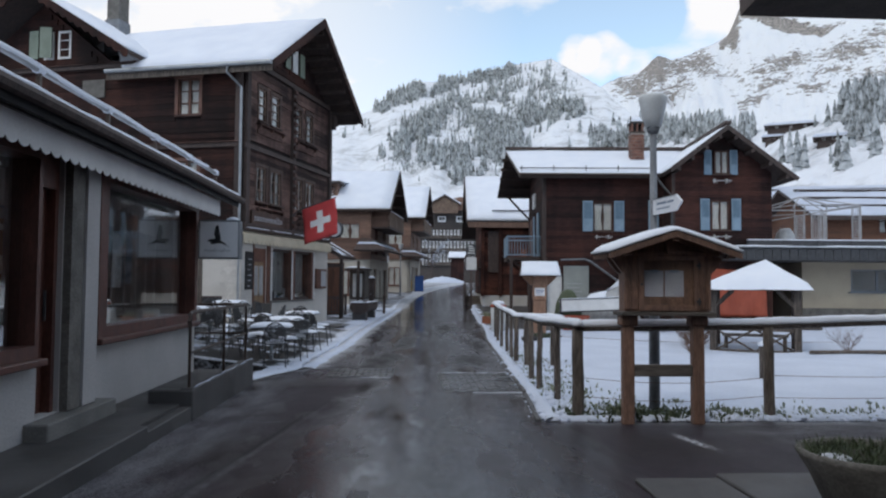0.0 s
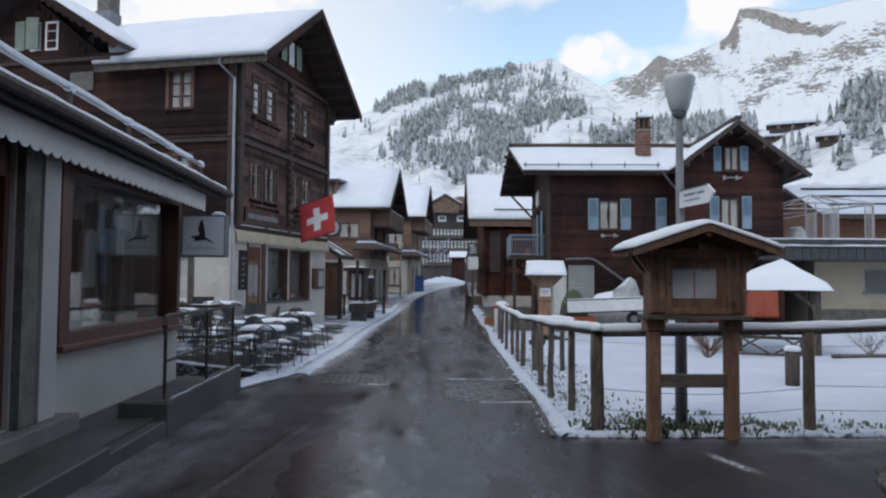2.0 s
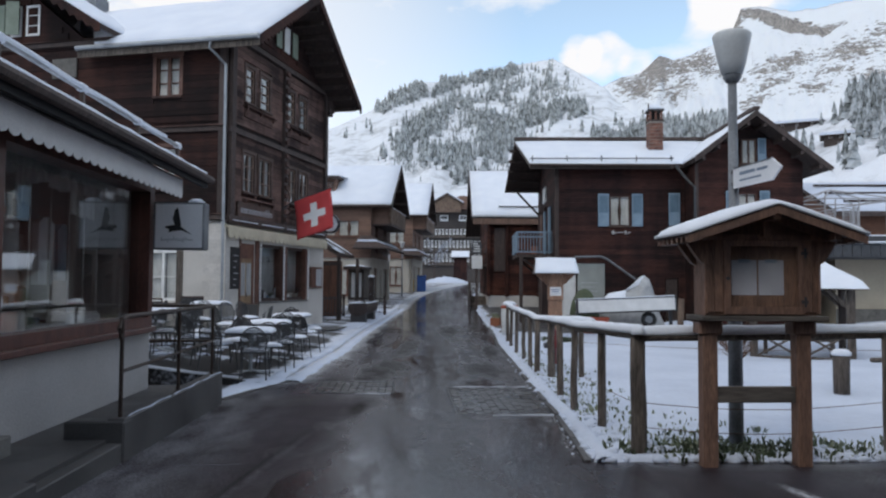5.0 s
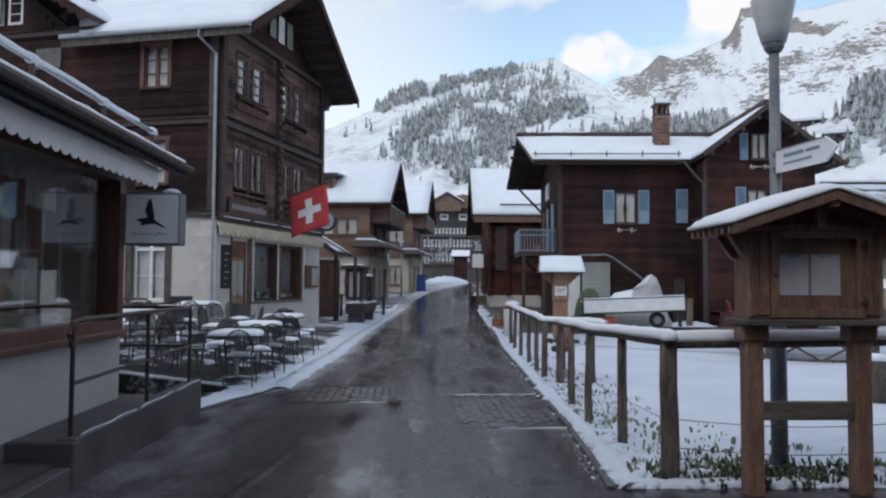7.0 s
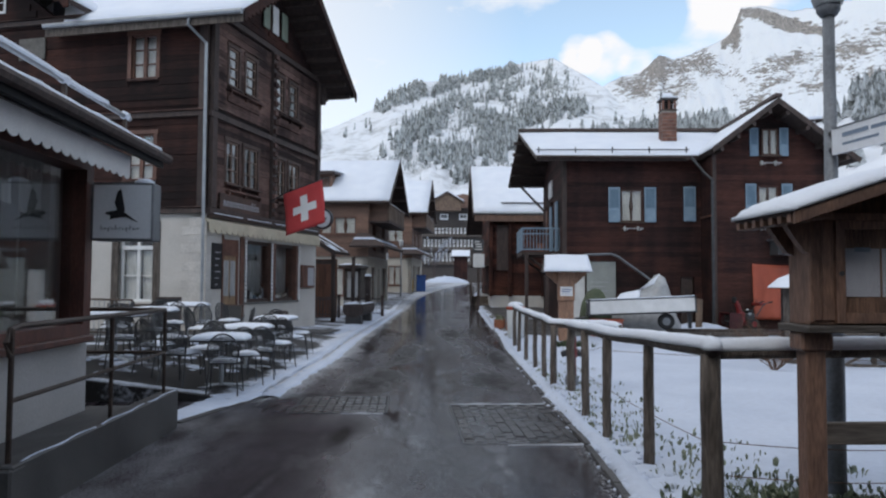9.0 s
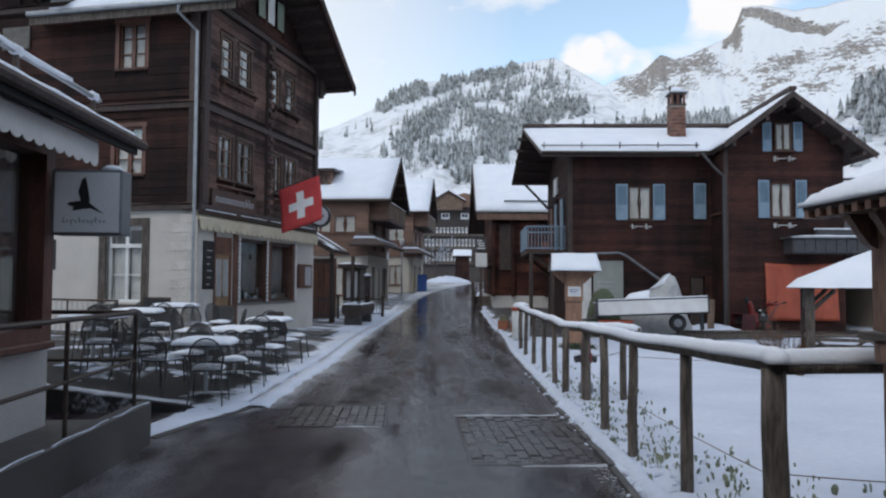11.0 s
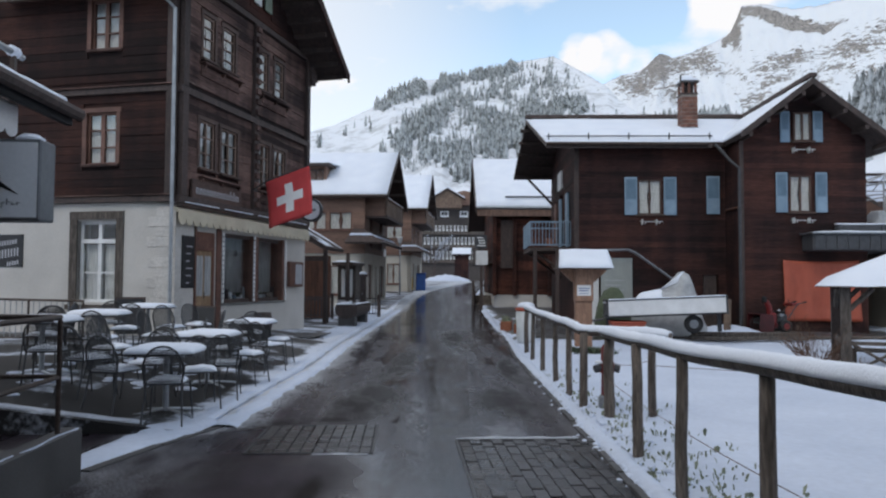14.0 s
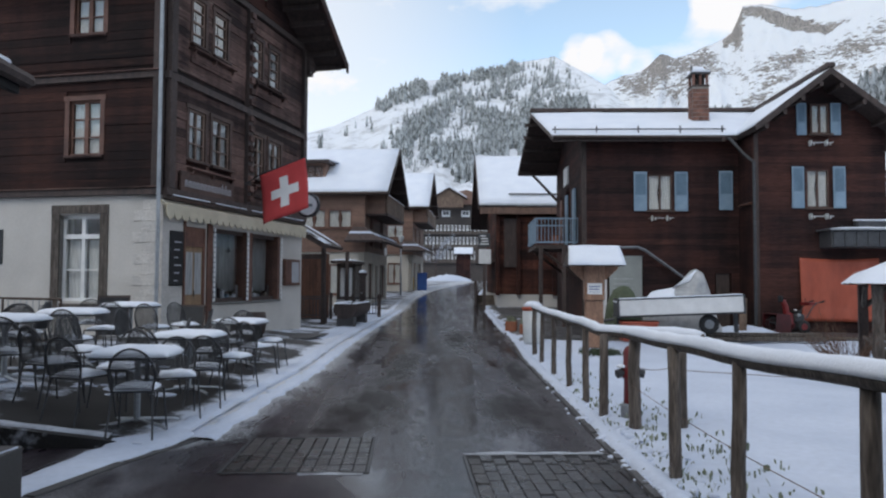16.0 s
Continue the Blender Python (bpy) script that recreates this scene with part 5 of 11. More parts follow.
    part("room_back", boxes((0.2, D - 0.4, 2.6, 2.7, -0.3, ZB - 0.16), m=F), ROOM_DARK, inn)
    part("door_pilaster", boxes((1.76, 1.98, -0.04, 0.02, 0.1, 2.72), (0.78, 0.84, -0.04, 0.02, 0.1, 2.72), m=F), FRAME_WOOD, inn)
    x0, x1, z0, z1 = g_front[0]
    dr = part("door", boxes((x0 + 0.08, x1 - 0.08, 0.05, 0.11, 0.15, 2.15), m=F), INN_DOOR, inn, "honey-coloured wooden door with two panes")
    part("door_frame", boxes((x0, x0 + 0.078, 0.02, 0.3, 0.1, 2.6), (x1 - 0.078, x1, 0.02, 0.3, 0.1, 2.6), (x0 + 0.079, x1 - 0.079, 0.02, 0.3, 2.152, 2.24), (x0 + 0.079, x1 - 0.079, 0.03, 0.28, 2.242, 2.6), m=F), FRAME_WOOD, inn)
    for xa in (0.97, 1.33):
        part("pane", boxes((xa, xa + 0.28, 0.042, 0.049, 1.05, 2.02), m=F), SHEER, dr, "curtained door pane")
        part("panel", boxes((xa, xa + 0.28, 0.035, 0.05, 0.3, 0.85), bev=0.01, m=F), INN_DOOR, dr)
    part("handle", tube([F @ Vector((1.29, 0.02, 1.0)), F @ Vector((1.29, 0.02, 1.14))], 0.012), STEEL_DARK, dr)
    part("threshold", boxes((x0 - 0.1, x1 + 0.1, -0.3, 0.3, -0.1, 0.17), m=F), STEP_STONE, inn)
    # corner quoins
    rq = random.Random(8)
    for i in range(13):
        z = 0.1 + i * 0.232
        a = 0.5 + 0.2 * (i % 2) + rq.uniform(-0.04, 0.04)
        b2 = 0.5 + 0.2 * ((i + 1) % 2) + rq.uniform(-0.04, 0.04)
        piece("quoin", base_side, S @ at(W - a / 2 + 0.0, -0.006, z + 0.11), (a + 0.03, 0.03, 0.225), STONE_WHITE)
        piece("quoin", base, F @ at(b2 / 2, -0.006, z + 0.11), (b2, 0.03, 0.225), STONE_WHITE)
    # menu board, menu case, painted name board
    bd = part("menu_board", boxes((0.22, 0.72, -0.06, -0.02, 1.25, 2.46), bev=0.01, m=F), BLACK_INK, inn, "black chalk menu board")
    for k in range(6):
        part("chalk_line", boxes((0.36, 0.5 + 0.12 * ((k * 7) % 3) / 2, -0.064, -0.06, 1.35 + k * 0.17, 1.38 + k * 0.17), m=F), PAPER, bd)
    mc = part("menu_case", boxes((5.86, 6.84, -0.12, 0.0, 1.25, 2.02), bev=0.015, m=F), FRAME_WOOD, inn, "wooden menu case by the window")
    part("menu_sheet", boxes((6.25, 6.75, -0.125, -0.12, 1.33, 1.94), m=F), PAPER, mc)
    sg = part("name_board", boxes((0.5, 2.84, -0.1, -0.03, 3.34, 3.81), bev=0.012, m=F), INN_TRIM, inn, "dark red name board with pale worn letter strokes")
    rb = random.Random(2)
    x = 0.66
    while x < 2.62:
        hh = rb.choice((0.15, 0.15, 0.15, 0.23))
        z = 3.47
        part("letter_stroke", boxes((x, x + 0.04, -0.106, -0.1, z, z + hh), (x + 0.04, x + 0.085, -0.106, -0.1, z + 0.12, z + 0.15), (x + 0.085, x + 0.115, -0.106, -0.1, z, z + 0.13), m=F), PAPER, sg)
        x += 0.158
    # awning over the front
    aw = boxes()
    add_prism(aw, [(0, 3.10), (0, 3.02), (-0.13, 2.96), (-0.13, 3.02)], -0.1, 7.2, pose(0, 0, 0, 0, 0, 90) @ Matrix(((0, 1, 0, 0), (1, 0, 0, 0), (0, 0, 1, 0), (0, 0, 0, 1))))
    awn = part("awning", aw, AWNING_CREAM, inn, "cream canvas awning, nearly rolled in, with a scalloped valance")
    part("awning_box", boxes((-0.05, 7.22, -0.12, -0.02, 3.1, 3.2), bev=0.02, m=F), STEEL_BROWN, inn)
    for k in range(4):
        part("box_snow", boxes((0.15 + 1.78 * k, 1.68 + 1.78 * k, -0.135, -0.03, 3.2, 3.245), bev=0.015, m=F), SNOW, inn, "thin snow on the awning box")
    va = bmesh.new()
    nsc = 25
    for i in range(nsc):
        xa = -0.1 + 7.3 * i / nsc
        w = 7.3 / nsc
        pts = [(xa, 2.98), (xa + w, 2.98), (xa + w, 2.83), (xa + 0.93 * w, 2.75), (xa + 0.72 * w, 2.70), (xa + 0.5 * w, 2.685), (xa + 0.28 * w, 2.70), (xa + 0.07 * w, 2.75), (xa, 2.83)]
        dp = 0.0
        add_prism(va, pts, -0.155 - dp, -0.135 - dp, F)
    part("valance", weld(va), AWNING_CREAM, awn, "scalloped cream valance")
    # roof: two planes, boards, rafters, barge boards with a sawn edge
    OX, OL, OR = 1.22, 0.52, 0.6
    for ye in (-OL, D + OR):
        q = [(OX, ye, eave(ye)), (OX, RY, ZR), (-W - 3 if ye > 0 else GX, RY, ZR), (-W - 3 if ye > 0 else -4.0, ye, eave(ye))]
        part("roof", slab_quad(q, 0.16), DARK_WOOD, inn, "dark boarded roof with deep eaves")
        snow_sheet("snow_cover", inn, [(p[0], p[1], p[2]) for p in q], 0.17, 30, 14, 3, "smooth fresh snow on the roof")
        n = 9
        for i in range(n):
            y = ye + (RY - ye) * (i + 0.5) / n
            piece("purlin", inn, at(OX / 2 - 0.1, y, eave(y) - 0.27), (OX - 0.1, 0.12, 0.14), DARK_WOOD)
        bb = bmesh.new()
        nt = 20
        for i in range(nt):
            ya, yb = ye + (RY - ye) * i / nt, ye + (RY - ye) * (i + 1) / nt
            ym = (ya + yb) / 2
            vs = [(ya, eave(ya) + 0.02), (yb, eave(yb) + 0.02), (yb, eave(yb) - 0.24), (ym, eave(ym) - 0.36), (ya, eave(ya) - 0.24)]
            add_prism(bb, vs, -OX - 0.03, -OX, pose(0, 0, 0, 0, 0, 90))
        part("barge_board", weld(bb), LOG, inn, "dark barge board with a sawn scalloped edge")
    # fascia, gutter, downpipe
    part("fascia", boxes((-W + 5.0, OX, -OL - 0.03, -OL, eave(-OL) - 0.3, eave(-OL) - 0.02)), POST_WOOD, inn, "pale weathered eaves board")
    part("soffit", boxes((-W + 5.0, 0.05, -OL + 0.02, 0.0, 8.14, 8.2)), LOG_GREY, inn)
    part("gutter", tube([(-W + 5.0, -OL - 0.09, eave(-OL) - 0.03), (OX, -OL - 0.09, eave(-OL) - 0.06)], 0.075, 8), ZINC, inn)
    part("downpipe", tube([(0.1 - 0.35, -OL - 0.08, eave(-OL) - 0.1), (-0.3, -OL - 0.05, 8.0), (0.02, -0.22, 7.6), (0.02, -0.2, 3.2), (0.02, -0.2, 0.1)], 0.042, 8), ZINC, inn, "zinc downpipe at the corner")
    # cross gable roof
    for sx in (-1, 1):
        xe = GX + sx * 4.0
        ze = GZ - 4.0 * 0.62
        q = [(xe, -1.0, ze), (GX, -1.0, GZ), (GX, RY, GZ), (xe, RY, ze)]
        part("gable_roof", slab_quad(q, 0.14), DARK_WOOD, inn)
        snow_sheet("snow_cover", inn, q, 0.16, 14, 10, 7, "snow on the cross gable")
        bb = bmesh.new()
        for i in range(14):
            xa, xb = xe + (GX - xe) * i / 14, xe + (GX - xe) * (i + 1) / 14
            zz = lambda x: GZ - abs(x - GX) * 0.62
            xm = (xa + xb) / 2
            add_prism(bb, [(xa, zz(xa) + 0.02), (xb, zz(xb) + 0.02), (xb, zz(xb) - 0.22), (xm, zz(xm) - 0.32), (xa, zz(xa) - 0.22)], -1.03, -1.0)
        part("barge_board", weld(bb), LOG, inn, "dark barge board with a sawn scalloped edge")
    ch = part("chimney", boxes((-7.4, -6.87, 3.0, 3.6, 10.0, 13.4), bev=0.02), POT_STONE, inn, "square masonry chimney")
    part("flashing", boxes((-7.44, -6.83, 2.96, 3.64, 10.0, 11.4)), LAMP_GREY, ch)
    ps = part("poster", boxes((W - 4.84, W - 4.06, -0.02, -0.004, 1.72, 2.5), m=S), BLACK_INK, inn, "dark poster with white strokes")
    for n_, xa, dx, za, dz, hh in ((7, 4.74, 0.075, 2.22, 0.01, 0.11), (7, 4.74, 0.085, 1.92, 0.012, 0.20), (5, 4.5, 0.07, 1.74, 0.012, 0.10)):
        for k in range(n_):
            part("poster_mark", boxes((W - xa + dx * k, W - xa + 0.045 + dx * k, -0.024, -0.02, za + dz * k, za + hh + dz * k), m=S), PAPER, ps)
    ds = part("disc_sign", tube([F @ Vector((5.2, -1.05, 3.5)), F @ Vector((5.32, -1.05, 3.5))], 0.34, 24), STEEL_DARK, inn, "round projecting sign with a dark rim")
    part("disc_face", tube([F @ Vector((5.19, -1.05, 3.5)), F @ Vector((5.2, -1.05, 3.5))], 0.28, 24), GREY_SIGN, ds, "pale grey disc")
    part("disc_mark", boxes((5.18, 5.19, -1.2, -0.9, 3.46, 3.54), m=F), LAMP_GREY, ds)
    part("disc_arm", tube([F @ Vector((5.26, 0, 3.72)), F @ Vector((5.26, -1.05, 3.72))], 0.02, 6), STEEL_DARK, ds)
    return inn


inn = build_inn()


def build_flag():
    fl = empty("flag", at(-3.05, 29.0, 0))
    tagged(fl, "red national flag with a white cross on a slanting wall pole", "flag")
    nx, ny = 12, 12
    # the cloth hangs from its upper edge on a slanting pole
    a, b = Vector((-0.56, -2.7, 4.05)), Vector((0.64, -3.2, 4.43))
    down = Vector((0.13, 0.0, -1.24))

    def cloth(u, v):
        p = a + (b - a) * u + down * v
        p.y += 0.05 * math.sin(u * 7 + v * 3) * v
        p.x += 0.03 * math.sin(v * 5) * v
        return p

    bm = bmesh.new()
    g = [[bm.verts.new(cloth(i / nx, j / ny)) for i in range(nx + 1)] for j in range(ny + 1)]
    for j in range(ny):
        for i in range(nx):
            bm.faces.new([g[j][i], g[j][i + 1], g[j + 1][i + 1], g[j + 1][i]])
    cl = part("cloth", bm, RED_CLOTH, fl, "", True)
    so = cl.modifiers.new("thickness", "SOLIDIFY")
    so.thickness = 0.006
    for nm, (u0, u1, v0, v1) in (("upright", (0.41, 0.59, 0.20, 0.80)), ("crossbar", (0.20, 0.80, 0.41, 0.59))):
        bm = bmesh.new()
        k = 8
        off = Vector((0, -0.012 if nm == "upright" else -0.014, 0))
        g = [[bm.verts.new(cloth(u0 + (u1 - u0) * i / k, v0 + (v1 - v0) * j / k) + off) for i in range(k + 1)] for j in range(k + 1)]
        for j in range(k):
            for i in range(k):
                bm.faces.new([g[j][i], g[j][i + 1], g[j + 1][i + 1], g[j + 1][i]])
        part("cross_" + nm, bm, WHITE_CLOTH, fl, "white bar of the cross", True)
    part("pole", tube([(-1.0, -2.4, 3.85), a + Vector((0, 0, 0.02)), b + Vector((0.03, 0, 0.02))], 0.018, 6), STEEL_DARK, fl)
    return fl


flag = build_flag()


# ---------- the shop ----------
def build_shop():
    sh = empty("shop", at(-3.42, 0, 0))
    tagged(sh, "low rendered shop with a timber display window, awning and snowy eaves", "house")
    M = pose(0, -3.0, 0, 0, 0, 90)      # front: x runs up the street from y = -3
    Y0, Y1 = -3.0, 12.4
    o = lambda y: y - Y0
    win = (o(8.40), o(12.22), 0.86, 2.72)
    dor = (o(7.16), o(7.62), 0.2, 2.75)
    win2 = (o(3.3), o(7.06), 0.78, 2.72)
    wall_part("front_wall", sh, SHOP_WALL, Y1 - Y0, -0.5, 3.05, 0.3, [win, dor, win2], M, "grey-white rendered wall")
    part("end_wall", boxes((-7.0, -0.302, Y1 - 0.3, Y1, -0.5, 3.05)), SHOP_WALL, sh)
    part("rear_wall", boxes((-7.0, -6.7, Y0, Y1 - 0.302, -0.5, 3.05)), SHOP_WALL, sh)
    part("near_wall", boxes((-6.698, -0.302, Y0, Y0 + 0.3, -0.5, 3.05)), SHOP_WALL, sh)
    # pale floor and ceiling, and an added near white partition, bounce light into the window
    part("floor_slab", boxes((-6.7, -0.3, Y0 + 0.3, Y1 - 0.31, 0.1, 0.2)), PLASTER, sh)
    part("ceiling_panel", boxes((-6.7, -0.3, Y0 + 0.3, Y1 - 0.31, 2.9, 3.0)), PLASTER, sh)
    part("partition", boxes((-1.75, -1.62, Y0 + 0.3, Y1 - 0.31, 0.2, 2.9)), WHITE_PAINT, sh)
    for x0, x1, z0, z1 in (win, win2):
        bmf = bmesh.new()
        for xa, xb, za, zb in ((x0, x1, z0, z0 + 0.12), (x0, x1, z1 - 0.1, z1), (x0, x0 + 0.22, z0 + 0.12, z1 - 0.1), (x1 - 0.07, x1, z0 + 0.12, z1 - 0.1)):
            add_box(bmf, xa, xb, -0.06, 0.2, za, zb, M)
        fr = part("window_frame", bmf, SHOP_WOOD, sh, "varnished red-brown timber window frame")
        part("sill", boxes((x0 - 0.06, x1 + 0.06, -0.13, 0.1, z0 - 0.07, z0 - 0.002), bev=0.01, m=M), SHOP_WOOD, fr)
        gl = part("pane", boxes((x0 + 0.21, x1 - 0.065, 0.08, 0.092, z0 + 0.1, z1 - 0.08), m=M), SHOP_PANE, fr, "large display pane with street reflections")
        gl.visible_shadow = False
    part("corner_post", boxes((o(12.24), o(12.4), -0.03, 0.02, 0.8, 2.8), m=M), SHOP_WOOD, sh)
    # display: low shelf, boxes, small table, hanging rods
    part("display_shelf", boxes((-0.95, -0.12, 8.6, 12.05, 0.7, 0.84)), DOOR_WOOD, sh)
    for ya, yb, zt in ((8.75, 9.45, 1.16), (9.5, 10.3, 1.0), (10.4, 11.1, 1.1), (11.2, 12.0, 0.98)):
        part("display_plinth", boxes((-0.42, -0.15, ya, yb, 0.842, zt), bev=0.02), WHITE_PAINT, sh, "white display plinth")
    # goods and fittings seen through the pane
    cu = bmesh.new()
    row0, row1 = [], []
    for i in range(91):
        y = 8.6 + 3.5 * i / 90
        xx = -0.36 + 0.03 * math.sin(i * 1.1)
        row0.append(cu.verts.new((xx, y, 2.68)))
        row1.append(cu.verts.new((xx * 1.02, y, 2.44 + 0.03 * math.sin(i * 0.35))))
    for i in range(90):
        cu.faces.new([row0[i], row0[i + 1], row1[i + 1], row1[i]])
    part("pelmet_curtain", cu, CURTAIN, sh, "gathered pelmet inside the window", True)
    for y0, y1, zb in ((8.62, 8.95, 2.28), (9.7, 9.95, 2.22), (10.9, 11.5, 2.2), (11.7, 12.1, 2.12)):
        cl = bmesh.new()
        lo = [cl.verts.new((-0.42 + 0.025 * math.sin(k * 1.7), y0 + (y1 - y0) * k / 12, zb + 0.02 * math.sin(k * 0.9))) for k in range(13)]
        hi = [cl.verts.new((-0.42 + 0.02 * math.sin(k * 1.7), y0 + (y1 - y0) * k / 12, 2.7)) for k in range(13)]
        for k in range(12):
            cl.faces.new([lo[k], lo[k + 1], hi[k + 1], hi[k]])
        part("hanging_cloth", cl, CURTAIN, sh, "length of pale cloth hung in the window", True)
    for y in (8.9, 9.3, 9.62, 10.15, 10.6, 11.05, 11.45, 11.85):
        part("display_rod", tube([(-0.5, y, 0.84), (-0.5, y, 2.75)], 0.013, 6), CURTAIN, sh, "pale hanging rod")
    rs = random.Random(17)
    pale = (WHITE_PAINT, WHITE_PAINT, CURTAIN, GREY_SIGN, DOOR_WOOD, TERRACOTTA, BRICK_RED, BLUE_PAINT)
    for i in range(20):
        y = 8.7 + 3.3 * i / 19 + rs.uniform(-0.05, 0.05)
        hh = rs.uniform(0.05, 0.26)
        part("goods", boxes((-0.78, -0.78 + rs.uniform(0.1, 0.3), y - rs.uniform(0.04, 0.1), y + rs.uniform(0.04, 0.09), 0.842, 0.842 + hh), bev=0.015), rs.choice(pale), sh)
    for y, r, hh in ((9.05, 0.13, 0.09), (9.85, 0.1, 0.16), (10.75, 0.15, 0.1), (11.6, 0.11, 0.2)):
        part("bowl", lathe([(r * 0.45, 0.845), (r * 0.8, 0.845 + hh * 0.4), (r, 0.845 + hh), (r * 0.93, 0.845 + hh)], 14, -0.45, y), rs.choice((WHITE_PAINT, TERRACOTTA, GREY_SIGN)), sh, "", True)
    for k, (z, d) in enumerate(((0.9, 0.24), (1.35, 0.22), (1.8, 0.22), (2.2, 0.22))):
        part("wall_shelf", boxes((-1.615, -1.61 + d, 8.5, 12.0, z, z + 0.03)), DOOR_WOOD, sh)
        for i in range(14):
            y = 8.6 + 0.24 * i + rs.uniform(-0.05, 0.05)
            part("goods", boxes((-1.58, -1.42, y, y + rs.uniform(0.08, 0.2), z + 0.032, z + rs.uniform(0.12, 0.36)), bev=0.012), rs.choice(pale), sh)
    # a framed picture, stacked boxes, a small table and garments on hangers
    pic = part("picture_frame", boxes((-1.0, -0.96, 9.42, 9.98, 1.42, 1.92), bev=0.008), WHITE_PAINT, sh, "framed blue and white picture")
    part("picture", boxes((-0.957, -0.953, 9.47, 9.93, 1.48, 1.86)), BLUE_PAINT, pic)
    part("picture_patch", boxes((-0.951, -0.948, 9.5, 9.9, 1.5, 1.68)), GREY_SIGN, pic)
    for ya, yb, za, zb in ((8.75, 9.35, 0.2, 0.8), (8.8, 9.3, 0.8, 1.3), (10.25, 10.8, 0.2, 0.95), (10.3, 10.7, 0.95, 1.35), (11.3, 11.8, 0.2, 1.1)):
        part("stacked_box", boxes((-1.34, -1.02, ya, yb, za, zb), bev=0.02), rs.choice((WHITE_PAINT, CURTAIN, GREY_SIGN)), sh, "pale cardboard box")
    part("shop_table", boxes((-1.36, -0.9, 11.0, 11.9, 1.12, 1.15), (-1.33, -1.28, 11.05, 11.1, 0.2, 1.12), (-1.0, -0.95, 11.8, 11.85, 0.2, 1.12)), CURTAIN, sh, "small table with a pale cloth")
    for y, w2, za, zb, m_ in ((10.15, 0.2, 1.35, 2.2, BLUE_PAINT), (9.2, 0.16, 1.55, 2.15, BRICK_RED), (10.5, 0.18, 1.3, 2.15, CURTAIN), (11.3, 0.2, 1.4, 2.2, GREY_SIGN), (11.75, 0.17, 1.45, 2.15, BLUE_PAINT)):
        part("garment", add_prism(bmesh.new(), [(y - w2, zb - 0.08), (y - 0.05, zb), (y + 0.05, zb), (y + w2, zb - 0.08), (y + w2 * 0.9, za), (y - w2 * 0.9, za)], 0.86, 0.94, pose(0, 0, 0, 0, 0, 90)), m_, sh, "garment on a hanger")
    x0, x1, z0, z1 = dor
    dd = part("door", boxes((x0 + 0.06, x1 - 0.06, 0.14, 0.2, 0.2, 2.4), m=M), SHOP_WOOD, sh, "varnished shop door with a tall pane")
    gl = part("pane", boxes((x0 + 0.2, x1 - 0.2, 0.12, 0.14, 0.9, 2.25), m=M), PANE, dd)
    part("handle", tube([M @ Vector((x1 - 0.13, 0.1, 1.1)), M @ Vector((x1 - 0.13, 0.1, 1.4))], 0.015), STEEL_DARK, dd)
    part("door_frame", boxes((x0, x0 + 0.07, 0.05, 0.25, 0.2, 2.75), (x1 - 0.07, x1, 0.05, 0.25, 0.2, 2.75), (x0 + 0.07, x1 - 0.07, 0.05, 0.25, 2.4, 2.75), m=M), SHOP_WOOD, sh)
    part("pilaster", boxes((o(7.64), o(7.92), -0.08, 0.0, 0.2, 2.9), m=M), POT_STONE, sh, "dark grey panel beside the door")
    part("pilaster", boxes((o(7.95), o(8.27), -0.10, 0.0, 0.2, 2.9), m=M), SHOP_WALL, sh, "grey rendered pilaster")
    # roof with eaves over the street
    zr = lambda x: 3.0 + (0.46 - x) * 0.42
    q = [(0.46, Y0 - 0.5, zr(0.46)), (0.46, Y1 + 1.0, zr(0.46)), (-3.6, Y1 + 1.0, zr(-3.6)), (-3.6, Y0 - 0.5, zr(-3.6))]
    q2 = [(-7.6, Y0 - 0.5, zr(-3.6) - 1.68), (-7.6, Y1 + 1.0, zr(-3.6) - 1.68), (-3.6, Y1 + 1.0, zr(-3.6)), (-3.6, Y0 - 0.5, zr(-3.6))]
    for k in (q, q2):
        part("roof", slab_quad(k, 0.12), DARK_WOOD, sh, "dark boarded roof")
        snow_sheet("snow_cover", sh, k, 0.10, 90, 12, 5, "thin wet snow on the shop roof")
    add = bmesh.new()
    add_prism(add, [(-6.9, 3.0), (0.0, 3.0), (0.0, 3.2), (-3.6, 4.6), (-6.9, 3.3)], Y1 - 0.28, Y1 - 0.02)
    part("gable_wall", add, DARK_WOOD, sh)
    part("fascia", boxes((0.42, 0.47, Y0 - 0.5, Y1 + 0.95, 2.83, 2.93)), RUBBER, sh, "black eaves board")
    part("gutter", tube([(0.52, Y0 - 0.5, 2.94), (0.52, Y1 + 0.98, 2.94)], 0.06, 8), DARK_WOOD, sh)
    part("gutter_snow", tube([(0.5, Y0 - 0.4 + 0.3 * i, 3.0 + 0.02 * noise.noise(Vector((i * 0.7, 0, 0)))) for i in range(56)], 0.036, 7), SNOW, sh, "line of snow along the gutter", True)
    gd = empty("snow_guard", at(0, 0, 0))
    gd.parent = sh
    for dz in (0.24,):
        part("guard_pipe", tube([(0.16, Y0 - 0.4, zr(0.16) + dz), (0.16, 13.05, zr(0.16) + dz)], 0.028, 8), ZINC, gd, "snow-guard pipe along the eaves")
        part("pipe_snow", tube([(0.16, y, zr(0.16) + dz + 0.018 + 0.008 * math.sin(y * 3.1)) for y in [Y0 - 0.4 + 0.35 * i for i in range(46)]], 0.036, 8), SNOW, gd, "snow lying on the pipe", True)
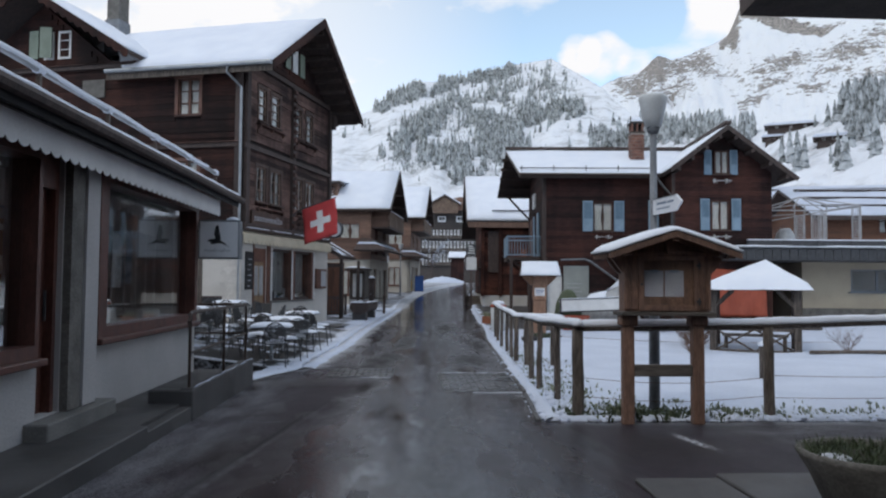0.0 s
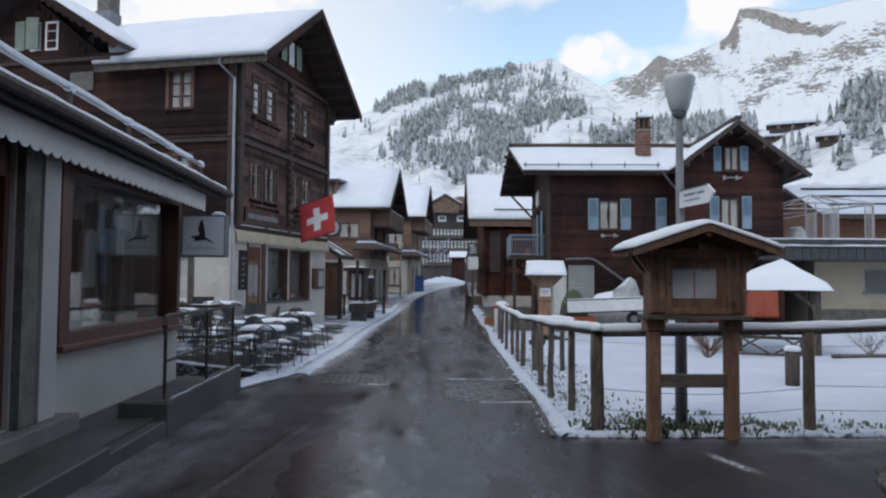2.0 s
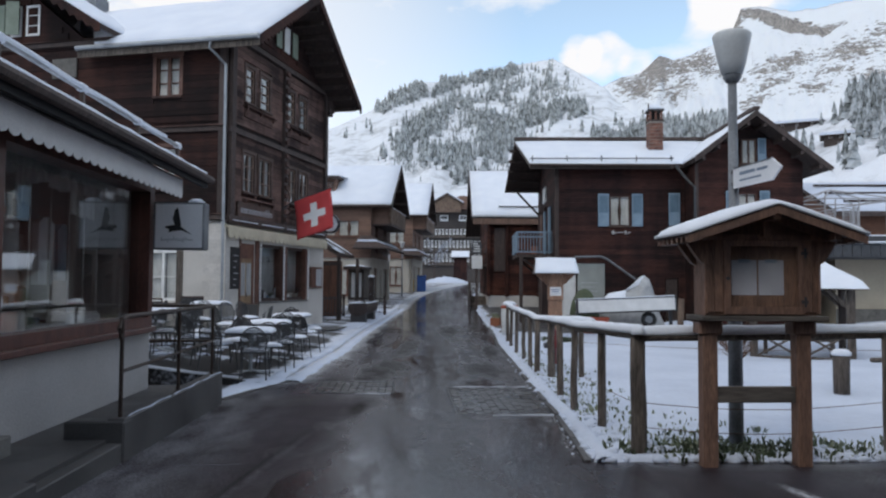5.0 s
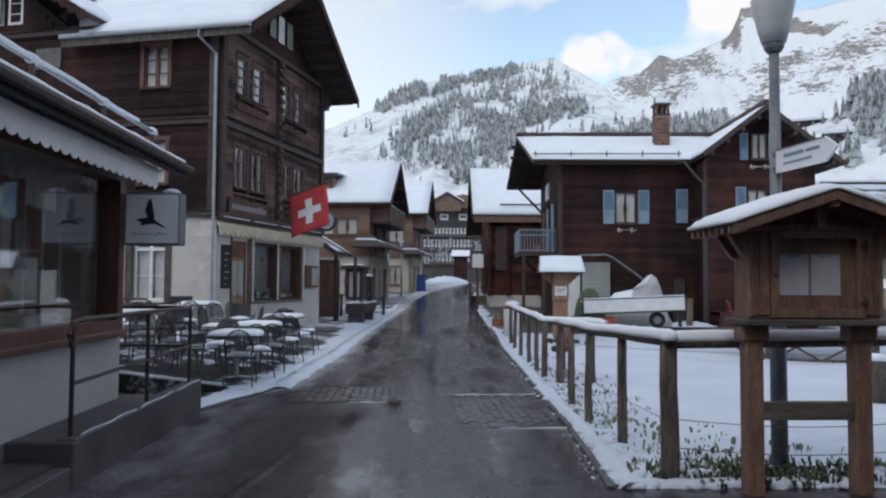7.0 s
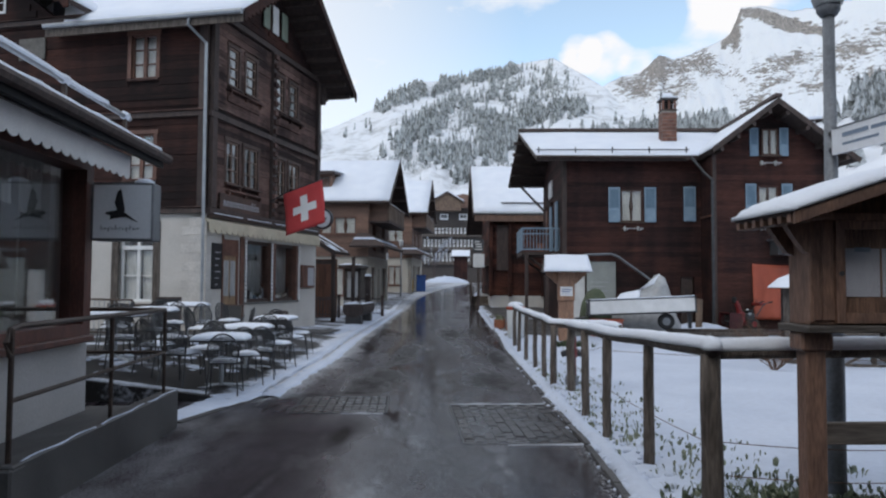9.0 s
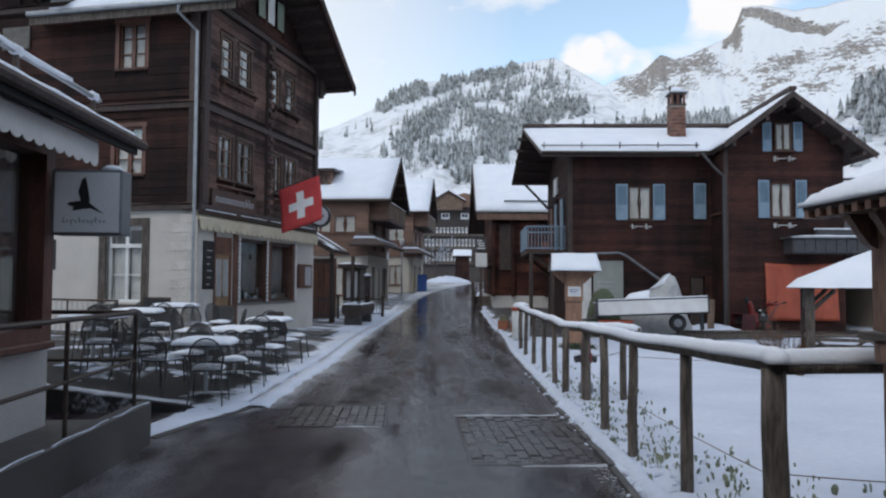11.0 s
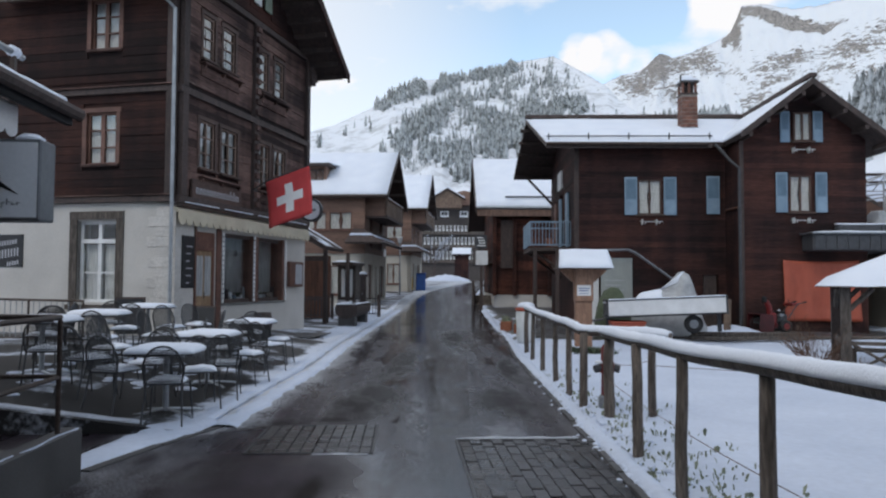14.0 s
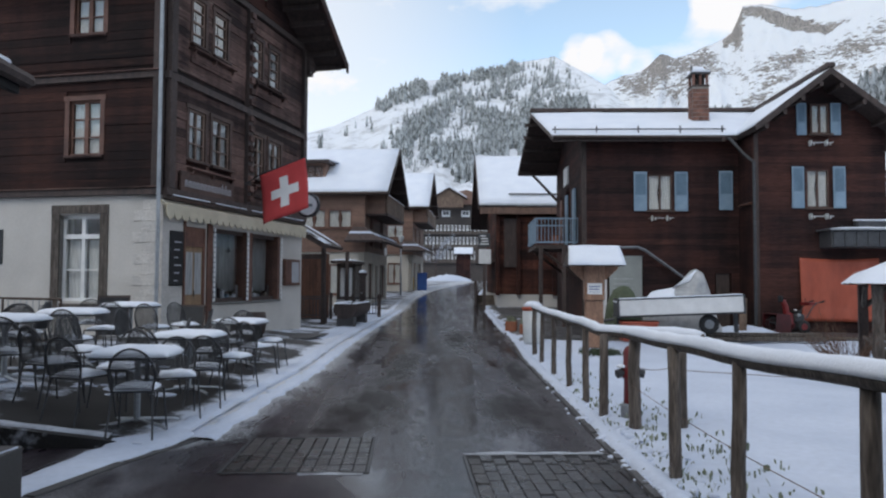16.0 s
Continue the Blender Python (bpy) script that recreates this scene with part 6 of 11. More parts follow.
    for i in range(9):
        y = 12.9 - i * 1.55
        part("guard_bracket", boxes((0.14, 0.18, y - 0.02, y + 0.02, zr(0.16) - 0.02, zr(0.16) + 0.26)), STEEL_BROWN, gd)
        part("guard_collar", tube([(0.16, y - 0.05, zr(0.16) + 0.25), (0.16, y + 0.05, zr(0.16) + 0.25)], 0.048, 8), SNOW, gd, "", True)
    # awning with scalloped valance
    c = bmesh.new()
    for i in range(40):
        ya, yb = Y0 + 1 + (12.75 - Y0 - 1) * i / 40, Y0 + 1 + (12.75 - Y0 - 1) * (i + 1) / 40
        sag = 0.012 * math.sin(i * 1.3)
        v = [c.verts.new(p) for p in ((0.02, ya, 2.93), (0.27, ya, 2.85 + sag), (0.27, yb, 2.85 + 0.012 * math.sin((i + 1) * 1.3)), (0.02, yb, 2.93))]
        c.faces.new(v)
    awn = part("awning", c, AWNING, sh, "grey-white canvas awning, mostly wound in")
    so = awn.modifiers.new("thickness", "SOLIDIFY")
    so.thickness = 0.01
    va = bmesh.new()
    L = 12.75 - Y0 - 1
    ns = 78
    w = L / ns
    for i in range(ns):
        ya = Y0 + 1 + w * i
        prof = [(ya, 2.87), (ya + w, 2.87), (ya + w, 2.645), (ya + 0.82 * w, 2.61), (ya + 0.5 * w, 2.595), (ya + 0.18 * w, 2.61), (ya, 2.645)]
        tilt = 0.01
        add_prism(va, [(p[0] - Y0, p[1]) for p in prof], -0.28 - tilt, -0.272 - tilt, pose(0, Y0, 0, 0, 0, 90))
    part("valance", weld(va), AWNING, awn, "scalloped canvas valance")
    part("awning_bar", tube([(0.27, Y0 + 1, 2.86), (0.27, 12.75, 2.86)], 0.022, 6), STEEL_BROWN, awn)
    return sh


shop = build_shop()


# ---------- the house with blue shutters ----------
def shutter(parent, m, w, h):
    bm = boxes((0, w, -0.02, 0.02, 0, h), bev=0.006)
    s = part("shutter", bm, BLUE_PAINT, parent, "faded blue louvred shutter")
    s.matrix_basis = m
    n = 12
    lv = bmesh.new()
    for i in range(n):
        z = h * 0.42 + (h * 0.52) * i / n
        add_box(lv, 0.05, w - 0.05, -0.035, -0.018, z, z + h * 0.52 / n * 0.6)
    part("louvre", lv, BLUE_LOUVRE, s)
    part("louvre_backing", boxes((0.045, w - 0.045, -0.024, -0.02, h * 0.41, h * 0.95)), BLUE_LOUVRE, s)
    part("lower_panel", boxes((0.05, w - 0.05, -0.034, -0.018, 0.07, h * 0.36), bev=0.006), BLUE_PAINT, s)
    return s


def flower_rail(parent, m):
    part("flower_rail", boxes((-0.40, 0.40, -0.22, -0.2, 0.0, 0.022), (-0.30, -0.28, -0.22, 0, -0.08, 0.1), (0.20, 0.22, -0.22, 0, -0.08, 0.1), (-0.22, -0.2, -0.22, -0.2, -0.07, 0.0), (0.28, 0.30, -0.22, -0.2, -0.07, 0.0), m=m), LAMP_SHADE, parent, "white iron flower-box bracket")


def build_blue_house():
    hs = empty("chalet", pose(5.65, 32.4, 0, 0, 0, -5))
    tagged(hs, "dark brown timber house with blue shutters and a snowy L-shaped roof", "house")
    G = at(5.72, -1.45, 0)      # gable front
    GW = 4.1
    GX, GZ, GS = 7.74, 8.05, 0.78
    ZE, WD, RY, RZ = 6.53, 7.4, 3.7, 8.05
    X0 = 0.45                   # near end of the wing
    K = at(X0, 0, 0)
    wing = [(2.67, 3.5, 3.84, 5.08)]
    gab = [(1.72, 2.28, 6.14, 7.1), (1.62, 2.33, 3.8, 5.02)]
    lowd = [(0.62, 1.35, -0.3, 1.9), (4.9, 5.45, -0.3, 1.75)]
    E_ = pose(X0, WD, 0, 0, 0, -90)
    wl2 = wall_part("wing_wall", hs, PLANK_RED, 5.72 - X0, -0.5, ZE, 0.25, [(a - X0, b - X0, z0, z1) for a, b, z0, z1 in wing + lowd], K, "dark red-brown weathered plank wall")
    wl3 = wall_part("gable_wall", hs, PLANK_RED, GW, -0.5, 5.9, 0.25, [gab[1]], G, "dark red-brown weathered plank gable")
    wl4 = wall_part("end_wall", hs, PLANK_RED, WD - 0.26, -0.5, ZE, 0.25, [(1.4, 2.2, 2.7, 4.9), (3.2, 4.2, 4.0, 5.0)], E_, "dark plank end wall")
    part("return_wall", boxes((5.72, 5.97, -1.198, 0.25, -0.5, 6.2)), PLANK_RED, hs)
    part("far_wall", boxes((5.72 + GW - 0.25, 5.72 + GW, -1.198, WD, -0.5, 6.0)), PLANK_RED, hs)
    part("back_wall", boxes((X0 + 0.252, 9.6, WD - 0.25, WD, -0.5, ZE)), PLANK_RED, hs)
    tri = [(5.72, 5.9), (5.72 + GW, 5.9), (5.72 + GW, 6.3), (GX, GZ - 0.3), (5.72, 6.3)]
    part("gable_top", add_prism(bmesh.new(), [(x, z + 0.002) for x, z in tri], -1.45, -1.2), PLANK_RED, hs)
    part("end_gable", add_prism(bmesh.new(), [(0, ZE + 0.002), (WD, ZE + 0.002), (WD / 2, RZ - 0.2)], 0, 0.25, E_), PLANK_RED, hs)
    pad = lambda h, c=0.04: [(a - c, b + c, z0 - c, z1 + c) for a, b, z0, z1 in h]
    rng = random.Random(9)
    courses(wl2, at(0, 0, 0), lambda z: (X0, 5.72), -0.2, ZE, 0.19, pad(wing) + [(0.62, 1.35, -0.3, 1.9), (4.9, 5.45, -0.3, 1.75), (1.3, 2.5, -0.3, 2.3)], PLANK_RED, "plank", 0.02, 0.006, rng)
    courses(wl3, G, lambda z: (max(0, 2.02 - (GZ - 0.3 - z) / GS), min(GW, 2.02 + (GZ - 0.3 - z) / GS)), -0.2, 7.7, 0.19, pad(gab), PLANK_RED, "plank", 0.02, 0.006, rng)
    courses(wl4, E_, lambda z: (0, WD), 2.6, ZE, 0.19, pad([(1.4, 2.2, 2.7, 4.9), (3.2, 4.2, 4.0, 5.0)]), PLANK_RED, "plank", 0.02, 0.006, rng)
    piece("corner_board", wl2, at(X0 + 0.06, -0.02, 3) @ pose(0, 0, 0, 0, 90, 0), (6.6, 0.08, 0.16), DARK_WOOD)
    piece("corner_board", wl2, at(5.76, -1.47, 3) @ pose(0, 0, 0, 0, 90, 0), (6.4, 0.08, 0.12), DARK_WOOD)
    # windows and shutters
    a, b, z0, z1 = wing[0]
    window(hs, at((a + b) / 2, 0, z0), b - a, z1 - z0, (1, 0), INN_TRIM, frame_w=0.05, mull=0.03)
    shutter(hs, at(2.19, -0.07, 3.82), 0.44, 1.34)
    shutter(hs, at(3.56, -0.07, 3.82), 0.44, 1.34)
    shutter(hs, at(5.05, -0.07, 3.86), 0.45, 1.33)
    flower_rail(hs, at(3.08, 0, 3.56))
    window(hs, pose(5.72, -0.72, 4.0, 0, 0, -90), 0.75, 1.1, (1, 0), FRAME_WOOD)
    for (a, b, z0, z1), sw, sh2 in ((gab[0], 0.31, 1.03), (gab[1], 0.38, 1.33)):
        window(hs, G @ at((a + b) / 2, -0.17 if z0 > 6 else 0, z0), b - a, z1 - z0, (1, 0), INN_TRIM, frame_w=0.05, mull=0.03)
        gap = 0.1
        shutter(hs, G @ at(a - gap - sw, -0.07, z0 - 0.02), sw, sh2)
        shutter(hs, G @ at(b + gap, -0.07, z0 - 0.02), sw, sh2)
        flower_rail(hs, G @ at((a + b) / 2, 0, z0 - 0.3))
    # roofs
    zr = lambda y: RZ - abs(y - RY) * (RZ - ZE) / RY
    OE, OG = 0.55, 1.0
    ON, OF = 0.62, 1.25         # the verge splays from the near eaves to the far ones
    for ye in (-OE, WD + OE):
        ov = ON if ye < 0 else OF
        q = [(-ov, ye, zr(ye)), (8.0 if ye > 0 else 6.1, ye, zr(ye)), (GX, RY, RZ), (-OG, RY, RZ)]
        part("roof", slab_quad(q, 0.15), DARK_WOOD, hs, "timber roof with wide eaves")
        snow_sheet("snow_cover", hs, [(-ov, ye, zr(ye)), (5.5 if ye < 0 else 8, ye, zr(ye)), (GX, RY, RZ), (-OG, RY, RZ)], 0.09, 30, 12, 2, "thin fresh snow on the roof")
        for i in range(5):
            y = ye + (RY - ye) * (i + 0.5) / 5
            piece("purlin", hs, at((X0 - ov) / 2, y, zr(y) - 0.22), (X0 + ov - 0.1, 0.13, 0.14), DARK_WOOD)
    part("fascia", boxes((-ON, 5.1, -OE - 0.04, -OE, zr(-OE) - 0.2, zr(-OE) - 0.01)), DARK_WOOD, hs)
    part("gutter", tube([(-ON, -OE - 0.1, zr(-OE) - 0.05), (4.95, -OE - 0.1, zr(-OE) - 0.08)], 0.06, 8), STEEL_BROWN, hs)
    part("ridge_cap", boxes((-OG - 0.03, GX + 0.1, RY - 0.14, RY + 0.14, RZ + 0.02, RZ + 0.17), (GX - 0.13, GX + 0.13, -2.4, RY - 0.142, RZ + 0.02, RZ + 0.165), bev=0.02), DARK_WOOD, hs)
    gp = part("snow_guard", tube([(-0.6, 0.25 - OE, zr(0.25 - OE) + 0.17), (5.2, 0.25 - OE, zr(0.25 - OE) + 0.17)], 0.025, 6), STEEL_DARK, hs, "snow-guard rail above the eaves")
    for x in (-0.5, 0.9, 2.3, 3.7, 5.1):
        part("guard_bracket", boxes((x - 0.02, x + 0.02, 0.22 - OE, 0.28 - OE, zr(0.25 - OE) - 0.01, zr(0.25 - OE) + 0.28)), STEEL_DARK, gp)
    HW = 2.72
    for sx in (-1, 1):
        hw = HW if sx > 0 else 2.25
        ze = GZ - hw * GS
        q = [(GX + sx * hw, -2.35, ze), (GX, -2.35, GZ), (GX, 6.5, GZ), (GX + sx * hw, 6.5 if sx > 0 else 0.2, ze)]
        part("gable_roof", slab_quad(q, 0.16), DARK_WOOD, hs)
        snow_sheet("snow_cover", hs, q, 0.10, 12, 20, 4, "thin fresh snow on the gable roof")
        part("barge_board", add_prism(bmesh.new(), [(GX, GZ + 0.02), (GX, GZ - 0.2), (GX + sx * (hw + 0.05), ze - 0.2), (GX + sx * (hw + 0.05), ze + 0.02)], -2.39, -2.35), DARK_WOOD, hs)
        for i in range(4):
            x = GX + sx * hw * (i + 0.5) / 4
            piece("purlin", hs, at(x, -1.9, GZ - abs(x - GX) * GS - 0.27) @ pose(0, 0, 0, 0, 0, 90), (0.9, 0.12, 0.14), DARK_WOOD)
    part("gutter", tube([(GX + HW + 0.05, -2.4, GZ - HW * GS - 0.06), (GX + HW + 0.05, 5, GZ - HW * GS - 0.06)], 0.07, 8), STEEL_BROWN, hs)
    part("downpipe", tube([(5.2, -OE - 0.1, zr(-OE) - 0.1), (5.5, -1.2, 5.55), (5.66, -1.56, 5.25), (5.66, -1.56, 2.5), (5.66, -1.56, -0.1)], 0.055, 8), STEEL_DARK, hs, "brown downpipe at the corner")
    # chimney of bricks with a slab cap
    CX, CY = 4.66, 1.5
    ch = part("chimney", boxes((CX, CX + 0.58, CY, CY + 0.55, 6.6, 8.5)), MORTAR, hs, "red brick chimney with a snow-capped slab")
    for k in range(8):
        z = 7.33 + k * 0.146
        for i in range(3):
            bw = 0.185 if k % 2 == 0 else (0.09, 0.185, 0.28)[i]
            bx = (0.1, 0.295, 0.49)[i] if k % 2 == 0 else (0.05, 0.2, 0.44)[i]
            piece("brick", ch, at(CX + bx, CY, z), (bw, 0.03, 0.125), BRICK_RED)
            if i < 2:
                piece("brick", ch, at(CX, CY + 0.15 + i * 0.26, z) @ pose(0, 0, 0, 0, 0, 90), (0.24, 0.03, 0.125), BRICK_RED)
    for x in (CX + 0.05, CX + 0.29, CX + 0.53):
        for y in (CY + 0.05, CY + 0.5):
            part("cap_pillar", boxes((x - 0.04, x + 0.04, y - 0.05, y + 0.05, 8.5, 8.95)), BRICK_RED, ch)
    part("flue_core", boxes((CX + 0.12, CX + 0.46, CY + 0.14, CY + 0.42, 8.5, 8.9)), RUBBER, ch, "black core block inside the lantern")
    part("lantern_band", boxes((CX - 0.03, CX + 0.61, CY - 0.03, CY + 0.58, 8.5, 8.57), bev=0.01), DARK_WOOD, ch)
    part("cap_slab", boxes((CX - 0.06, CX + 0.64, CY - 0.08, CY + 0.63, 8.95, 9.02), bev=0.01), CONCRETE, ch)
    part("flashing", boxes((CX - 0.03, CX + 0.61, CY - 0.03, CY + 0.58, 6.6, 7.26)), LAMP_GREY, ch)
    snow_sheet("cap_snow", ch, [(CX - 0.04, CY - 0.06, 9.02), (CX + 0.62, CY - 0.06, 9.02), (CX + 0.62, CY + 0.61, 9.02), (CX - 0.04, CY + 0.61, 9.02)], 0.26, 6, 6, 2)
    part("cap_post", boxes((CX - 0.06, CX - 0.01, CY - 0.04, CY + 0.02, 9.0, 9.26)), STEEL_DARK, ch)
    # balcony on the gable end towards the street
    bl = part("balcony", boxes((-1.5, 0.0, 0.9, 4.2, 2.58, 2.72), m=K), DARK_WOOD, hs, "small balcony with a blue slatted railing")
    for z in (2.78, 3.62):
        part("rail", boxes((-1.52, -1.47, 0.9, 4.2, z, z + 0.05), (-1.47, 0.0, 0.9, 0.95, z, z + 0.05), (-1.47, 0, 4.15, 4.2, z, z + 0.05), m=K), BLUE_PAINT, bl)
    for i in range(24):
        y = 0.93 + 3.24 * i / 23
        part("baluster", boxes((-1.51, -1.48, y - 0.045, y + 0.045, 2.83, 3.62), m=K), BLUE_PAINT, bl)
    for i in range(12):
        x = -1.43 + 1.4 * i / 11
        part("baluster", boxes((x - 0.012, x + 0.012, 0.91, 0.94, 2.83, 3.62), m=K), BLUE_PAINT, bl)
    part("strut", tube([(X0, 1.2, 1.6), (X0 - 1.3, 1.2, 2.58)], 0.06, 6), DARK_WOOD, bl)
    part("strut", tube([(X0, 3.9, 1.6), (X0 - 1.3, 3.9, 2.58)], 0.06, 6), DARK_WOOD, bl)
    part("flower_pot", lathe([(0.12, 2.72), (0.17, 3.05), (0.16, 3.05)], 10, X0 - 0.75, 1.2), TERRACOTTA, bl)
    part("balcony_door", boxes((-0.05, 0.02, 5.3, 6.0, 2.72, 4.8), m=K), FRAME_WOOD, hs)
    for ya, yb in ((1.1, 1.75), (3.2, 3.7)):
        part("door_shutter", boxes((-0.12, -0.06, ya, yb, 2.75, 4.75), m=K), BLUE_PAINT, hs, "blue balcony-door shutter")
    part("attic_window", boxes((-0.08, 0.0, 3.3, 4.5, 5.2, 5.9), m=K), WHITE_PAINT, hs)
    part("eaves_strut", tube([(X0 - 0.02, 6.9, 4.9), (-0.8, 6.9, 6.2)], 0.06, 6), DARK_WOOD, hs)
    # ground floor: rendered strip, board with faded lettering, handrail down to the cellar
    part("cellar_panel", boxes((1.35, 2.45, -0.07, -0.03, 0.2, 2.3), bev=0.01), FADED_PANEL, hs, "pale panel with faint lettering")
    for k in range(4):
        part("faint_line", boxes((1.5, 2.15 - 0.1 * (k % 2), -0.075, -0.07, 1.5 - k * 0.17, 1.53 - k * 0.17)), GREY_TARP, hs)
    part("handrail", tube([(1.2, -0.3, 2.55), (2.25, -0.3, 2.58), (2.5, -0.3, 2.48), (4.0, -0.3, 1.4)], 0.05, 6), LAMP_GREY, hs)
    part("cellar_door", boxes((4.95, 5.4, 0.05, 0.1, -0.3, 1.72)), DARK_WOOD, hs)
    part("shop_door", boxes((0.55, 1.3, 0.1, 0.15, -0.3, 1.85)), WHITE_PAINT, hs)
    for x in (-0.9, -0.1, 0.55):
        piece("porch_post", hs, at(x, 0.6 if x < 0 else -0.1, 1.2) @ pose(0, 0, 0, 0, 90, 0), (2.9, 0.13, 0.13), DARK_WOOD)
    return hs


blue_house = build_blue_house()


# ---------- terrace, kerbs and snow along the street ----------
def patchy_ground():
    """Dark wet paving under thinning snow."""
    m = bpy.data.materials.new("snow_patched_paving")
    m.use_nodes = True
    n, l = m.node_tree.nodes, m.node_tree.links
    b = n["Principled BSDF"]
    geo = n.new("ShaderNodeNewGeometry")
    t = n.new("ShaderNodeTexNoise")
    t.inputs["Scale"].default_value = 0.8
    t.inputs["Detail"].default_value = 9
    t.inputs["Roughness"].default_value = 0.62
    l.new(geo.outputs["Position"], t.inputs["Vector"])
    sep = n.new("ShaderNodeSeparateXYZ")
    l.new(geo.outputs["Position"], sep.inputs["Vector"])
    far = n.new("ShaderNodeMapRange")
    far.inputs["From Min"].default_value, far.inputs["From Max"].default_value = 17.0, 30.0
    far.inputs["To Min"].default_value, far.inputs["To Max"].default_value = -0.02, 0.09
    l.new(sep.outputs["Y"], far.inputs["Value"])
    ad0 = n.new("ShaderNodeMath")
    l.new(t.outputs["Fac"], ad0.inputs[0])
    l.new(far.outputs["Result"], ad0.inputs[1])
    at_kerb = n.new("ShaderNodeAttribute")
    at_kerb.attribute_name = "from_kerb"
    kb = n.new("ShaderNodeMapRange")
    kb.inputs["From Min"].default_value, kb.inputs["From Max"].default_value = -0.55, -0.22
    kb.inputs["To Min"].default_value, kb.inputs["To Max"].default_value = 0.0, 0.24
    l.new(at_kerb.outputs["Fac"], kb.inputs["Value"])
    crumb = n.new("ShaderNodeTexNoise")
    crumb.inputs["Scale"].default_value = 14
    crumb.inputs["Detail"].default_value = 8
    l.new(geo.outputs["Position"], crumb.inputs["Vector"])
    cr2 = n.new("ShaderNodeMath")
    cr2.operation = "MULTIPLY_ADD"
    cr2.inputs[1].default_value = 0.22
    l.new(crumb.outputs["Fac"], cr2.inputs[0])
    l.new(kb.outputs["Result"], cr2.inputs[2])
    ad1 = n.new("ShaderNodeMath")
    ad1.operation = "ADD"
    l.new(ad0.outputs["Value"], ad1.inputs[0])
    l.new(cr2.outputs["Value"], ad1.inputs[1])
    ad = n.new("ShaderNodeMath")
    ad.operation = "SUBTRACT"
    ad.inputs[1].default_value = 0.145
    l.new(ad1.outputs["Value"], ad.inputs[0])
    r = n.new("ShaderNodeMapRange")
    r.inputs["From Min"].default_value, r.inputs["From Max"].default_value = 0.50, 0.63
    l.new(ad.outputs["Value"], r.inputs["Value"])
    f = n.new("ShaderNodeTexNoise")
    f.inputs["Scale"].default_value = 40
    f.inputs["Detail"].default_value = 5
    l.new(geo.outputs["Position"], f.inputs["Vector"])
    rp = n.new("ShaderNodeValToRGB")
    rp.color_ramp.elements[0].color, rp.color_ramp.elements[1].color = (0.013, 0.0125, 0.0125, 1), (0.042, 0.040, 0.039, 1)
    l.new(f.outputs["Fac"], rp.inputs["Fac"])
    mx = n.new("ShaderNodeMix")
    mx.data_type = "RGBA"
    mx.inputs["B"].default_value = (0.62, 0.66, 0.74, 1)
    l.new(r.outputs["Result"], mx.inputs["Factor"])
    l.new(rp.outputs["Color"], mx.inputs["A"])
    l.new(mx.outputs["Result"], b.inputs["Base Color"])
    rr = n.new("ShaderNodeMapRange")
    rr.inputs["To Min"].default_value, rr.inputs["To Max"].default_value = 0.5, 0.9
    b.inputs["Specular IOR Level"].default_value = 0.3
    l.new(r.outputs["Result"], rr.inputs["Value"])
    l.new(rr.outputs["Result"], b.inputs["Roughness"])
    bp = n.new("ShaderNodeBump")
    bp.inputs["Strength"].default_value = 0.5
    bp.inputs["Distance"].default_value = 0.02
    l.new(t.outputs["Fac"], bp.inputs["Height"])
    l.new(bp.outputs["Normal"], b.inputs["Normal"])
    return m


PATCHY = patchy_ground()


def terrace_z(x, y):
    lift = 0.13 * max(0.0, kerb_left(y) - 0.22 - x)
    fall = 1 if y < 26 else max(0.0, 1 - (y - 26) / 9)
    return road_z(y) + 0.03 + min(0.36, lift) * fall


def build_terrace():
    verts, faces = [], []
    ys = steps((14.56, 48.16, 0.4), (48.16, 97.16, 1.0))
    n = 18
    for y in ys:
        a, b = -11.5, kerb_left(y)
        for i in range(n + 1):
            x = a + (b - a) * (i / n)
            verts.append((x, y, terrace_z(x, y)))
    for j in range(len(ys) - 1):
        for i in range(n):
            k = j * (n + 1) + i
            faces.append((k, k + 1, k + n + 2, k + n + 1))
    k0 = len(verts)
    for i in range(n + 1):
        x, y, z = verts[i]
        verts.append((x, y, z - 0.5))
    for i in range(n):
        faces.append((k0 + i, k0 + i + 1, i + 1, i))
    me = bpy.data.meshes.new("terrace")
    me.from_pydata(verts, [], faces)
    me.materials.append(PATCHY)
    marks_k = me.attributes.new("from_kerb", "FLOAT", "POINT")
    marks_k.data.foreach_set("value", [x - kerb_left(y) for x, y, z in verts])
    return tagged(new("terrace", me), "dark wet café terrace paving with patches of snow", "pavement", kind="structure")


terrace = build_terrace()


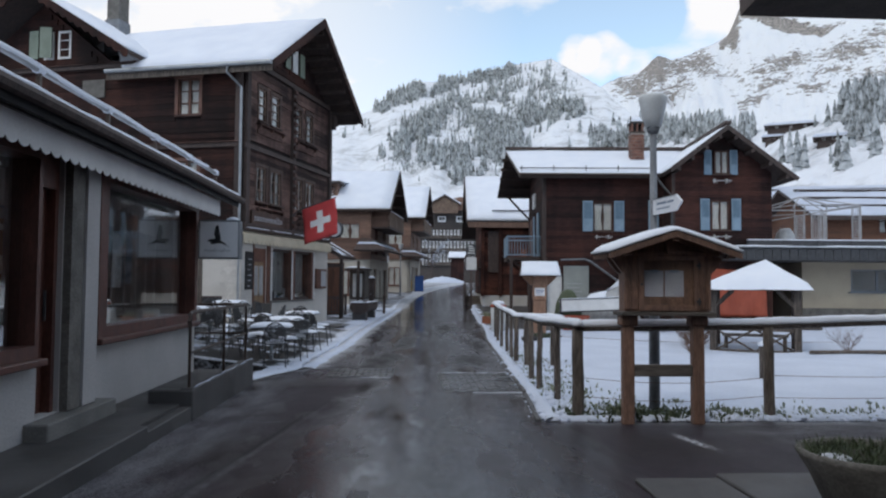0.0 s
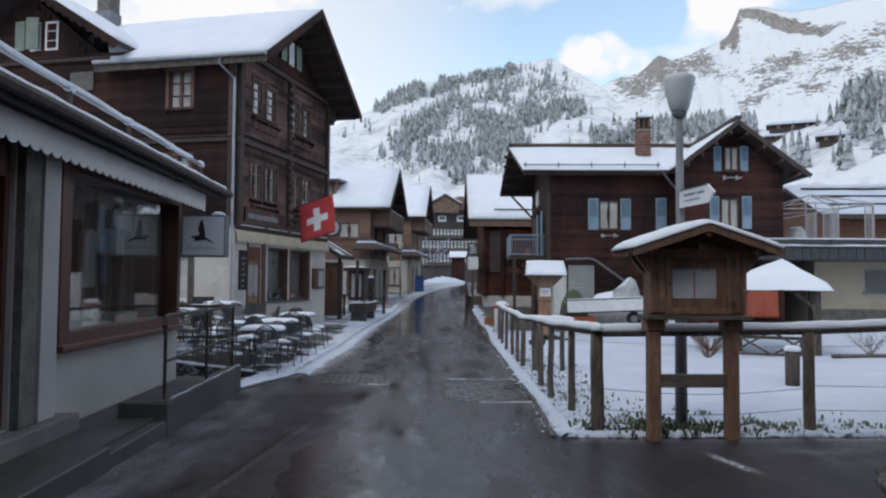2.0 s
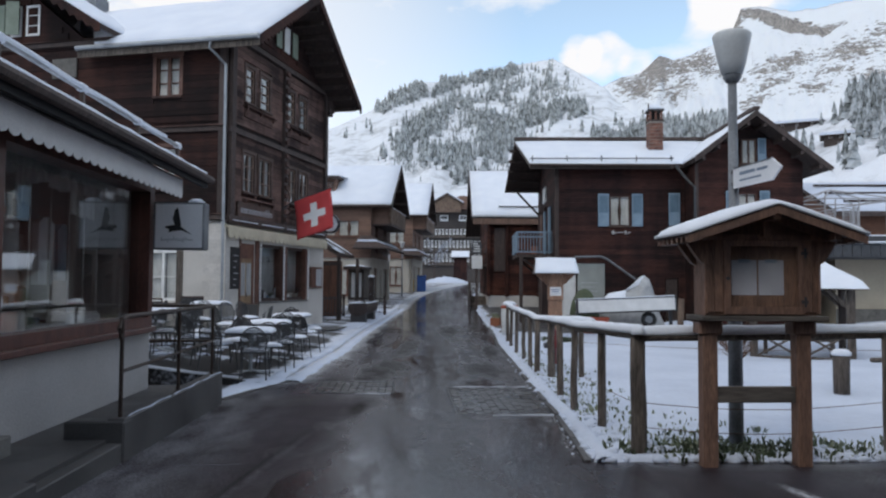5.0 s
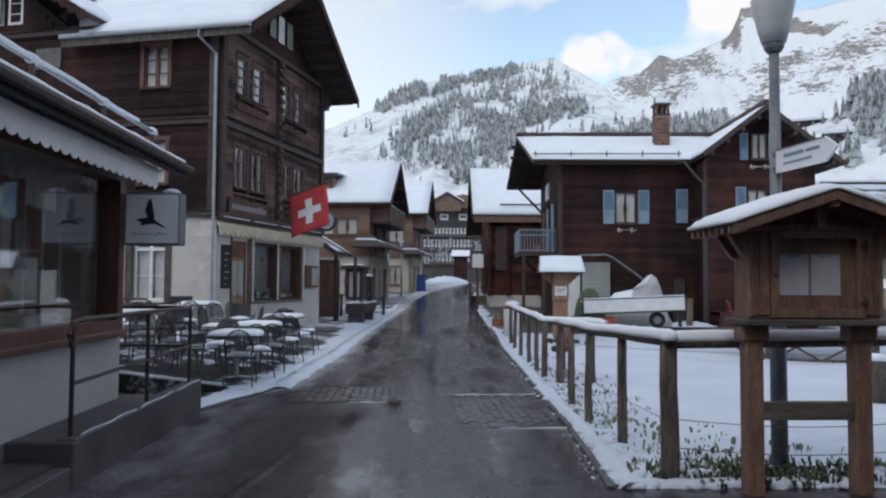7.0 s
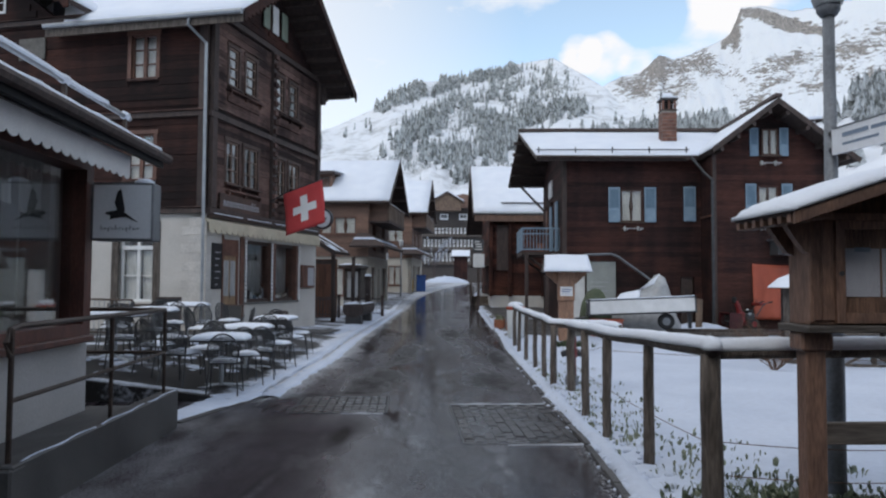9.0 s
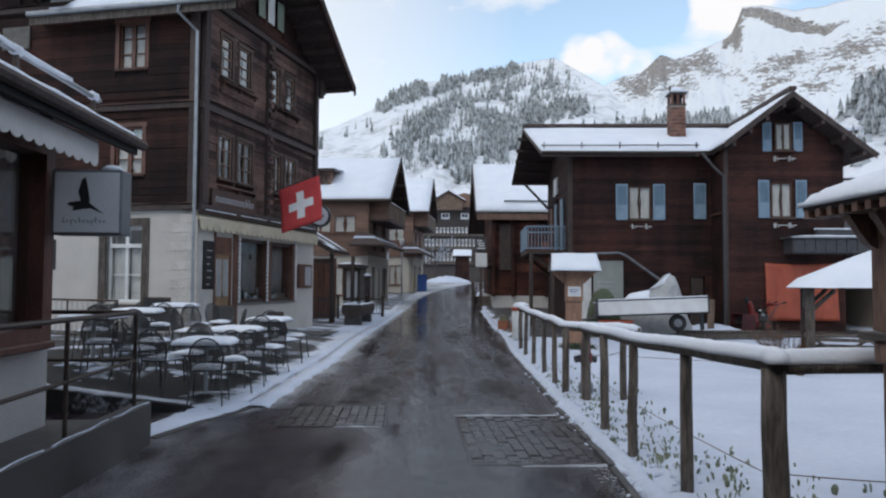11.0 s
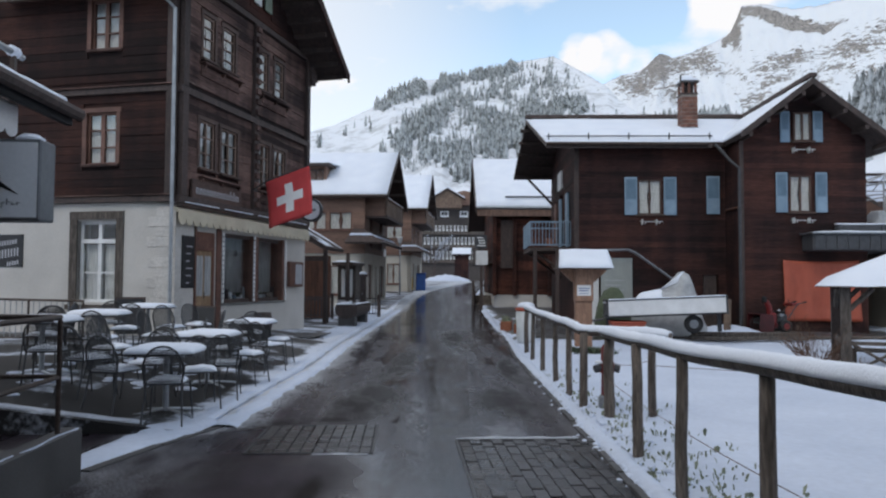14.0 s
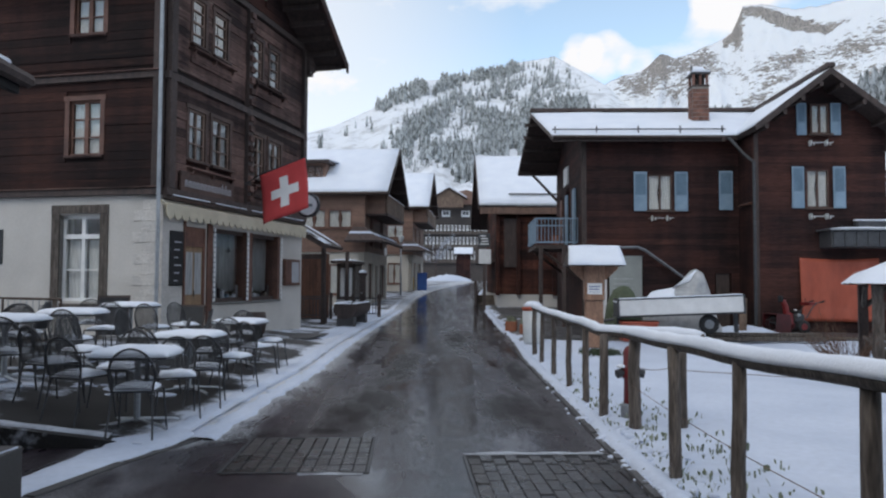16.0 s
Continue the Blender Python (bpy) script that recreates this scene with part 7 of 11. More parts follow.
def snow_ribbon(name, line, seed=1, thick=0.035, label="thin strip of slushy snow", torn=1.0):
    """A band of snow along (x, y, width) marks, with a ragged edge, lying on whatever z function is right."""
    bm = bmesh.new()
    pts = []
    for (x0, y0, w0), (x1, y1, w1) in zip(line, line[1:]):
        L = math.hypot(x1 - x0, y1 - y0)
        k = max(2, int(L / 0.12))
        for i in range(k):
            u = i / k
            pts.append((x0 + (x1 - x0) * u, y0 + (y1 - y0) * u, w0 + (w1 - w0) * u))
    pts.append(line[-1])
    rows = []
    for i, (x, y, w) in enumerate(pts):
        a, b = pts[max(0, i - 1)], pts[min(len(pts) - 1, i + 1)]
        d = Vector((b[0] - a[0], b[1] - a[1], 0)).normalized()
        nn = Vector((-d.y, d.x, 0))
        row = []
        for j, v in enumerate((-0.5, -0.42, -0.2, 0.0, 0.2, 0.42, 0.5)):
            rag = (noise.noise(Vector((x * 2.5, y * 2.5, seed + (0 if v < 0 else 5)))) * 0.10 + noise.noise(Vector((x * 9, y * 9, seed + (0 if v < 0 else 5)))) * 0.06) * w * abs(v) * 2 * torn
            p = Vector((x, y, 0)) + nn * (v * w + (rag if v > 0 else -rag))
            base = max(road_z(p.y), terrace_z(p.x, p.y) if p.x < kerb_left(p.y) and p.y > 14.56 else -9)
            hgt = (-0.03, 0.012, thick, thick, thick, 0.012, -0.03)[j]
            row.append(bm.verts.new((p.x, p.y, base + hgt + 0.012 * noise.noise(Vector((p.x * 6, p.y * 6, seed))))))
        rows.append(row)
    for r0, r1 in zip(rows, rows[1:]):
        for j in range(6):
            bm.faces.new([r0[j], r0[j + 1], r1[j + 1], r1[j]])
    # thicker ribbons take the snow colour with shade mixed in
    return tagged(finish(name, bm, SLUSH if "slush" in label or thick < 0.03 else SNOW_SHADED, None, label, True), label, "snow", kind="stuff")


SLOT = ((-2.11, 14.9), (-2.06, 15.7), (-1.91, 17.9), (-1.72, 20.5), (-1.58, 26.1), (-1.24, 33.3), (-0.8, 38.8), (-0.4, 44.0))    # drain slot along the left kerb
snow_ribbon("kerb_snow", [(x - 0.16, y, 0.26) for x, y in SLOT], 2, 0.03, "strip of fresh snow on the pavement edge", 2.6)
snow_ribbon("kerb_snow", [(x + 0.20, y, 0.30) for x, y in SLOT], 3, 0.03, "strip of fresh snow beside the drain slot", 3.0)
snow_ribbon("kerb_snow", [(-2.80, 12.85, 0.18), (-2.76, 13.3, 0.42), (-2.63, 13.8, 0.56), (-2.50, 14.3, 0.66), (-2.30, 14.75, 0.6), (-2.16, 15.2, 0.34)], 4, 0.03, "patch of fresh snow at the ramp end", 0.7)
snow_ribbon("kerb_snow", [(-2.2, 27, 0.3), (-2.1, 29, 0.7), (-1.9, 32, 0.8), (-1.6, 36, 0.8), (-1.3, 44, 0.9)], 6, 0.035, "thin fresh snow beside the kerb")
snow_ribbon("kerb_snow", [(-2.7, 14.74, 0.14), (-3.8, 14.72, 0.18), (-5.0, 14.70, 0.16)], 8, 0.025)
snow_ribbon("kerb_snow", [(-0.3, 44, 0.5), (0.1, 52, 0.6), (0.45, 57, 0.7), (1.5, 66, 1.0), (2.7, 73, 1.3), (3.9, 79, 1.5), (6.9, 91, 1.8)], 9)
snow_ribbon("verge_snow", [(1.83, 9.0, 0.24), (2.08, 11.8, 0.2), (2.20, 14.5, 0.22), (2.38, 17.3, 0.22), (2.67, 22.8, 0.26), (3.14, 28, 0.25), (4.1, 44, 0.3)], 14, 0.05, "ragged snow edge along the verge", 3.2)
snow_ribbon("verge_snow", [(1.80, 9.12, 0.2), (2.2, 9.06, 0.16), (2.6, 9.13, 0.12), (3.0, 9.08, 0.2), (3.5, 9.16, 0.14), (4.0, 9.09, 0.2), (4.6, 9.19, 0.16), (5.2, 9.1, 0.22), (5.9, 9.2, 0.18), (6.5, 9.14, 0.26), (8.5, 9.24, 0.2), (12, 9.2, 0.26)], 15, 0.05, "ragged snow edge along the verge", 4.2)


def snow_lumps(name, spots, seed, label, small=0.02, big=0.075):
    """Loose lumps of snow, squashed and uneven."""
    rng = random.Random(seed)
    bm = bmesh.new()
    for x, y in spots:
        r = rng.uniform(small, big)
        m = at(x, y, max(ground_z(x, y), road_z(y)) + r * 0.15) @ pose(0, 0, 0, rng.uniform(-20, 20), rng.uniform(-20, 20), rng.uniform(0, 360)) @ Matrix.Diagonal((r * rng.uniform(0.8, 1.6), r, r * rng.uniform(0.5, 0.8), 1))
        vs = bmesh.ops.create_icosphere(bm, subdivisions=2, radius=1.0, matrix=m)["verts"]
        for v in vs:
            v.co += Vector((1, 1, 0.6)) * 0.35 * r * noise.noise(v.co * 18)
    return tagged(finish(name, bm, SNOW_SHADED, None, label, True), label, "snow", kind="stuff")


rngl = random.Random(33)
snow_lumps("snow_lumps", [(rngl.uniform(1.85, 9.0), 8.98 + abs(rngl.gauss(0, 0.22))) for _ in range(330)], 5, "loose lumps of snow along the verge edge")
snow_lumps("snow_lumps", [(kerb_right(y) + 0.02 + abs(rngl.gauss(0, 0.22)), y) for y in (rngl.uniform(9.2, 17) for _ in range(300))], 6, "loose lumps of snow behind the kerb", 0.015, 0.05)


snow_lumps("snow_lumps", [(kerb_right(y) + rngl.gauss(0.03, 0.06), y) for y in (rngl.uniform(9.1, 20) for _ in range(260))], 7, "crumbs of snow lying on the kerb stones", 0.012, 0.045)


def lay_kerb():
    """Small kerb stones along the right verge."""
    kerb = tagged(empty("kerb"), "low worn kerb stones edging the verge", "kerb", kind="structure")
    y = 9.0
    rng = random.Random(4)
    while y < 30:
        L = rng.uniform(0.3, 0.45)
        x0, x1 = kerb_right(y), kerb_right(y + L)
        a = math.degrees(math.atan2(L, x1 - x0))
        piece("kerb_stone", kerb, pose((x0 + x1) / 2 - 0.03, y + L / 2, road_z(y) - 0.03 + rng.uniform(-0.012, 0.01), 0, 0, a), (L - 0.012, 0.065, 0.12), STONE_KERB)
        y += L
    return kerb


lay_kerb()


def lay_pavers():
    """Two insets of granite setts in the asphalt: one half slats, half small setts, the other in running bond."""
    rng = random.Random(6)
    z = road_z(13.5)

    def inset(x0, x1, y0, y1):
        bed = tagged(empty("sett_inset"), "inset of worn wet granite setts in the asphalt", "paving", kind="structure")
        finish("joint_bed", boxes((x0 - 0.005, x1 + 0.005, y0 - 0.005, y1 + 0.005, z - 0.1, z + 0.002)), JOINT, bed)
        for fx0, fx1, fy0, fy1 in ((x0 - 0.03, x0 - 0.006, y0 - 0.03, y1 + 0.03), (x1 + 0.006, x1 + 0.03, y0 - 0.03, y1 + 0.03), (x0 - 0.005, x1 + 0.005, y0 - 0.03, y0 - 0.006), (x0 - 0.005, x1 + 0.005, y1 + 0.006, y1 + 0.03)):
            finish("edge_bar", boxes((fx0, fx1, fy0, fy1, z - 0.05, z + 0.009)), STEEL_DARK, bed, "dark steel edge bar")
        return bed

    def sett(bed, x, y, dx, dy, mat):
        piece("sett", bed, at(x, y, z - 0.026 + rng.uniform(-0.004, 0.004)) @ pose(0, 0, 0, rng.uniform(-1, 1), rng.uniform(-1.2, 1.2), rng.uniform(-0.6, 0.6)), (dx, dy, 0.07), mat)

    bed = inset(-1.38, -0.2, 13.62, 14.98)
    for i in range(5):
        for k in range(2):
            sett(bed, -1.38 + 0.125 * (i + 0.5), 13.62 + 0.68 * (k + 0.5), 0.102, 0.672, SETT_BROWN)
    for i in range(5):
        for k in range(6):
            sett(bed, -0.755 + 0.111 * (i + 0.5), 13.62 + 0.2267 * (k + 0.5), 0.096, 0.212, PAVER)
    bed = inset(0.68, 2.02, 11.76, 14.16)
    for i in range(12):
        for k in range(8):
            y = 11.76 + 0.3 * (k + 0.5) + (0.05 if i % 2 else -0.05)
            sett(bed, 0.68 + 0.1117 * (i + 0.5), y, 0.099, 0.288 if 0 < k < 7 else 0.2, SETT_BROWN if i == 0 else PAVER)
    snow_ribbon("road_slush", [(0.66, 14.24, 0.03), (1.2, 14.26, 0.045), (1.95, 14.24, 0.08)], 21, 0.012, "line of slush along the setts", 4.0)
    snow_ribbon("road_slush", [(1.1, 11.66, 0.012), (1.5, 11.68, 0.02), (1.9, 11.67, 0.05)], 22, 0.008, "line of slush along the setts", 4.0)
    snow_ribbon("road_slush", [(-0.75, 13.54, 0.012), (-0.5, 13.56, 0.025), (-0.22, 13.55, 0.012)], 23, 0.008, "line of slush along the setts", 4.0)


lay_pavers()


# ---------- ramp, steps and rail before the shop ----------
def build_ramp():
    r = tagged(empty("shop_ramp", at(-2.6, 9.0, 0)), "grey concrete walkway and low wall before the shop", "ramp")
    finish("walkway", boxes((-1.05, -0.07, -9.0, 3.7, -0.5, 0.03)), CONCRETE, r)
    finish("low_wall", boxes((-0.08, 0.08, 0.15, 3.72, -0.5, 0.21), bev=0.012), CONCRETE, r, "damp concrete side wall")
    for ya, yb in ((0.3, 1.5), (1.62, 2.7), (2.78, 3.66)):
        finish("edge_snow", tube([(0.055 + 0.012 * math.sin(9 * v), v, 0.208) for v in [ya + (yb - ya) * k / 16 for k in range(17)]], 0.009, 6), SNOW_SHADED, r, "thin line of snow along the wall edge", True)
    finish("end_block", boxes((-0.45, 0.085, 0.12, 0.32, -0.5, 0.19), bev=0.015), CONCRETE, r)
    finish("edge_kerb", boxes((-0.08, 0.09, -9, -1.45, -0.5, 0.07), bev=0.012), CONCRETE, r, "low kerb beside the walkway")
    finish("ramp_edge", boxes((-0.06, 0.07, -1.45, 0.12, -0.5, 0.0), bev=0.01), CONCRETE, r)
    tagged(finish("door_step", boxes((-4.0, -3.2, 6.95, 8.55, -0.3, 0.19), bev=0.012), STEP_STONE), "pale concrete step at the shop door", "step")
    return r


build_ramp()
stub = tagged(empty("drain_edge"), "low dark edging of the drain beside the ramp end", "kerb", kind="structure")
for (ax, ay), (bx, by) in (((-2.66, 12.98), (-2.37, 13.98)), ((-2.36, 14.0), (-2.0, 14.98))):
    ln = math.hypot(bx - ax, by - ay)
    piece("kerb_stone", stub, pose((ax + bx) / 2 + 0.06, (ay + by) / 2, road_z(14) - 0.045, 0, 0, math.degrees(math.atan2(by - ay, bx - ax))), (ln, 0.10, 0.12), CONCRETE)


def build_ramp_rail():
    r = tagged(empty("ramp_railing", at(-2.6, 9.25, 0.2)), "brown painted steel handrail on the ramp wall", "railing")
    for y in (0, 1.72, 3.2):
        finish("post", tube([(0, y, -0.02), (0, y, 0.9)], 0.02, 8), STEEL_BROWN, r)
    top = [(0, -0.02, 0.72), (0, -0.07, 0.82), (0, -0.02, 0.90), (0, 0.1, 0.92), (0, 3.2, 0.92), (-0.06, 3.24, 0.92), (-0.95, 3.24, 0.92)]
    finish("top_rail", tube(top, 0.022, 8), STEEL_BROWN, r)
    finish("middle_rail", tube([(0, 0, 0.42), (0, 3.2, 0.45), (-0.05, 3.24, 0.45), (-0.95, 3.24, 0.45)], 0.018, 8), STEEL_BROWN, r)
    return r


build_ramp_rail()


def build_bird_sign():
    s = tagged(empty("shop_sign", at(-3.345, 12.24, 1.868)), "hanging box sign with a black bird on pale grey", "sign")
    finish("case", boxes((0, 0.66, 0, 0.24, 0, 0.63), bev=0.012), SIGN_SIDE, s)
    finish("face", boxes((0.025, 0.635, -0.006, 0.0, 0.025, 0.605)), GREY_SIGN, s, "pale grey sign face")
    bm = bmesh.new()
    add_prism(bm, [(0.28, 0.32), (0.25, 0.41), (0.28, 0.53), (0.315, 0.56), (0.335, 0.47), (0.36, 0.33), (0.335, 0.27)], -0.011, -0.007)
    add_prism(bm, [(0.165, 0.31), (0.28, 0.33), (0.35, 0.31), (0.50, 0.20), (0.37, 0.255), (0.30, 0.25), (0.20, 0.23), (0.21, 0.27), (0.15, 0.29)], -0.012, -0.007)
    finish("emblem", bm, BLACK_INK, s, "plain dark emblem")
    for k in range(11):
        finish("script_stroke", boxes((0.11 + k * 0.038, 0.116 + k * 0.038, -0.011, -0.007, 0.118 - 0.02 * (k % 5 == 2), 0.142 + 0.028 * (k % 4 == 0)), (0.116 + k * 0.038, 0.136 + k * 0.038, -0.011, -0.007, 0.122 + 0.01 * (k % 3), 0.127 + 0.01 * (k % 3))), SIGN_SIDE, s)
    finish("arm", tube([(-0.18, 0.12, 0.45), (0.0, 0.12, 0.45)], 0.02, 6), STEEL_DARK, s)
    finish("top_snow", lathe([(0.10, 0.63), (0.11, 0.65), (0.06, 0.685), (0.02, 0.69)], 10, 0.52, 0.12), SNOW, s, "", True)
    return s


build_bird_sign()


# ---------- café furniture ----------
def cushion(name, parent, a, b, z, h, seed, label, k=1.7):
    """A soft pad of snow with rounded, uneven edges on a flat top."""
    bm = bmesh.new()
    n = 14
    top, low = [], []
    for j in range(n + 1):
        r0, r1 = [], []
        for i in range(n + 1):
            u, v = math.sin(math.pi * (i / n - 0.5)), math.sin(math.pi * (j / n - 0.5))
            e = max(0.0, (1 - abs(u) ** (2 * k)) * (1 - abs(v) ** (2 * k))) ** 0.45
            f = 1 + 0.05 * noise.noise(Vector((u * 2 + seed, v * 2, 0)))
            x, y = a * u * f * math.sqrt(1 - 0.12 * v * v), b * v * f * math.sqrt(1 - 0.12 * u * u)
            hh = h * (0.12 + e * (0.78 + 0.28 * noise.noise(Vector((u * 1.6, v * 1.6, seed)))))
            r0.append(bm.verts.new((x, y, z + hh)))
            r1.append(bm.verts.new((x * 0.98, y * 0.98, z)))
        top.append(r0)
        low.append(r1)
    for j in range(n):
        for i in range(n):
            bm.faces.new([top[j][i], top[j][i + 1], top[j + 1][i + 1], top[j + 1][i]])
    rim = lambda g: g[0][:-1] + [r[-1] for r in g[:-1]] + g[-1][:0:-1] + [r[0] for r in g[:0:-1]]
    tr, lr = rim(top), rim(low)
    for i in range(len(tr)):
        bm.faces.new([lr[i], lr[(i + 1) % len(lr)], tr[(i + 1) % len(tr)], tr[i]])
    bmesh.ops.delete(bm, geom=[v for v in bm.verts if not v.link_faces], context="VERTS")
    bmesh.ops.holes_fill(bm, edges=[e for e in bm.edges if len(e.link_faces) == 1])
    return finish(name, bm, SNOW, parent, label, True)


def build_chair():
    c = empty("cafe_chair")
    tagged(c, "black wire-mesh café chair with snow on its seat", "chair", "chairs on the café terrace")
    w, d, sh, bh = 0.205, 0.20, 0.45, 0.87
    finish("seat_ring", tube([(-w, -d, sh), (w, -d, sh), (w * 0.9, d, sh), (-w * 0.9, d, sh), (-w, -d, sh)], 0.011, 6), STEEL_DARK, c)
    bm = boxes((-w, w, -d, d, sh - 0.008, sh), bev=0)
    finish("seat", bm, STEEL_DARK, c, "perforated steel seat")
    for x, y, dx, dy in ((-w, -d, -0.03, -0.05), (w, -d, 0.03, -0.05), (-w * 0.9, d, -0.03, 0.1), (w * 0.9, d, 0.03, 0.1)):
        finish("leg", tube([(x, y, sh), (x + dx * 0.5, y + dy * 0.4, sh * 0.5), (x + dx, y + dy, 0)], 0.011, 6), STEEL_DARK, c)
    arch = []
    for i in range(13):
        a = math.pi * i / 12
        arch.append((-math.cos(a) * 0.215, d + 0.03 + 0.07 * math.sin(a), sh + 0.16 + (bh - sh - 0.16) * math.sin(a)))
    arch = [(-w * 0.9, d, sh)] + arch + [(w * 0.9, d, sh)]
    finish("backrest_frame", tube(arch, 0.012, 6), STEEL_DARK, c)
    bm = bmesh.new()
    for i in range(1, 26):
        x = -0.215 + 0.43 * i / 26
        zt = sh + 0.16 + (bh - sh - 0.16) * math.sqrt(max(0, 1 - (x / 0.215) ** 2))
        yt = d + 0.03 + 0.07 * math.sqrt(max(0, 1 - (x / 0.215) ** 2))
        add_tube(bm, [(x, d + 0.02, sh + 0.02), (x, yt, zt)], 0.0036, 3, caps=False)
    for k in range(1, 22):
        z = sh + 0.02 + (bh - sh - 0.05) * k / 22
        hw = 0.21 if z < sh + 0.16 else 0.215 * math.sqrt(max(0, 1 - ((z - sh - 0.16) / (bh - sh - 0.16)) ** 2))
        add_tube(bm, [(-hw, d + 0.03, z), (0, d + 0.02 + 0.08 * k / 22, z), (hw, d + 0.03, z)], 0.0036, 3, caps=False)
    finish("backrest_mesh", bm, STEEL_DARK, c, "wire-mesh backrest")
    cushion("seat_snow", c, w * 0.97, d * 0.97, sh + 0.002, 0.075, 3, "soft cushion of snow")
    return c


def build_table():
    t = empty("cafe_table")
    tagged(t, "rectangular café table covered with a thick layer of snow", "table", "tables on the café terrace")
    finish("tabletop", boxes((-0.38, 0.38, -0.36, 0.36, 0.70, 0.725), bev=0.008), STEEL_DARK, t)
    finish("column", tube([(0, 0, 0.03), (0, 0, 0.70)], 0.035, 8), ZINC, t)
    for s in (-1, 1):
        for v in (-1, 1):
            finish("foot", tube([(0, 0, 0.06), (s * 0.3, v * 0.22, 0.02), (s * 0.36, v * 0.27, 0.0)], 0.018, 6), ZINC, t)
    cushion("top_snow", t, 0.415, 0.395, 0.724, 0.095, 5, "thick soft layer of snow", 3.0)
    return t


rngt = random.Random(71)
heaps = [(rngt.uniform(-5.2, -2.6), rngt.uniform(15.2, 21.0)) for _ in range(60)]
bmh = bmesh.new()
for hx, hy in heaps:
    hr = rngt.uniform(0.03, 0.13)
    for v in bmesh.ops.create_icosphere(bmh, subdivisions=2, radius=1.0)["verts"]:
        wob = 1 + 0.35 * noise.noise(v.co * 1.8 + Vector((hx, hy, 0)))
        v.co = Vector((hx + v.co.x * hr * 1.4 * wob, hy + v.co.y * hr * wob, terrace_z(hx, hy) + v.co.z * hr * 0.3))
tagged(finish("snow_lumps", bmh, SNOW_SHADED, None, "", True), "small heaps of snow on the café terrace", "snow", kind="stuff")
chair, table = build_chair(), build_table()
TABLES = ((-2.68, 15.35, 4), (-2.78, 17.55, -6), (-2.75, 20.5, -8), (-4.85, 21.1, -10), (-4.72, 18.5, 4), (-4.75, 16.7, -3))
CHAIRS = ((-2.52, 14.9, 186), (-3.2, 15.2, 160), (-2.45, 15.95, 20), (-3.1, 16.0, -12),
          (-2.36, 16.75, 190), (-3.05, 16.95, 165), (-2.3, 18.1, 75), (-3.25, 18.1, -80), (-2.7, 18.35, 5),
          (-2.3, 19.6, 150), (-2.75, 19.75, 185), (-2.28, 20.7, 82), (-2.9, 21.3, 10), (-3.5, 20.3, -70),
          (-3.95, 18.9, 80), (-4.4, 17.75, 175), (-5.1, 17.85, 190), (-5.5, 18.7, -85), (-4.6, 19.25, 0),
          (-3.75, 15.75, 150), (-4.35, 16.0, 190), (-3.9, 16.9, 70), (-5.0, 17.3, 5), (-4.2, 20.4, 165), (-5.3, 20.5, 200), (-4.0, 21.5, 60))
first = True
for x, y, a in TABLES:
    m = pose(x, y, terrace_z(x, y), 0, 0, a)
    if first:
        table.matrix_basis = m
        first = False
    else:
        copy_thing(table, m)
first = True
for x, y, a in CHAIRS:
    m = pose(x, y, terrace_z(x, y), 0, 0, a)
    if first:
        chair.matrix_basis = m
        first = False
    else:
        copy_thing(chair, m)


def build_side_rail():
    r = tagged(empty("terrace_railing", pose(-6.0, 20.9, 0.1, 0, 0, 172)), "grey steel bar railing beside the inn wall", "railing")
    finish("top_rail", tube([(0, 0, 0.92), (4.5, 0, 0.98)], 0.025, 6), STEEL_BROWN, r)
    finish("bottom_rail", tube([(0, 0, 0.2), (4.5, 0, 0.22)], 0.016, 6), STEEL_BROWN, r)
    for i in range(5):
        finish("post", tube([(i * 1.1, 0, -0.1), (i * 1.1, 0, 0.94)], 0.02, 6), STEEL_BROWN, r)
    for i in range(38):
        finish("bar", tube([(0.06 + i * 0.117, 0, 0.2), (0.06 + i * 0.117, 0, 0.94)], 0.009, 5), ZINC, r)


build_side_rail()


def chalk_board(x, y, a, s):
    b = tagged(empty("chalkboard", pose(x, y, terrace_z(x, y), -10, 0, a)), "black chalkboard stand leaning by the inn wall", "sign")
    finish("slate", boxes((-0.3 * s, 0.3 * s, -0.01, 0.01, 0.1, 0.95 * s), bev=0.004), BLACK_INK, b)
    finish("frame", boxes((-0.34 * s, -0.3 * s, -0.02, 0.02, 0, 1.0 * s), (0.3 * s, 0.34 * s, -0.02, 0.02, 0, 1.0 * s), (-0.3 * s, 0.3 * s, -0.02, 0.02, 0.95 * s, 1.0 * s)), DARK_WOOD, b)


chalk_board(-5.75, 22.6, 15, 0.9)
chalk_board(-4.3, 22.9, -8, 0.75)


def barrel(x, y):
    ob = tagged(finish("planter_tub", lathe([(0.2, 0.0), (0.25, 0.2), (0.26, 0.35), (0.22, 0.55), (0.19, 0.55), (0.18, 0.48)], 16), DARK_WOOD, None, "", True), "dark wooden tub beside the inn front", "planter")
    ob.location = (x, y, terrace_z(x, y))


barrel(-3.55, 24.3)
barrel(-3.62, 26.2)
mt = tagged(finish("door_mat", boxes((-0.9, 0.9, -0.6, 0.6, 0, 0.02), bev=0.01), STONE_KERB), "dark slab before the inn", "slab")
mt.matrix_basis = pose(-2.75, 27.3, terrace_z(-2.75, 27.3), 0, 0, 80)


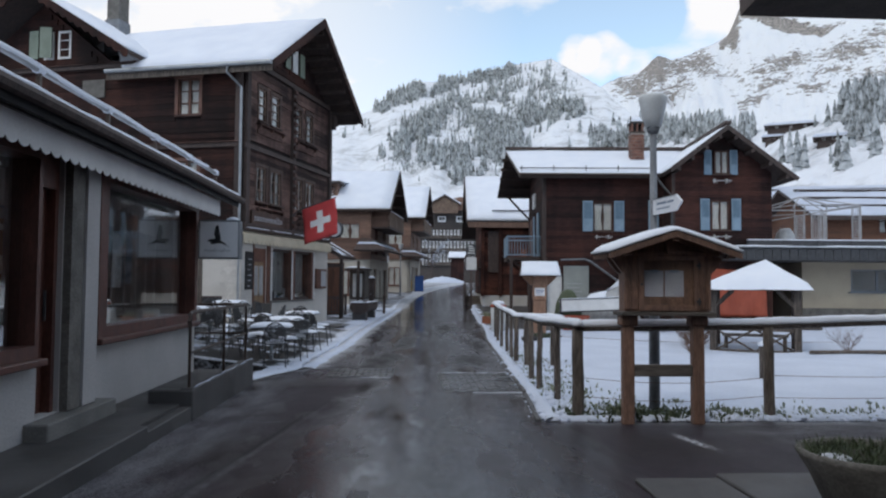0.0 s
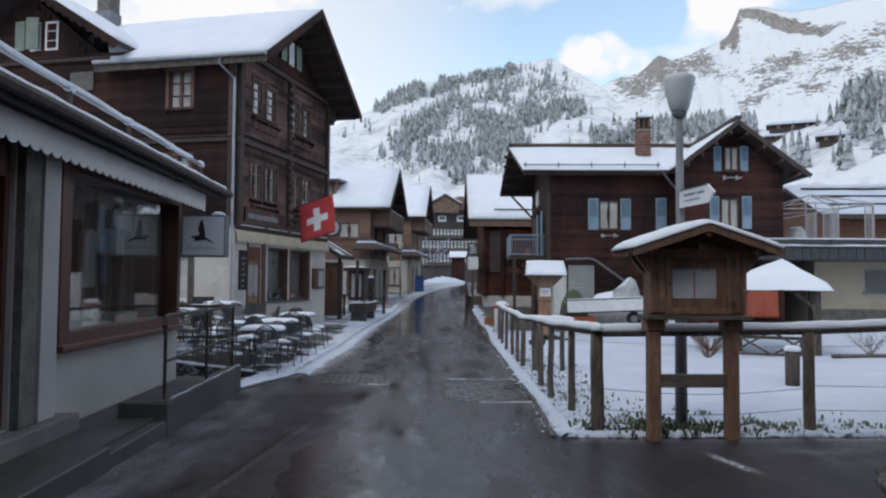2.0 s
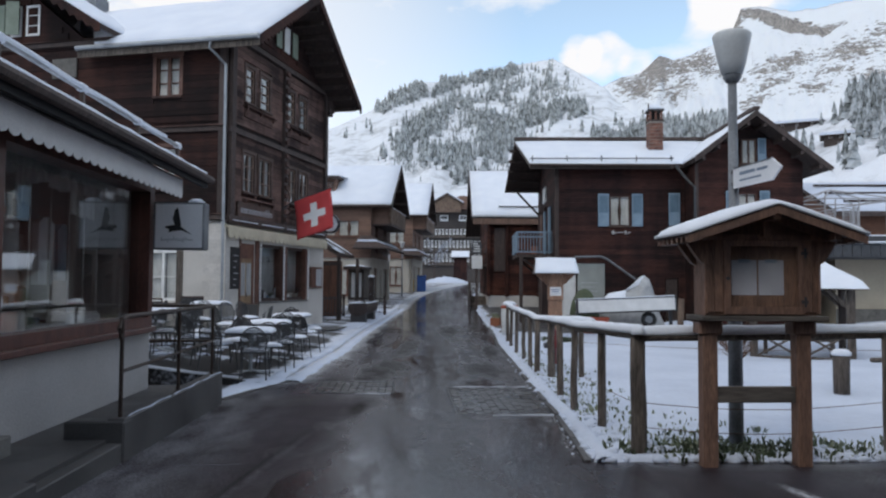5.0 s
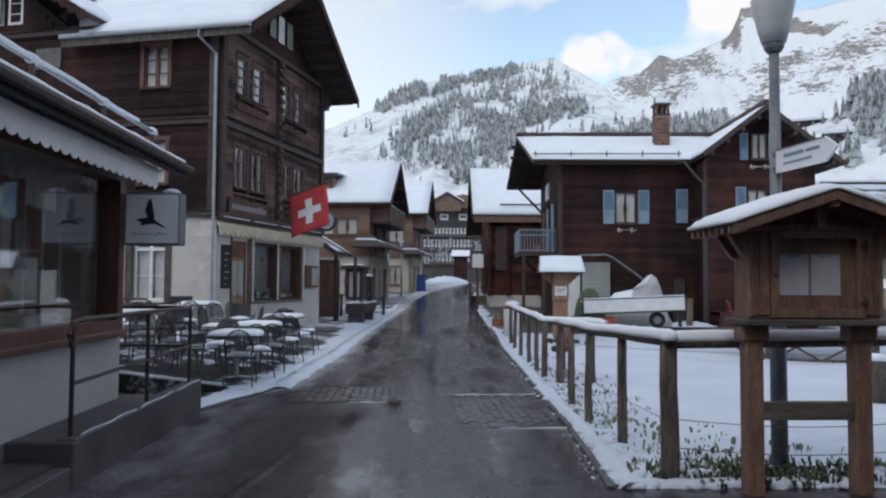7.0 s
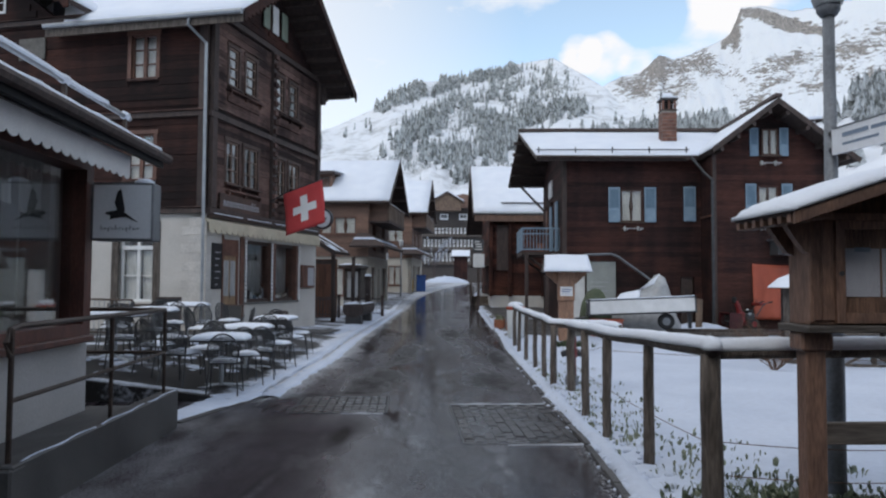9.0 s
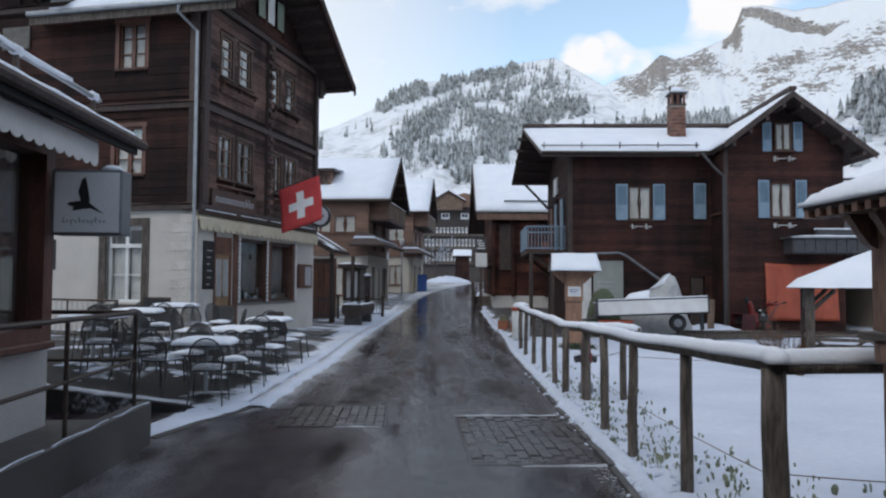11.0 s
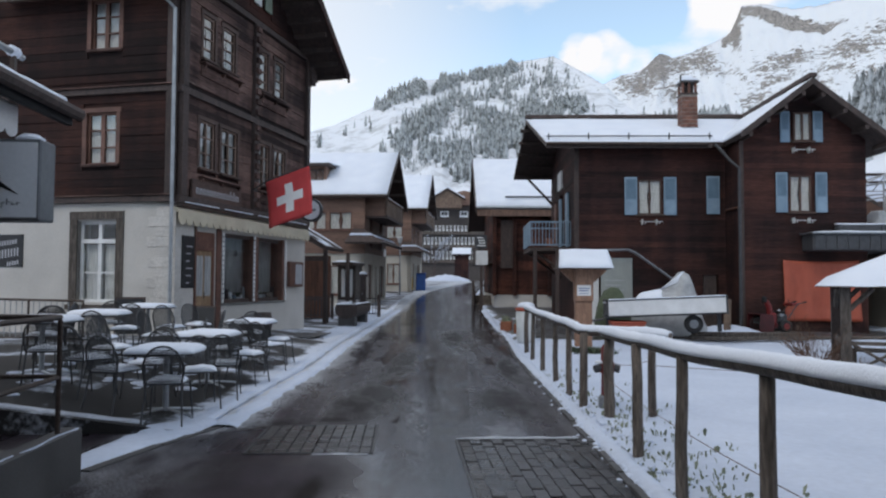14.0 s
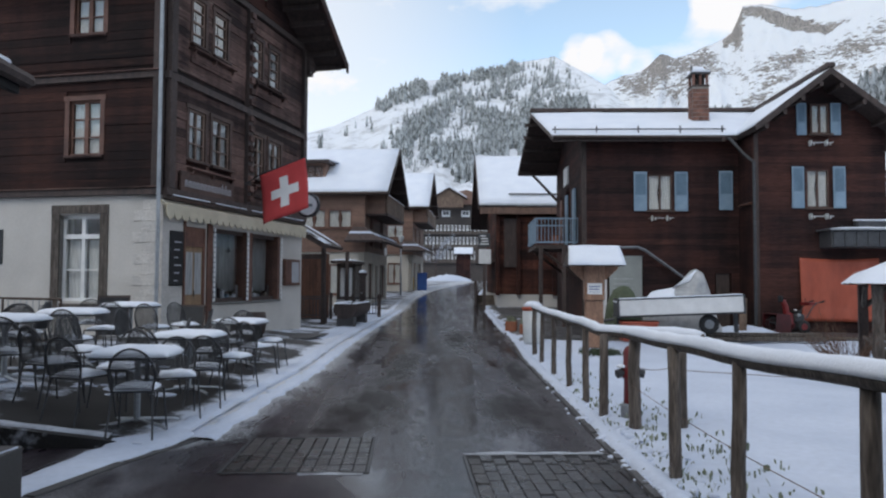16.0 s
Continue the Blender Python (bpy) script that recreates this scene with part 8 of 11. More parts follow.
# ---------- beyond the inn ----------
def build_trough():
    t = tagged(empty("water_trough", pose(-1.95, 32.6, road_z(33) + 0.03, 0, 0, -6)), "dark wooden fountain trough with snow on its rim", "trough")
    shell = [(0.40 * math.sin(radians(a)), 0.62 - 0.33 * math.cos(radians(a))) for a in range(-125, 126, 25)]
    shell = shell + [(0.24, 0.80), (0.25, 0.5), (-0.25, 0.5), (-0.24, 0.80)]
    finish("basin", add_prism(bmesh.new(), shell, 0.0, 3.14), DARK_WOOD, t, "hollowed dark log")
    for ya in (0.0, 3.04):
        finish("end_board", boxes((-0.262, 0.262, ya + 0.004, ya + 0.096, 0.498, 0.79)), DARK_WOOD, t)
    finish("water", boxes((-0.22, 0.22, 0.11, 3.03, 0.62, 0.68)), PANE, t)
    for y in (0.1, 2.5):
        finish("block", boxes((-0.3, 0.3, y, y + 0.5, 0, 0.36), bev=0.02), CONCRETE, t)
    for x in (-0.325, 0.325):
        snow_sheet("rim_snow", t, [(x - 0.07, 0, 0.80), (x + 0.07, 0, 0.80), (x + 0.07, 3.14, 0.80), (x - 0.07, 3.14, 0.80)], 0.06, 4, 16, 3)
    snow_sheet("rim_snow", t, [(-0.26, 0.0, 0.80), (0.26, 0.0, 0.80), (0.26, 0.11, 0.80), (-0.26, 0.11, 0.80)], 0.05, 8, 4, 3)
    sp = finish("spout_post", boxes((-0.05, 0.17, 3.2, 3.42, 0, 1.8), (-0.09, 0.21, 3.16, 3.46, 1.8, 1.9), bev=0.015), DARK_WOOD, t)
    finish("spout", tube([(0.06, 3.22, 1.15), (0.05, 2.9, 1.1)], 0.025, 6), STEEL_DARK, t)
    finish("post_snow", lathe([(0.15, 1.9), (0.15, 1.96), (0.08, 2.0), (0.02, 2.01)], 10, 0.06, 3.31), SNOW, t, "", True)


build_trough()


def bar_fence(x0, y0, x1, y1, h=0.9):
    L = math.hypot(x1 - x0, y1 - y0)
    f = tagged(empty("bar_fence", pose(x0, y0, terrace_z(x0, y0), 0, 0, math.degrees(math.atan2(y1 - y0, x1 - x0)))), "low dark railing with upright bars and stout posts", "fence")
    for x in (0, L):
        finish("post", boxes((x - 0.06, x + 0.06, -0.06, 0.06, -0.1, h + 0.15), bev=0.01), DARK_WOOD, f)
    for z in (0.15, h):
        finish("rail", boxes((0, L, -0.02, 0.02, z - 0.02, z + 0.02)), STEEL_DARK, f)
    for i in range(int(L / 0.13)):
        finish("bar", boxes((0.1 + i * 0.13, 0.12 + i * 0.13, -0.01, 0.01, 0.15, h)), STEEL_DARK, f)


bar_fence(-4.4, 35.2, -2.9, 35.4)
bar_fence(-4.6, 37.2, -2.9, 37.4)
bar_fence(-2.1, 38.6, -1.0, 38.2, 0.8)


def build_lean_to():
    p = tagged(empty("porch", pose(-2.9, 34.6, 0, 0, 0, -10)), "dark timber porch roof with snow between the houses", "porch")
    for y in (0, 3.4):
        piece("post", p, at(0, y, 1.15) @ pose(0, 0, 0, 0, 90, 0), (2.9, 0.14, 0.14), DARK_WOOD)
    q = [(0.15, -0.5, 2.7), (0.15, 2.2, 2.7), (-2.6, 2.2, 4.3), (-2.6, -0.5, 4.3)]
    finish("roof", slab_quad(q, 0.12), DARK_WOOD, p)
    zs = lambda x: 2.79 - (x - 0.0) * 0.582
    for ya, yb, xa, xb in ((-0.5, -0.36, 0.05, -2.5), (0.75, 0.9, 0.05, -2.5), (1.98, 2.15, 0.05, -2.5), (-0.3, 0.7, 0.05, -0.35), (-0.3, 0.6, -0.7, -1.5)):
        snow_sheet("snow_cover", p, [(xa, ya, zs(xa)), (xa, yb, zs(xa)), (xb, yb, zs(xb)), (xb, ya, zs(xb))], 0.05, 6, 10, 5)
    finish("barge_board", add_prism(bmesh.new(), [(0.18, 2.74), (0.18, 2.54), (-2.6, 4.12), (-2.6, 4.36)], -0.56, -0.5), DARK_WOOD, p)
    finish("tie_beam", boxes((-2.4, 0.1, -0.07, 0.07, 2.2, 2.36)), DARK_WOOD, p)
    finish("back_wall", boxes((-3.0, -0.72, 3.2, 3.3, -0.3, 2.5)), HUT_WOOD, p, "orange-brown boarded wall")
    A = at(0.5, 0, 0)
    finish("canopy", boxes((-1.2, -0.3, 3.4, 5.6, 2.12, 2.24), m=A), DARK_WOOD, p)
    snow_sheet("canopy_snow", p, [(-0.7, 3.4, 2.24), (0.2, 3.4, 2.24), (0.2, 5.6, 2.24), (-0.7, 5.6, 2.24)], 0.08, 6, 8, 2)
    for x in (-1.02, -0.7):
        finish("white_shutter", boxes((x, x + 0.17, 4.3, 4.36, 0.75, 1.95), bev=0.01, m=A), WHITE_PAINT, p)
    finish("porch_wall", boxes((-1.2, -0.4, 4.37, 5.6, 0.62, 2.12), m=A), POST_WOOD, p, "grey-brown boarded wall")
    finish("plinth", boxes((-1.2, -0.38, 4.35, 5.62, -0.3, 0.618), m=A), SHOP_WALL, p, "grey rendered plinth")
    for i in range(9):
        finish("wall_board", boxes((-2.98 + i * 0.25, -2.745 + i * 0.25, 3.17, 3.198, -0.2, 2.48), bev=0.006), HUT_WOOD, p)


build_lean_to()


def street_lamp(x, y, z, h, seg=16):
    l = tagged(empty("street_lamp", at(x, y, z)), "grey street lamp with a frosted upturned-cone shade", "street lamp")
    finish("pole", lathe([(0.07, 0), (0.067, 1.35), (0.052, 1.46), (0.042, h - 0.48)], seg), LAMP_GREY, l, "", True)
    finish("collar", lathe([(0.06, h - 0.5), (0.085, h - 0.46), (0.085, h - 0.42), (0.06, h - 0.4)], seg), LAMP_GREY, l, "", True)
    finish("shade", lathe([(0.10, h - 0.42), (0.135, h - 0.30), (0.175, h - 0.10), (0.19, h - 0.03), (0.17, h - 0.0), (0.06, h + 0.03)], 20), LAMP_SHADE, l, "frosted conical lamp shade", True)
    return l


def chalet(o, rz, W, D, ze, zr_, ox, oy, zg, canopy=True, dormer=True):
    """A house whose gable faces the street, with timber storeys over a rendered ground floor."""
    h = tagged(empty("chalet", pose(o[0], o[1], 0, 0, 0, rz)), "brown timber chalet with balcony over a cream ground floor", "house")
    F = pose(0, 0, 0, 0, 0, 90)
    zm = zg + 2.9
    S = at(-W, 0, 0)
    sw = [(W - 3.4, W - 2.12, zm + 1.25, zm + 2.25), (W - 1.98, W - 0.7, zm + 1.25, zm + 2.25)]
    fw = [(1.2, 2.6, zg + 0.3, zg + 2.3), (3.3, 4.1, zg, zg + 2.2), (4.8, 6.6, zg + 0.3, zg + 2.3)]
    wall_part("ground_floor_side", h, CREAM, W, zg - 0.6, zm, 0.3, [(W - 1.9, W - 0.9, zg + 0.6, zg + 2.2)], S, "cream rendered ground floor")
    wall_part("ground_floor_front", h, CREAM, D, zg - 0.6, zm, 0.3, fw, F, "cream rendered ground floor")
    wl = wall_part("timber_side", h, PLANK_TAN, W, zm + 0.002, ze - 0.1, 0.25, sw, S, "brown boarded upper storey")
    wl5 = wall_part("timber_front", h, PLANK_TAN, D, zm + 0.002, ze - 0.1, 0.25, [(1.5, 2.4, zm + 0.3, zm + 2.2), (4.6, 5.6, zm + 0.3, zm + 2.2)], F, "brown boarded upper storey")
    part("timber_gable", add_prism(bmesh.new(), [(0, ze - 0.098), (D, ze - 0.098), (D / 2, zr_ - 0.25)], 0, 0.25, F), PLANK_TAN, h)
    part("back_wall", boxes((-W, -0.31, D - 0.3, D - 0.01, zg, ze - 0.1)), PLANK_TAN, h)
    part("far_wall", boxes((-W, -W + 0.3, 0.31, D - 0.31, zg, ze - 0.1)), PLANK_TAN, h)
    pad = lambda q, c=0.05: [(a - c, b + c, z0 - c, z1 + c) for a, b, z0, z1 in q]
    courses(wl, S, lambda z: (W - 6, W), zm + 0.1, ze - 0.1, 0.24, pad(sw), PLANK_TAN, "plank", 0.02, 0.006)
    courses(wl5, F, lambda z: (0 if z < ze - 0.2 else max(0, D / 2 - (zr_ - 0.3 - z) * D / 2 / (zr_ - ze)), D if z < ze - 0.2 else min(D, D / 2 + (zr_ - 0.3 - z) * D / 2 / (zr_ - ze))), zm + 0.1, zr_ - 0.6, 0.24, [(1.45, 2.45, zm, zm + 2.3), (4.55, 5.65, zm, zm + 2.3)], PLANK_TAN, "plank", 0.02, 0.006)
    for a, b, z0, z1 in sw:
        window(h, S @ at((a + b) / 2, 0, z0), b - a, z1 - z0, (1, 0), FRAME_WOOD, sill=True)
    for a, b, z0, z1 in fw:
        window(h, F @ at((a + b) / 2, 0.1, z0), b - a, z1 - z0, (1, 0), FRAME_WOOD, curtain=True, sill=False)
    for a in (1.95, 5.1):
        window(h, F @ at(a, 0, zm + 0.3), 0.9, 1.9, (1, 0), FRAME_WOOD, sill=False)
    window(h, S @ at(W - 1.4, 0, zg + 0.6), 1.0, 1.6, (1, 0), FRAME_WOOD)
    part("belt_board", boxes((-W, 0.06, -0.12, 0, zm - 0.05, zm + 0.75)), PLANK_TAN, h, "boarded parapet band")
    zr2 = lambda y: zr_ - abs(y - D / 2) * (zr_ - ze) / (D / 2)
    for ye in (-oy, D + oy):
        q = [(ox, ye, zr2(ye)), (ox, D / 2, zr_), (-W, D / 2, zr_), (-W, ye, zr2(ye))]
        part("roof", slab_quad(q, 0.2), DARK_WOOD, h, "dark boarded roof")
        snow_sheet("snow_cover", h, q, 0.15, 16, 12, 3, "fresh snow on the roof")
        part("barge_board", add_prism(bmesh.new(), [(ye, zr2(ye) + 0.02), (ye, zr2(ye) - 0.28), (D / 2, zr_ - 0.28), (D / 2, zr_ + 0.02)], -ox - 0.05, -ox, F), DARK_WOOD, h)
        for i in range(4):
            y = ye + (D / 2 - ye) * (i + 0.4) / 4
            piece("purlin", h, at(ox / 2, y, zr2(y) - 0.3), (ox, 0.16, 0.18), DARK_WOOD)
    part("gutter", tube([(-W, -oy - 0.08, zr2(-oy) - 0.05), (ox, -oy - 0.08, zr2(-oy) - 0.08)], 0.08, 6), STEEL_BROWN, h)
    # balcony under the gable
    bz = ze - 1.35
    bl = part("balcony", boxes((0, 1.15, 0.4, D - 0.4, bz - 0.15, bz)), DARK_WOOD, h, "timber balcony with boarded parapet")
    n = 22
    for i in range(n):
        y = 0.4 + (D - 0.8) * (i + 0.5) / n
        part("board", boxes((1.1, 1.14, y - 0.12, y + 0.12, bz - 0.05, bz + 0.9)), BALCONY_WOOD, bl)
    part("handrail", boxes((1.05, 1.18, 0.35, D - 0.35, bz + 0.9, bz + 0.97), (0, 1.05, 0.35, 0.41, bz - 0.05, bz + 0.97), (0, 1.05, D - 0.41, D - 0.35, bz - 0.05, bz + 0.97)), PLANK_TAN, bl)
    part("balcony_snow", boxes((1.06, 1.17, 0.4, D - 0.4, bz + 0.97, bz + 1.03), bev=0.02), SNOW, bl)
    if canopy:
        zc = zm + (0.55 if dormer else 0.25)
        q = [(1.1, -0.9, zc), (1.1, D - 0.3, zc), (0, D - 0.3, zc + 0.75), (0, -0.1, zc + 0.75)]
        part("canopy", slab_quad(q, 0.14), DARK_WOOD, h, "dark pent roof over the shop front")
        snow_sheet("canopy_snow", h, [(0.72, -0.6, zc + 0.262), (0.72, D - 0.4, zc + 0.262), (0.46, D - 0.4, zc + 0.44), (0.46, -0.42, zc + 0.44)], 0.03, 6, 20, 3, "snow lying on the canopy edge", 0.04, SNOW_SHADED)
        q = [(-0.9, -0.9, zc), (1.1, -0.9, zc), (0.0, -0.1, zc + 0.75), (-0.6, -0.1, zc + 0.75)]
        part("canopy", slab_quad(q, 0.14), DARK_WOOD, h)
        snow_sheet("canopy_snow", h, [(-0.75, -0.52, zc + 0.36), (0.62, -0.52, zc + 0.36), (0.42, -0.38, zc + 0.49), (-0.66, -0.38, zc + 0.49)], 0.03, 10, 6, 4, "snow lying on the canopy edge", 0.04, SNOW_SHADED)
        part("white_sign", boxes((1.0, 1.05, 0.5, 0.95, zc - 0.75, zc - 0.35)), WHITE_PAINT, h, "small white hanging sign")
    if dormer:
        part("dormer", boxes((-3.9, -2.3, 0.6, 3.0, zr2(0.6), zr2(0.6) + 0.95)), PLANK_TAN, h, "dormer with a snowy flat roof")
        window(h, at(-3.1, 0.55, zr2(0.6) + 0.15), 1.3, 0.65, (2, 0), DARK_WOOD, curtain=False, sill=False)
        part("dormer_roof", boxes((-4.1, -2.05, 0.2, 3.4, zr2(0.6) + 0.95, zr2(0.6) + 1.08)), DARK_WOOD, h)
        snow_sheet("dormer_snow", h, [(-4.1, 0.2, zr2(0.6) + 1.08), (-2.05, 0.2, zr2(0.6) + 1.08), (-1.6, 3.6, zr2(0.6) + 1.2), (-4.1, 3.6, zr2(0.6) + 1.2)], 0.18, 8, 8, 3)
    return h


chalet((-2.13, 46.97), -8, 10, 7.2, 6.45, 9.1, 1.3, 0.45, 0.1)
chalet((0.55, 64.5), -7, 8, 8.2, 7.45, 10.4, 1.3, 0.4, 0.65, True, False)
street_lamp(-0.28, 58.7, 0.47, 4.1, 8)


def utility_box(name, x, y, z, w, d, h, mat, label, cat):
    b = tagged(empty(name, at(x, y, z)), label, cat)
    finish("body", boxes((-w / 2, w / 2, -d / 2, d / 2, 0.08, h), bev=0.03), mat, b)
    finish("lid", boxes((-w / 2 - 0.03, w / 2 + 0.03, -d / 2 - 0.03, d / 2 + 0.03, h, h + 0.1), bev=0.03), mat, b)
    for sx in (-1, 1):
        finish("foot", boxes((sx * w * 0.4 - 0.05, sx * w * 0.4 + 0.05, -d / 2, d / 2, 0, 0.08)), STEEL_DARK, b)


utility_box("recycling_bin", 1.35, 66.0, 0.68, 0.75, 0.75, 1.35, BLUE_PLASTIC, "tall blue recycling container by the shop", "bin")
utility_box("letter_box", 0.45, 65.4, 0.66, 0.5, 0.4, 1.0, YELLOW, "yellow post box by the shop", "post box")


def build_hotel():
    h = tagged(empty("hotel", pose(2.2, 122, 1.2, 0, 0, -3)), "far many-storeyed hotel with pale window rows", "house")
    W = 14
    part("wall", boxes((0, W, 0, 12, -1, 12.6)), surface("hotel_shingle", (0.072, 0.060, 0.054), (0.048, 0.040, 0.037), 0.85, scale=0.4, fine=0.2, fscale=6, bump=0.2), h, "weathered grey-brown facade")
    part("roof", add_prism(bmesh.new(), [(-1, 12.4), (W / 2, 14.4), (W + 1, 12.4), (W + 1, 12.2), (-1, 12.2)], -1.2, 13), PLANK_TAN, h)
    for sx in (0, 1):
        a, b2 = ((-1, 12.42), (W / 2, 14.42)) if sx == 0 else ((W / 2, 14.42), (W + 1, 12.42))
        snow_sheet("snow_cover", h, [(a[0], -0.9, a[1]), (b2[0], -0.9, b2[1]), (b2[0], 13, b2[1]), (a[0], 13, a[1])], 0.25, 10, 10, 2)
    gb = part("wooden_gable", add_prism(bmesh.new(), [(2.2, 11.7), (6.6, 11.7), (6.6, 13.2), (4.4, 14.5), (2.2, 13.2)], -1.6, 3), BALCONY_WOOD, h, "pale wooden gable dormer")
    for sx in (-1, 1):
        part("gable_roof", slab_quad([(4.4, -2.0, 14.7), (4.4 + sx * 2.8, -2.0, 13.05), (4.4 + sx * 2.8, 3, 13.05), (4.4, 3, 14.7)], 0.15), DARK_WOOD, gb)
        part("gable_snow", slab_quad([(4.4, -1.9, 14.9), (4.4 + sx * 2.7, -1.9, 13.3), (4.4 + sx * 2.7, 3, 13.3), (4.4, 3, 14.9)], 0.18), SNOW, gb)
    for z, k, hh in ((10.35, 5, 0.95), (8.15, 22, 0.9), (6.05, 22, 1.15), (3.75, 22, 1.3)):
        if k == 22:
            part("balcony_band", boxes((0, W, -0.5, 0, z - 0.5, z - 0.35), (0, W, -0.5, -0.42, z - 0.35, z - 0.08)), POST_WOOD, h)
        for i in range(k):
            x = 0.9 + (W - 1.8) * i / (k - 1)
            ww = 0.17 if k == 22 else 0.65
            w = part("window", boxes((x - ww, x + ww, -0.06, 0.02, z, z + hh)), WHITE_PAINT, h, "white window")
            part("pane", boxes((x - ww * 0.7, x - 0.04, -0.08, -0.06, z + 0.3, z + hh - 0.12), (x + 0.04, x + ww * 0.7, -0.08, -0.06, z + 0.3, z + hh - 0.12)), STEEL_DARK, w)


build_hotel()


def build_shed(x, y, z, w, d, h, rz, mat, label):
    s = tagged(empty("shed", pose(x, y, z, 0, 0, rz)), label, "shed")
    part("wall", boxes((-w / 2, w / 2, 0, d, -0.5, h)), mat, s)
    q1 = [(-w / 2 - 0.3, -0.4, h - 0.1), (w / 2 + 0.3, -0.4, h - 0.1), (w / 2 + 0.3, d / 2, h + 0.3 * d), (-w / 2 - 0.3, d / 2, h + 0.3 * d)]
    q2 = [(-w / 2 - 0.3, d + 0.4, h - 0.1), (w / 2 + 0.3, d + 0.4, h - 0.1), (w / 2 + 0.3, d / 2, h + 0.3 * d), (-w / 2 - 0.3, d / 2, h + 0.3 * d)]
    for q in (q1, q2):
        part("roof", slab_quad(q, 0.1), DARK_WOOD, s)
        snow_sheet("snow_cover", s, q, 0.15, 8, 8, 2)
    part("gable", add_prism(bmesh.new(), [(0, h - 0.1), (d, h - 0.1), (d / 2, h + 0.3 * d - 0.1)], -w / 2, w / 2, pose(0, 0, 0, 0, 0, 90)), mat, s)
    return s


build_shed(6.9, 96, 1.3, 1.7, 2.4, 3.6, -6, PLANK_RED, "small red-brown shed with a snowy roof of the unseen block")


def snow_pile(x, y, rx, ry, h, seed):
    bm = bmesh.new()
    n, k = 24, 8
    rings = []
    for j in range(k + 1):
        r = 1 - j / k
        rings.append([bm.verts.new((rx * r * math.cos(2 * math.pi * i / n) * (1 + 0.15 * noise.noise(Vector((i * 0.5, j, seed)))), ry * r * math.sin(2 * math.pi * i / n),
                                    h * (1 - r * r) * (1 + 0.35 * noise.noise(Vector((i * 0.4, j * 0.7, seed + 3)))) - 0.1 * (j == 0))) for i in range(n)])
    for u, v in zip(rings, rings[1:]):
        for i in range(n):
            bm.faces.new([u[i], u[(i + 1) % n], v[(i + 1) % n], v[i]])
    bmesh.ops.remove_doubles(bm, verts=bm.verts[:], dist=0.001)
    ob = tagged(finish("snow_pile", bm, SNOW_SHADED, None, "", True), "heap of cleared snow at the roadside", "snow pile")
    ob.location = (x, y, road_z(y))


snow_pile(4.9, 93, 2.9, 2.0, 0.75, 3)
snow_pile(9.8, 28.6, 1.6, 0.7, 0.35, 6)


def build_yard():
    """Cleared wet ground before the blue-shuttered house."""
    xs, ys = steps((3.0, 16, 0.25)), steps((26.9, 47, 0.4), (47, 88, 1.0))
    ob = grid_mesh("yard", xs, ys, lambda x, y: ground_z(x, y) + (0.03 if 27.3 + 0.25 * noise.noise(Vector((x * 0.8, 0, 2))) < y and x > kerb_right(y) + 0.2 + 0.15 * noise.noise(Vector((0, y, 4))) else -0.08), YARD)
    return tagged(ob, "cleared wet yard before the timber house", "ground", kind="structure")


build_yard()


def frosted_tree(x, y, h, seed):
    t = tagged(empty("tree", at(x, y, road_z(y) - 0.2)), "bare tree with frosted twigs before the hotel", "tree")
    rng = random.Random(seed)
    part("trunk", tube([(0, 0, 0), (0.05, 0, h * 0.3), (0, 0, h * 0.6)], 0.16, 7, 0.07), DARK_WOOD, t)
    limbs = bmesh.new()
    tips = []
    for i in range(14):
        a, z = rng.uniform(0, 6.3), h * rng.uniform(0.25, 0.6)
        r = h * rng.uniform(0.2, 0.36)
        e = Vector((math.cos(a) * r, math.sin(a) * r, z + h * rng.uniform(0.15, 0.4)))
        add_tube(limbs, [(0, 0, z), e * 0.5 + Vector((0, 0, z * 0.5 + 0.1)), e], 0.05, 4, 0.015)
        tips.append((Vector((0, 0, z)), e))
    part("limb", limbs, DARK_WOOD, t)
    tw = bmesh.new()
    for _ in range(700):
        o, e = rng.choice(tips)
        p = o + (e - o) * rng.uniform(0.35, 1.05)
        d = Vector((rng.gauss(0, 1), rng.gauss(0, 1), rng.gauss(0.4, 0.8))).normalized() * rng.uniform(0.25, 0.6)
        sd = d.cross(Vector((rng.random(), rng.random(), 1))).normalized() * 0.035
        tw.faces.new([tw.verts.new(p - sd), tw.verts.new(p + sd), tw.verts.new(p + d)])
    part("crown", tw, SLUSH, t, "frosted twigs")


frosted_tree(3.9, 104, 7.5, 4)


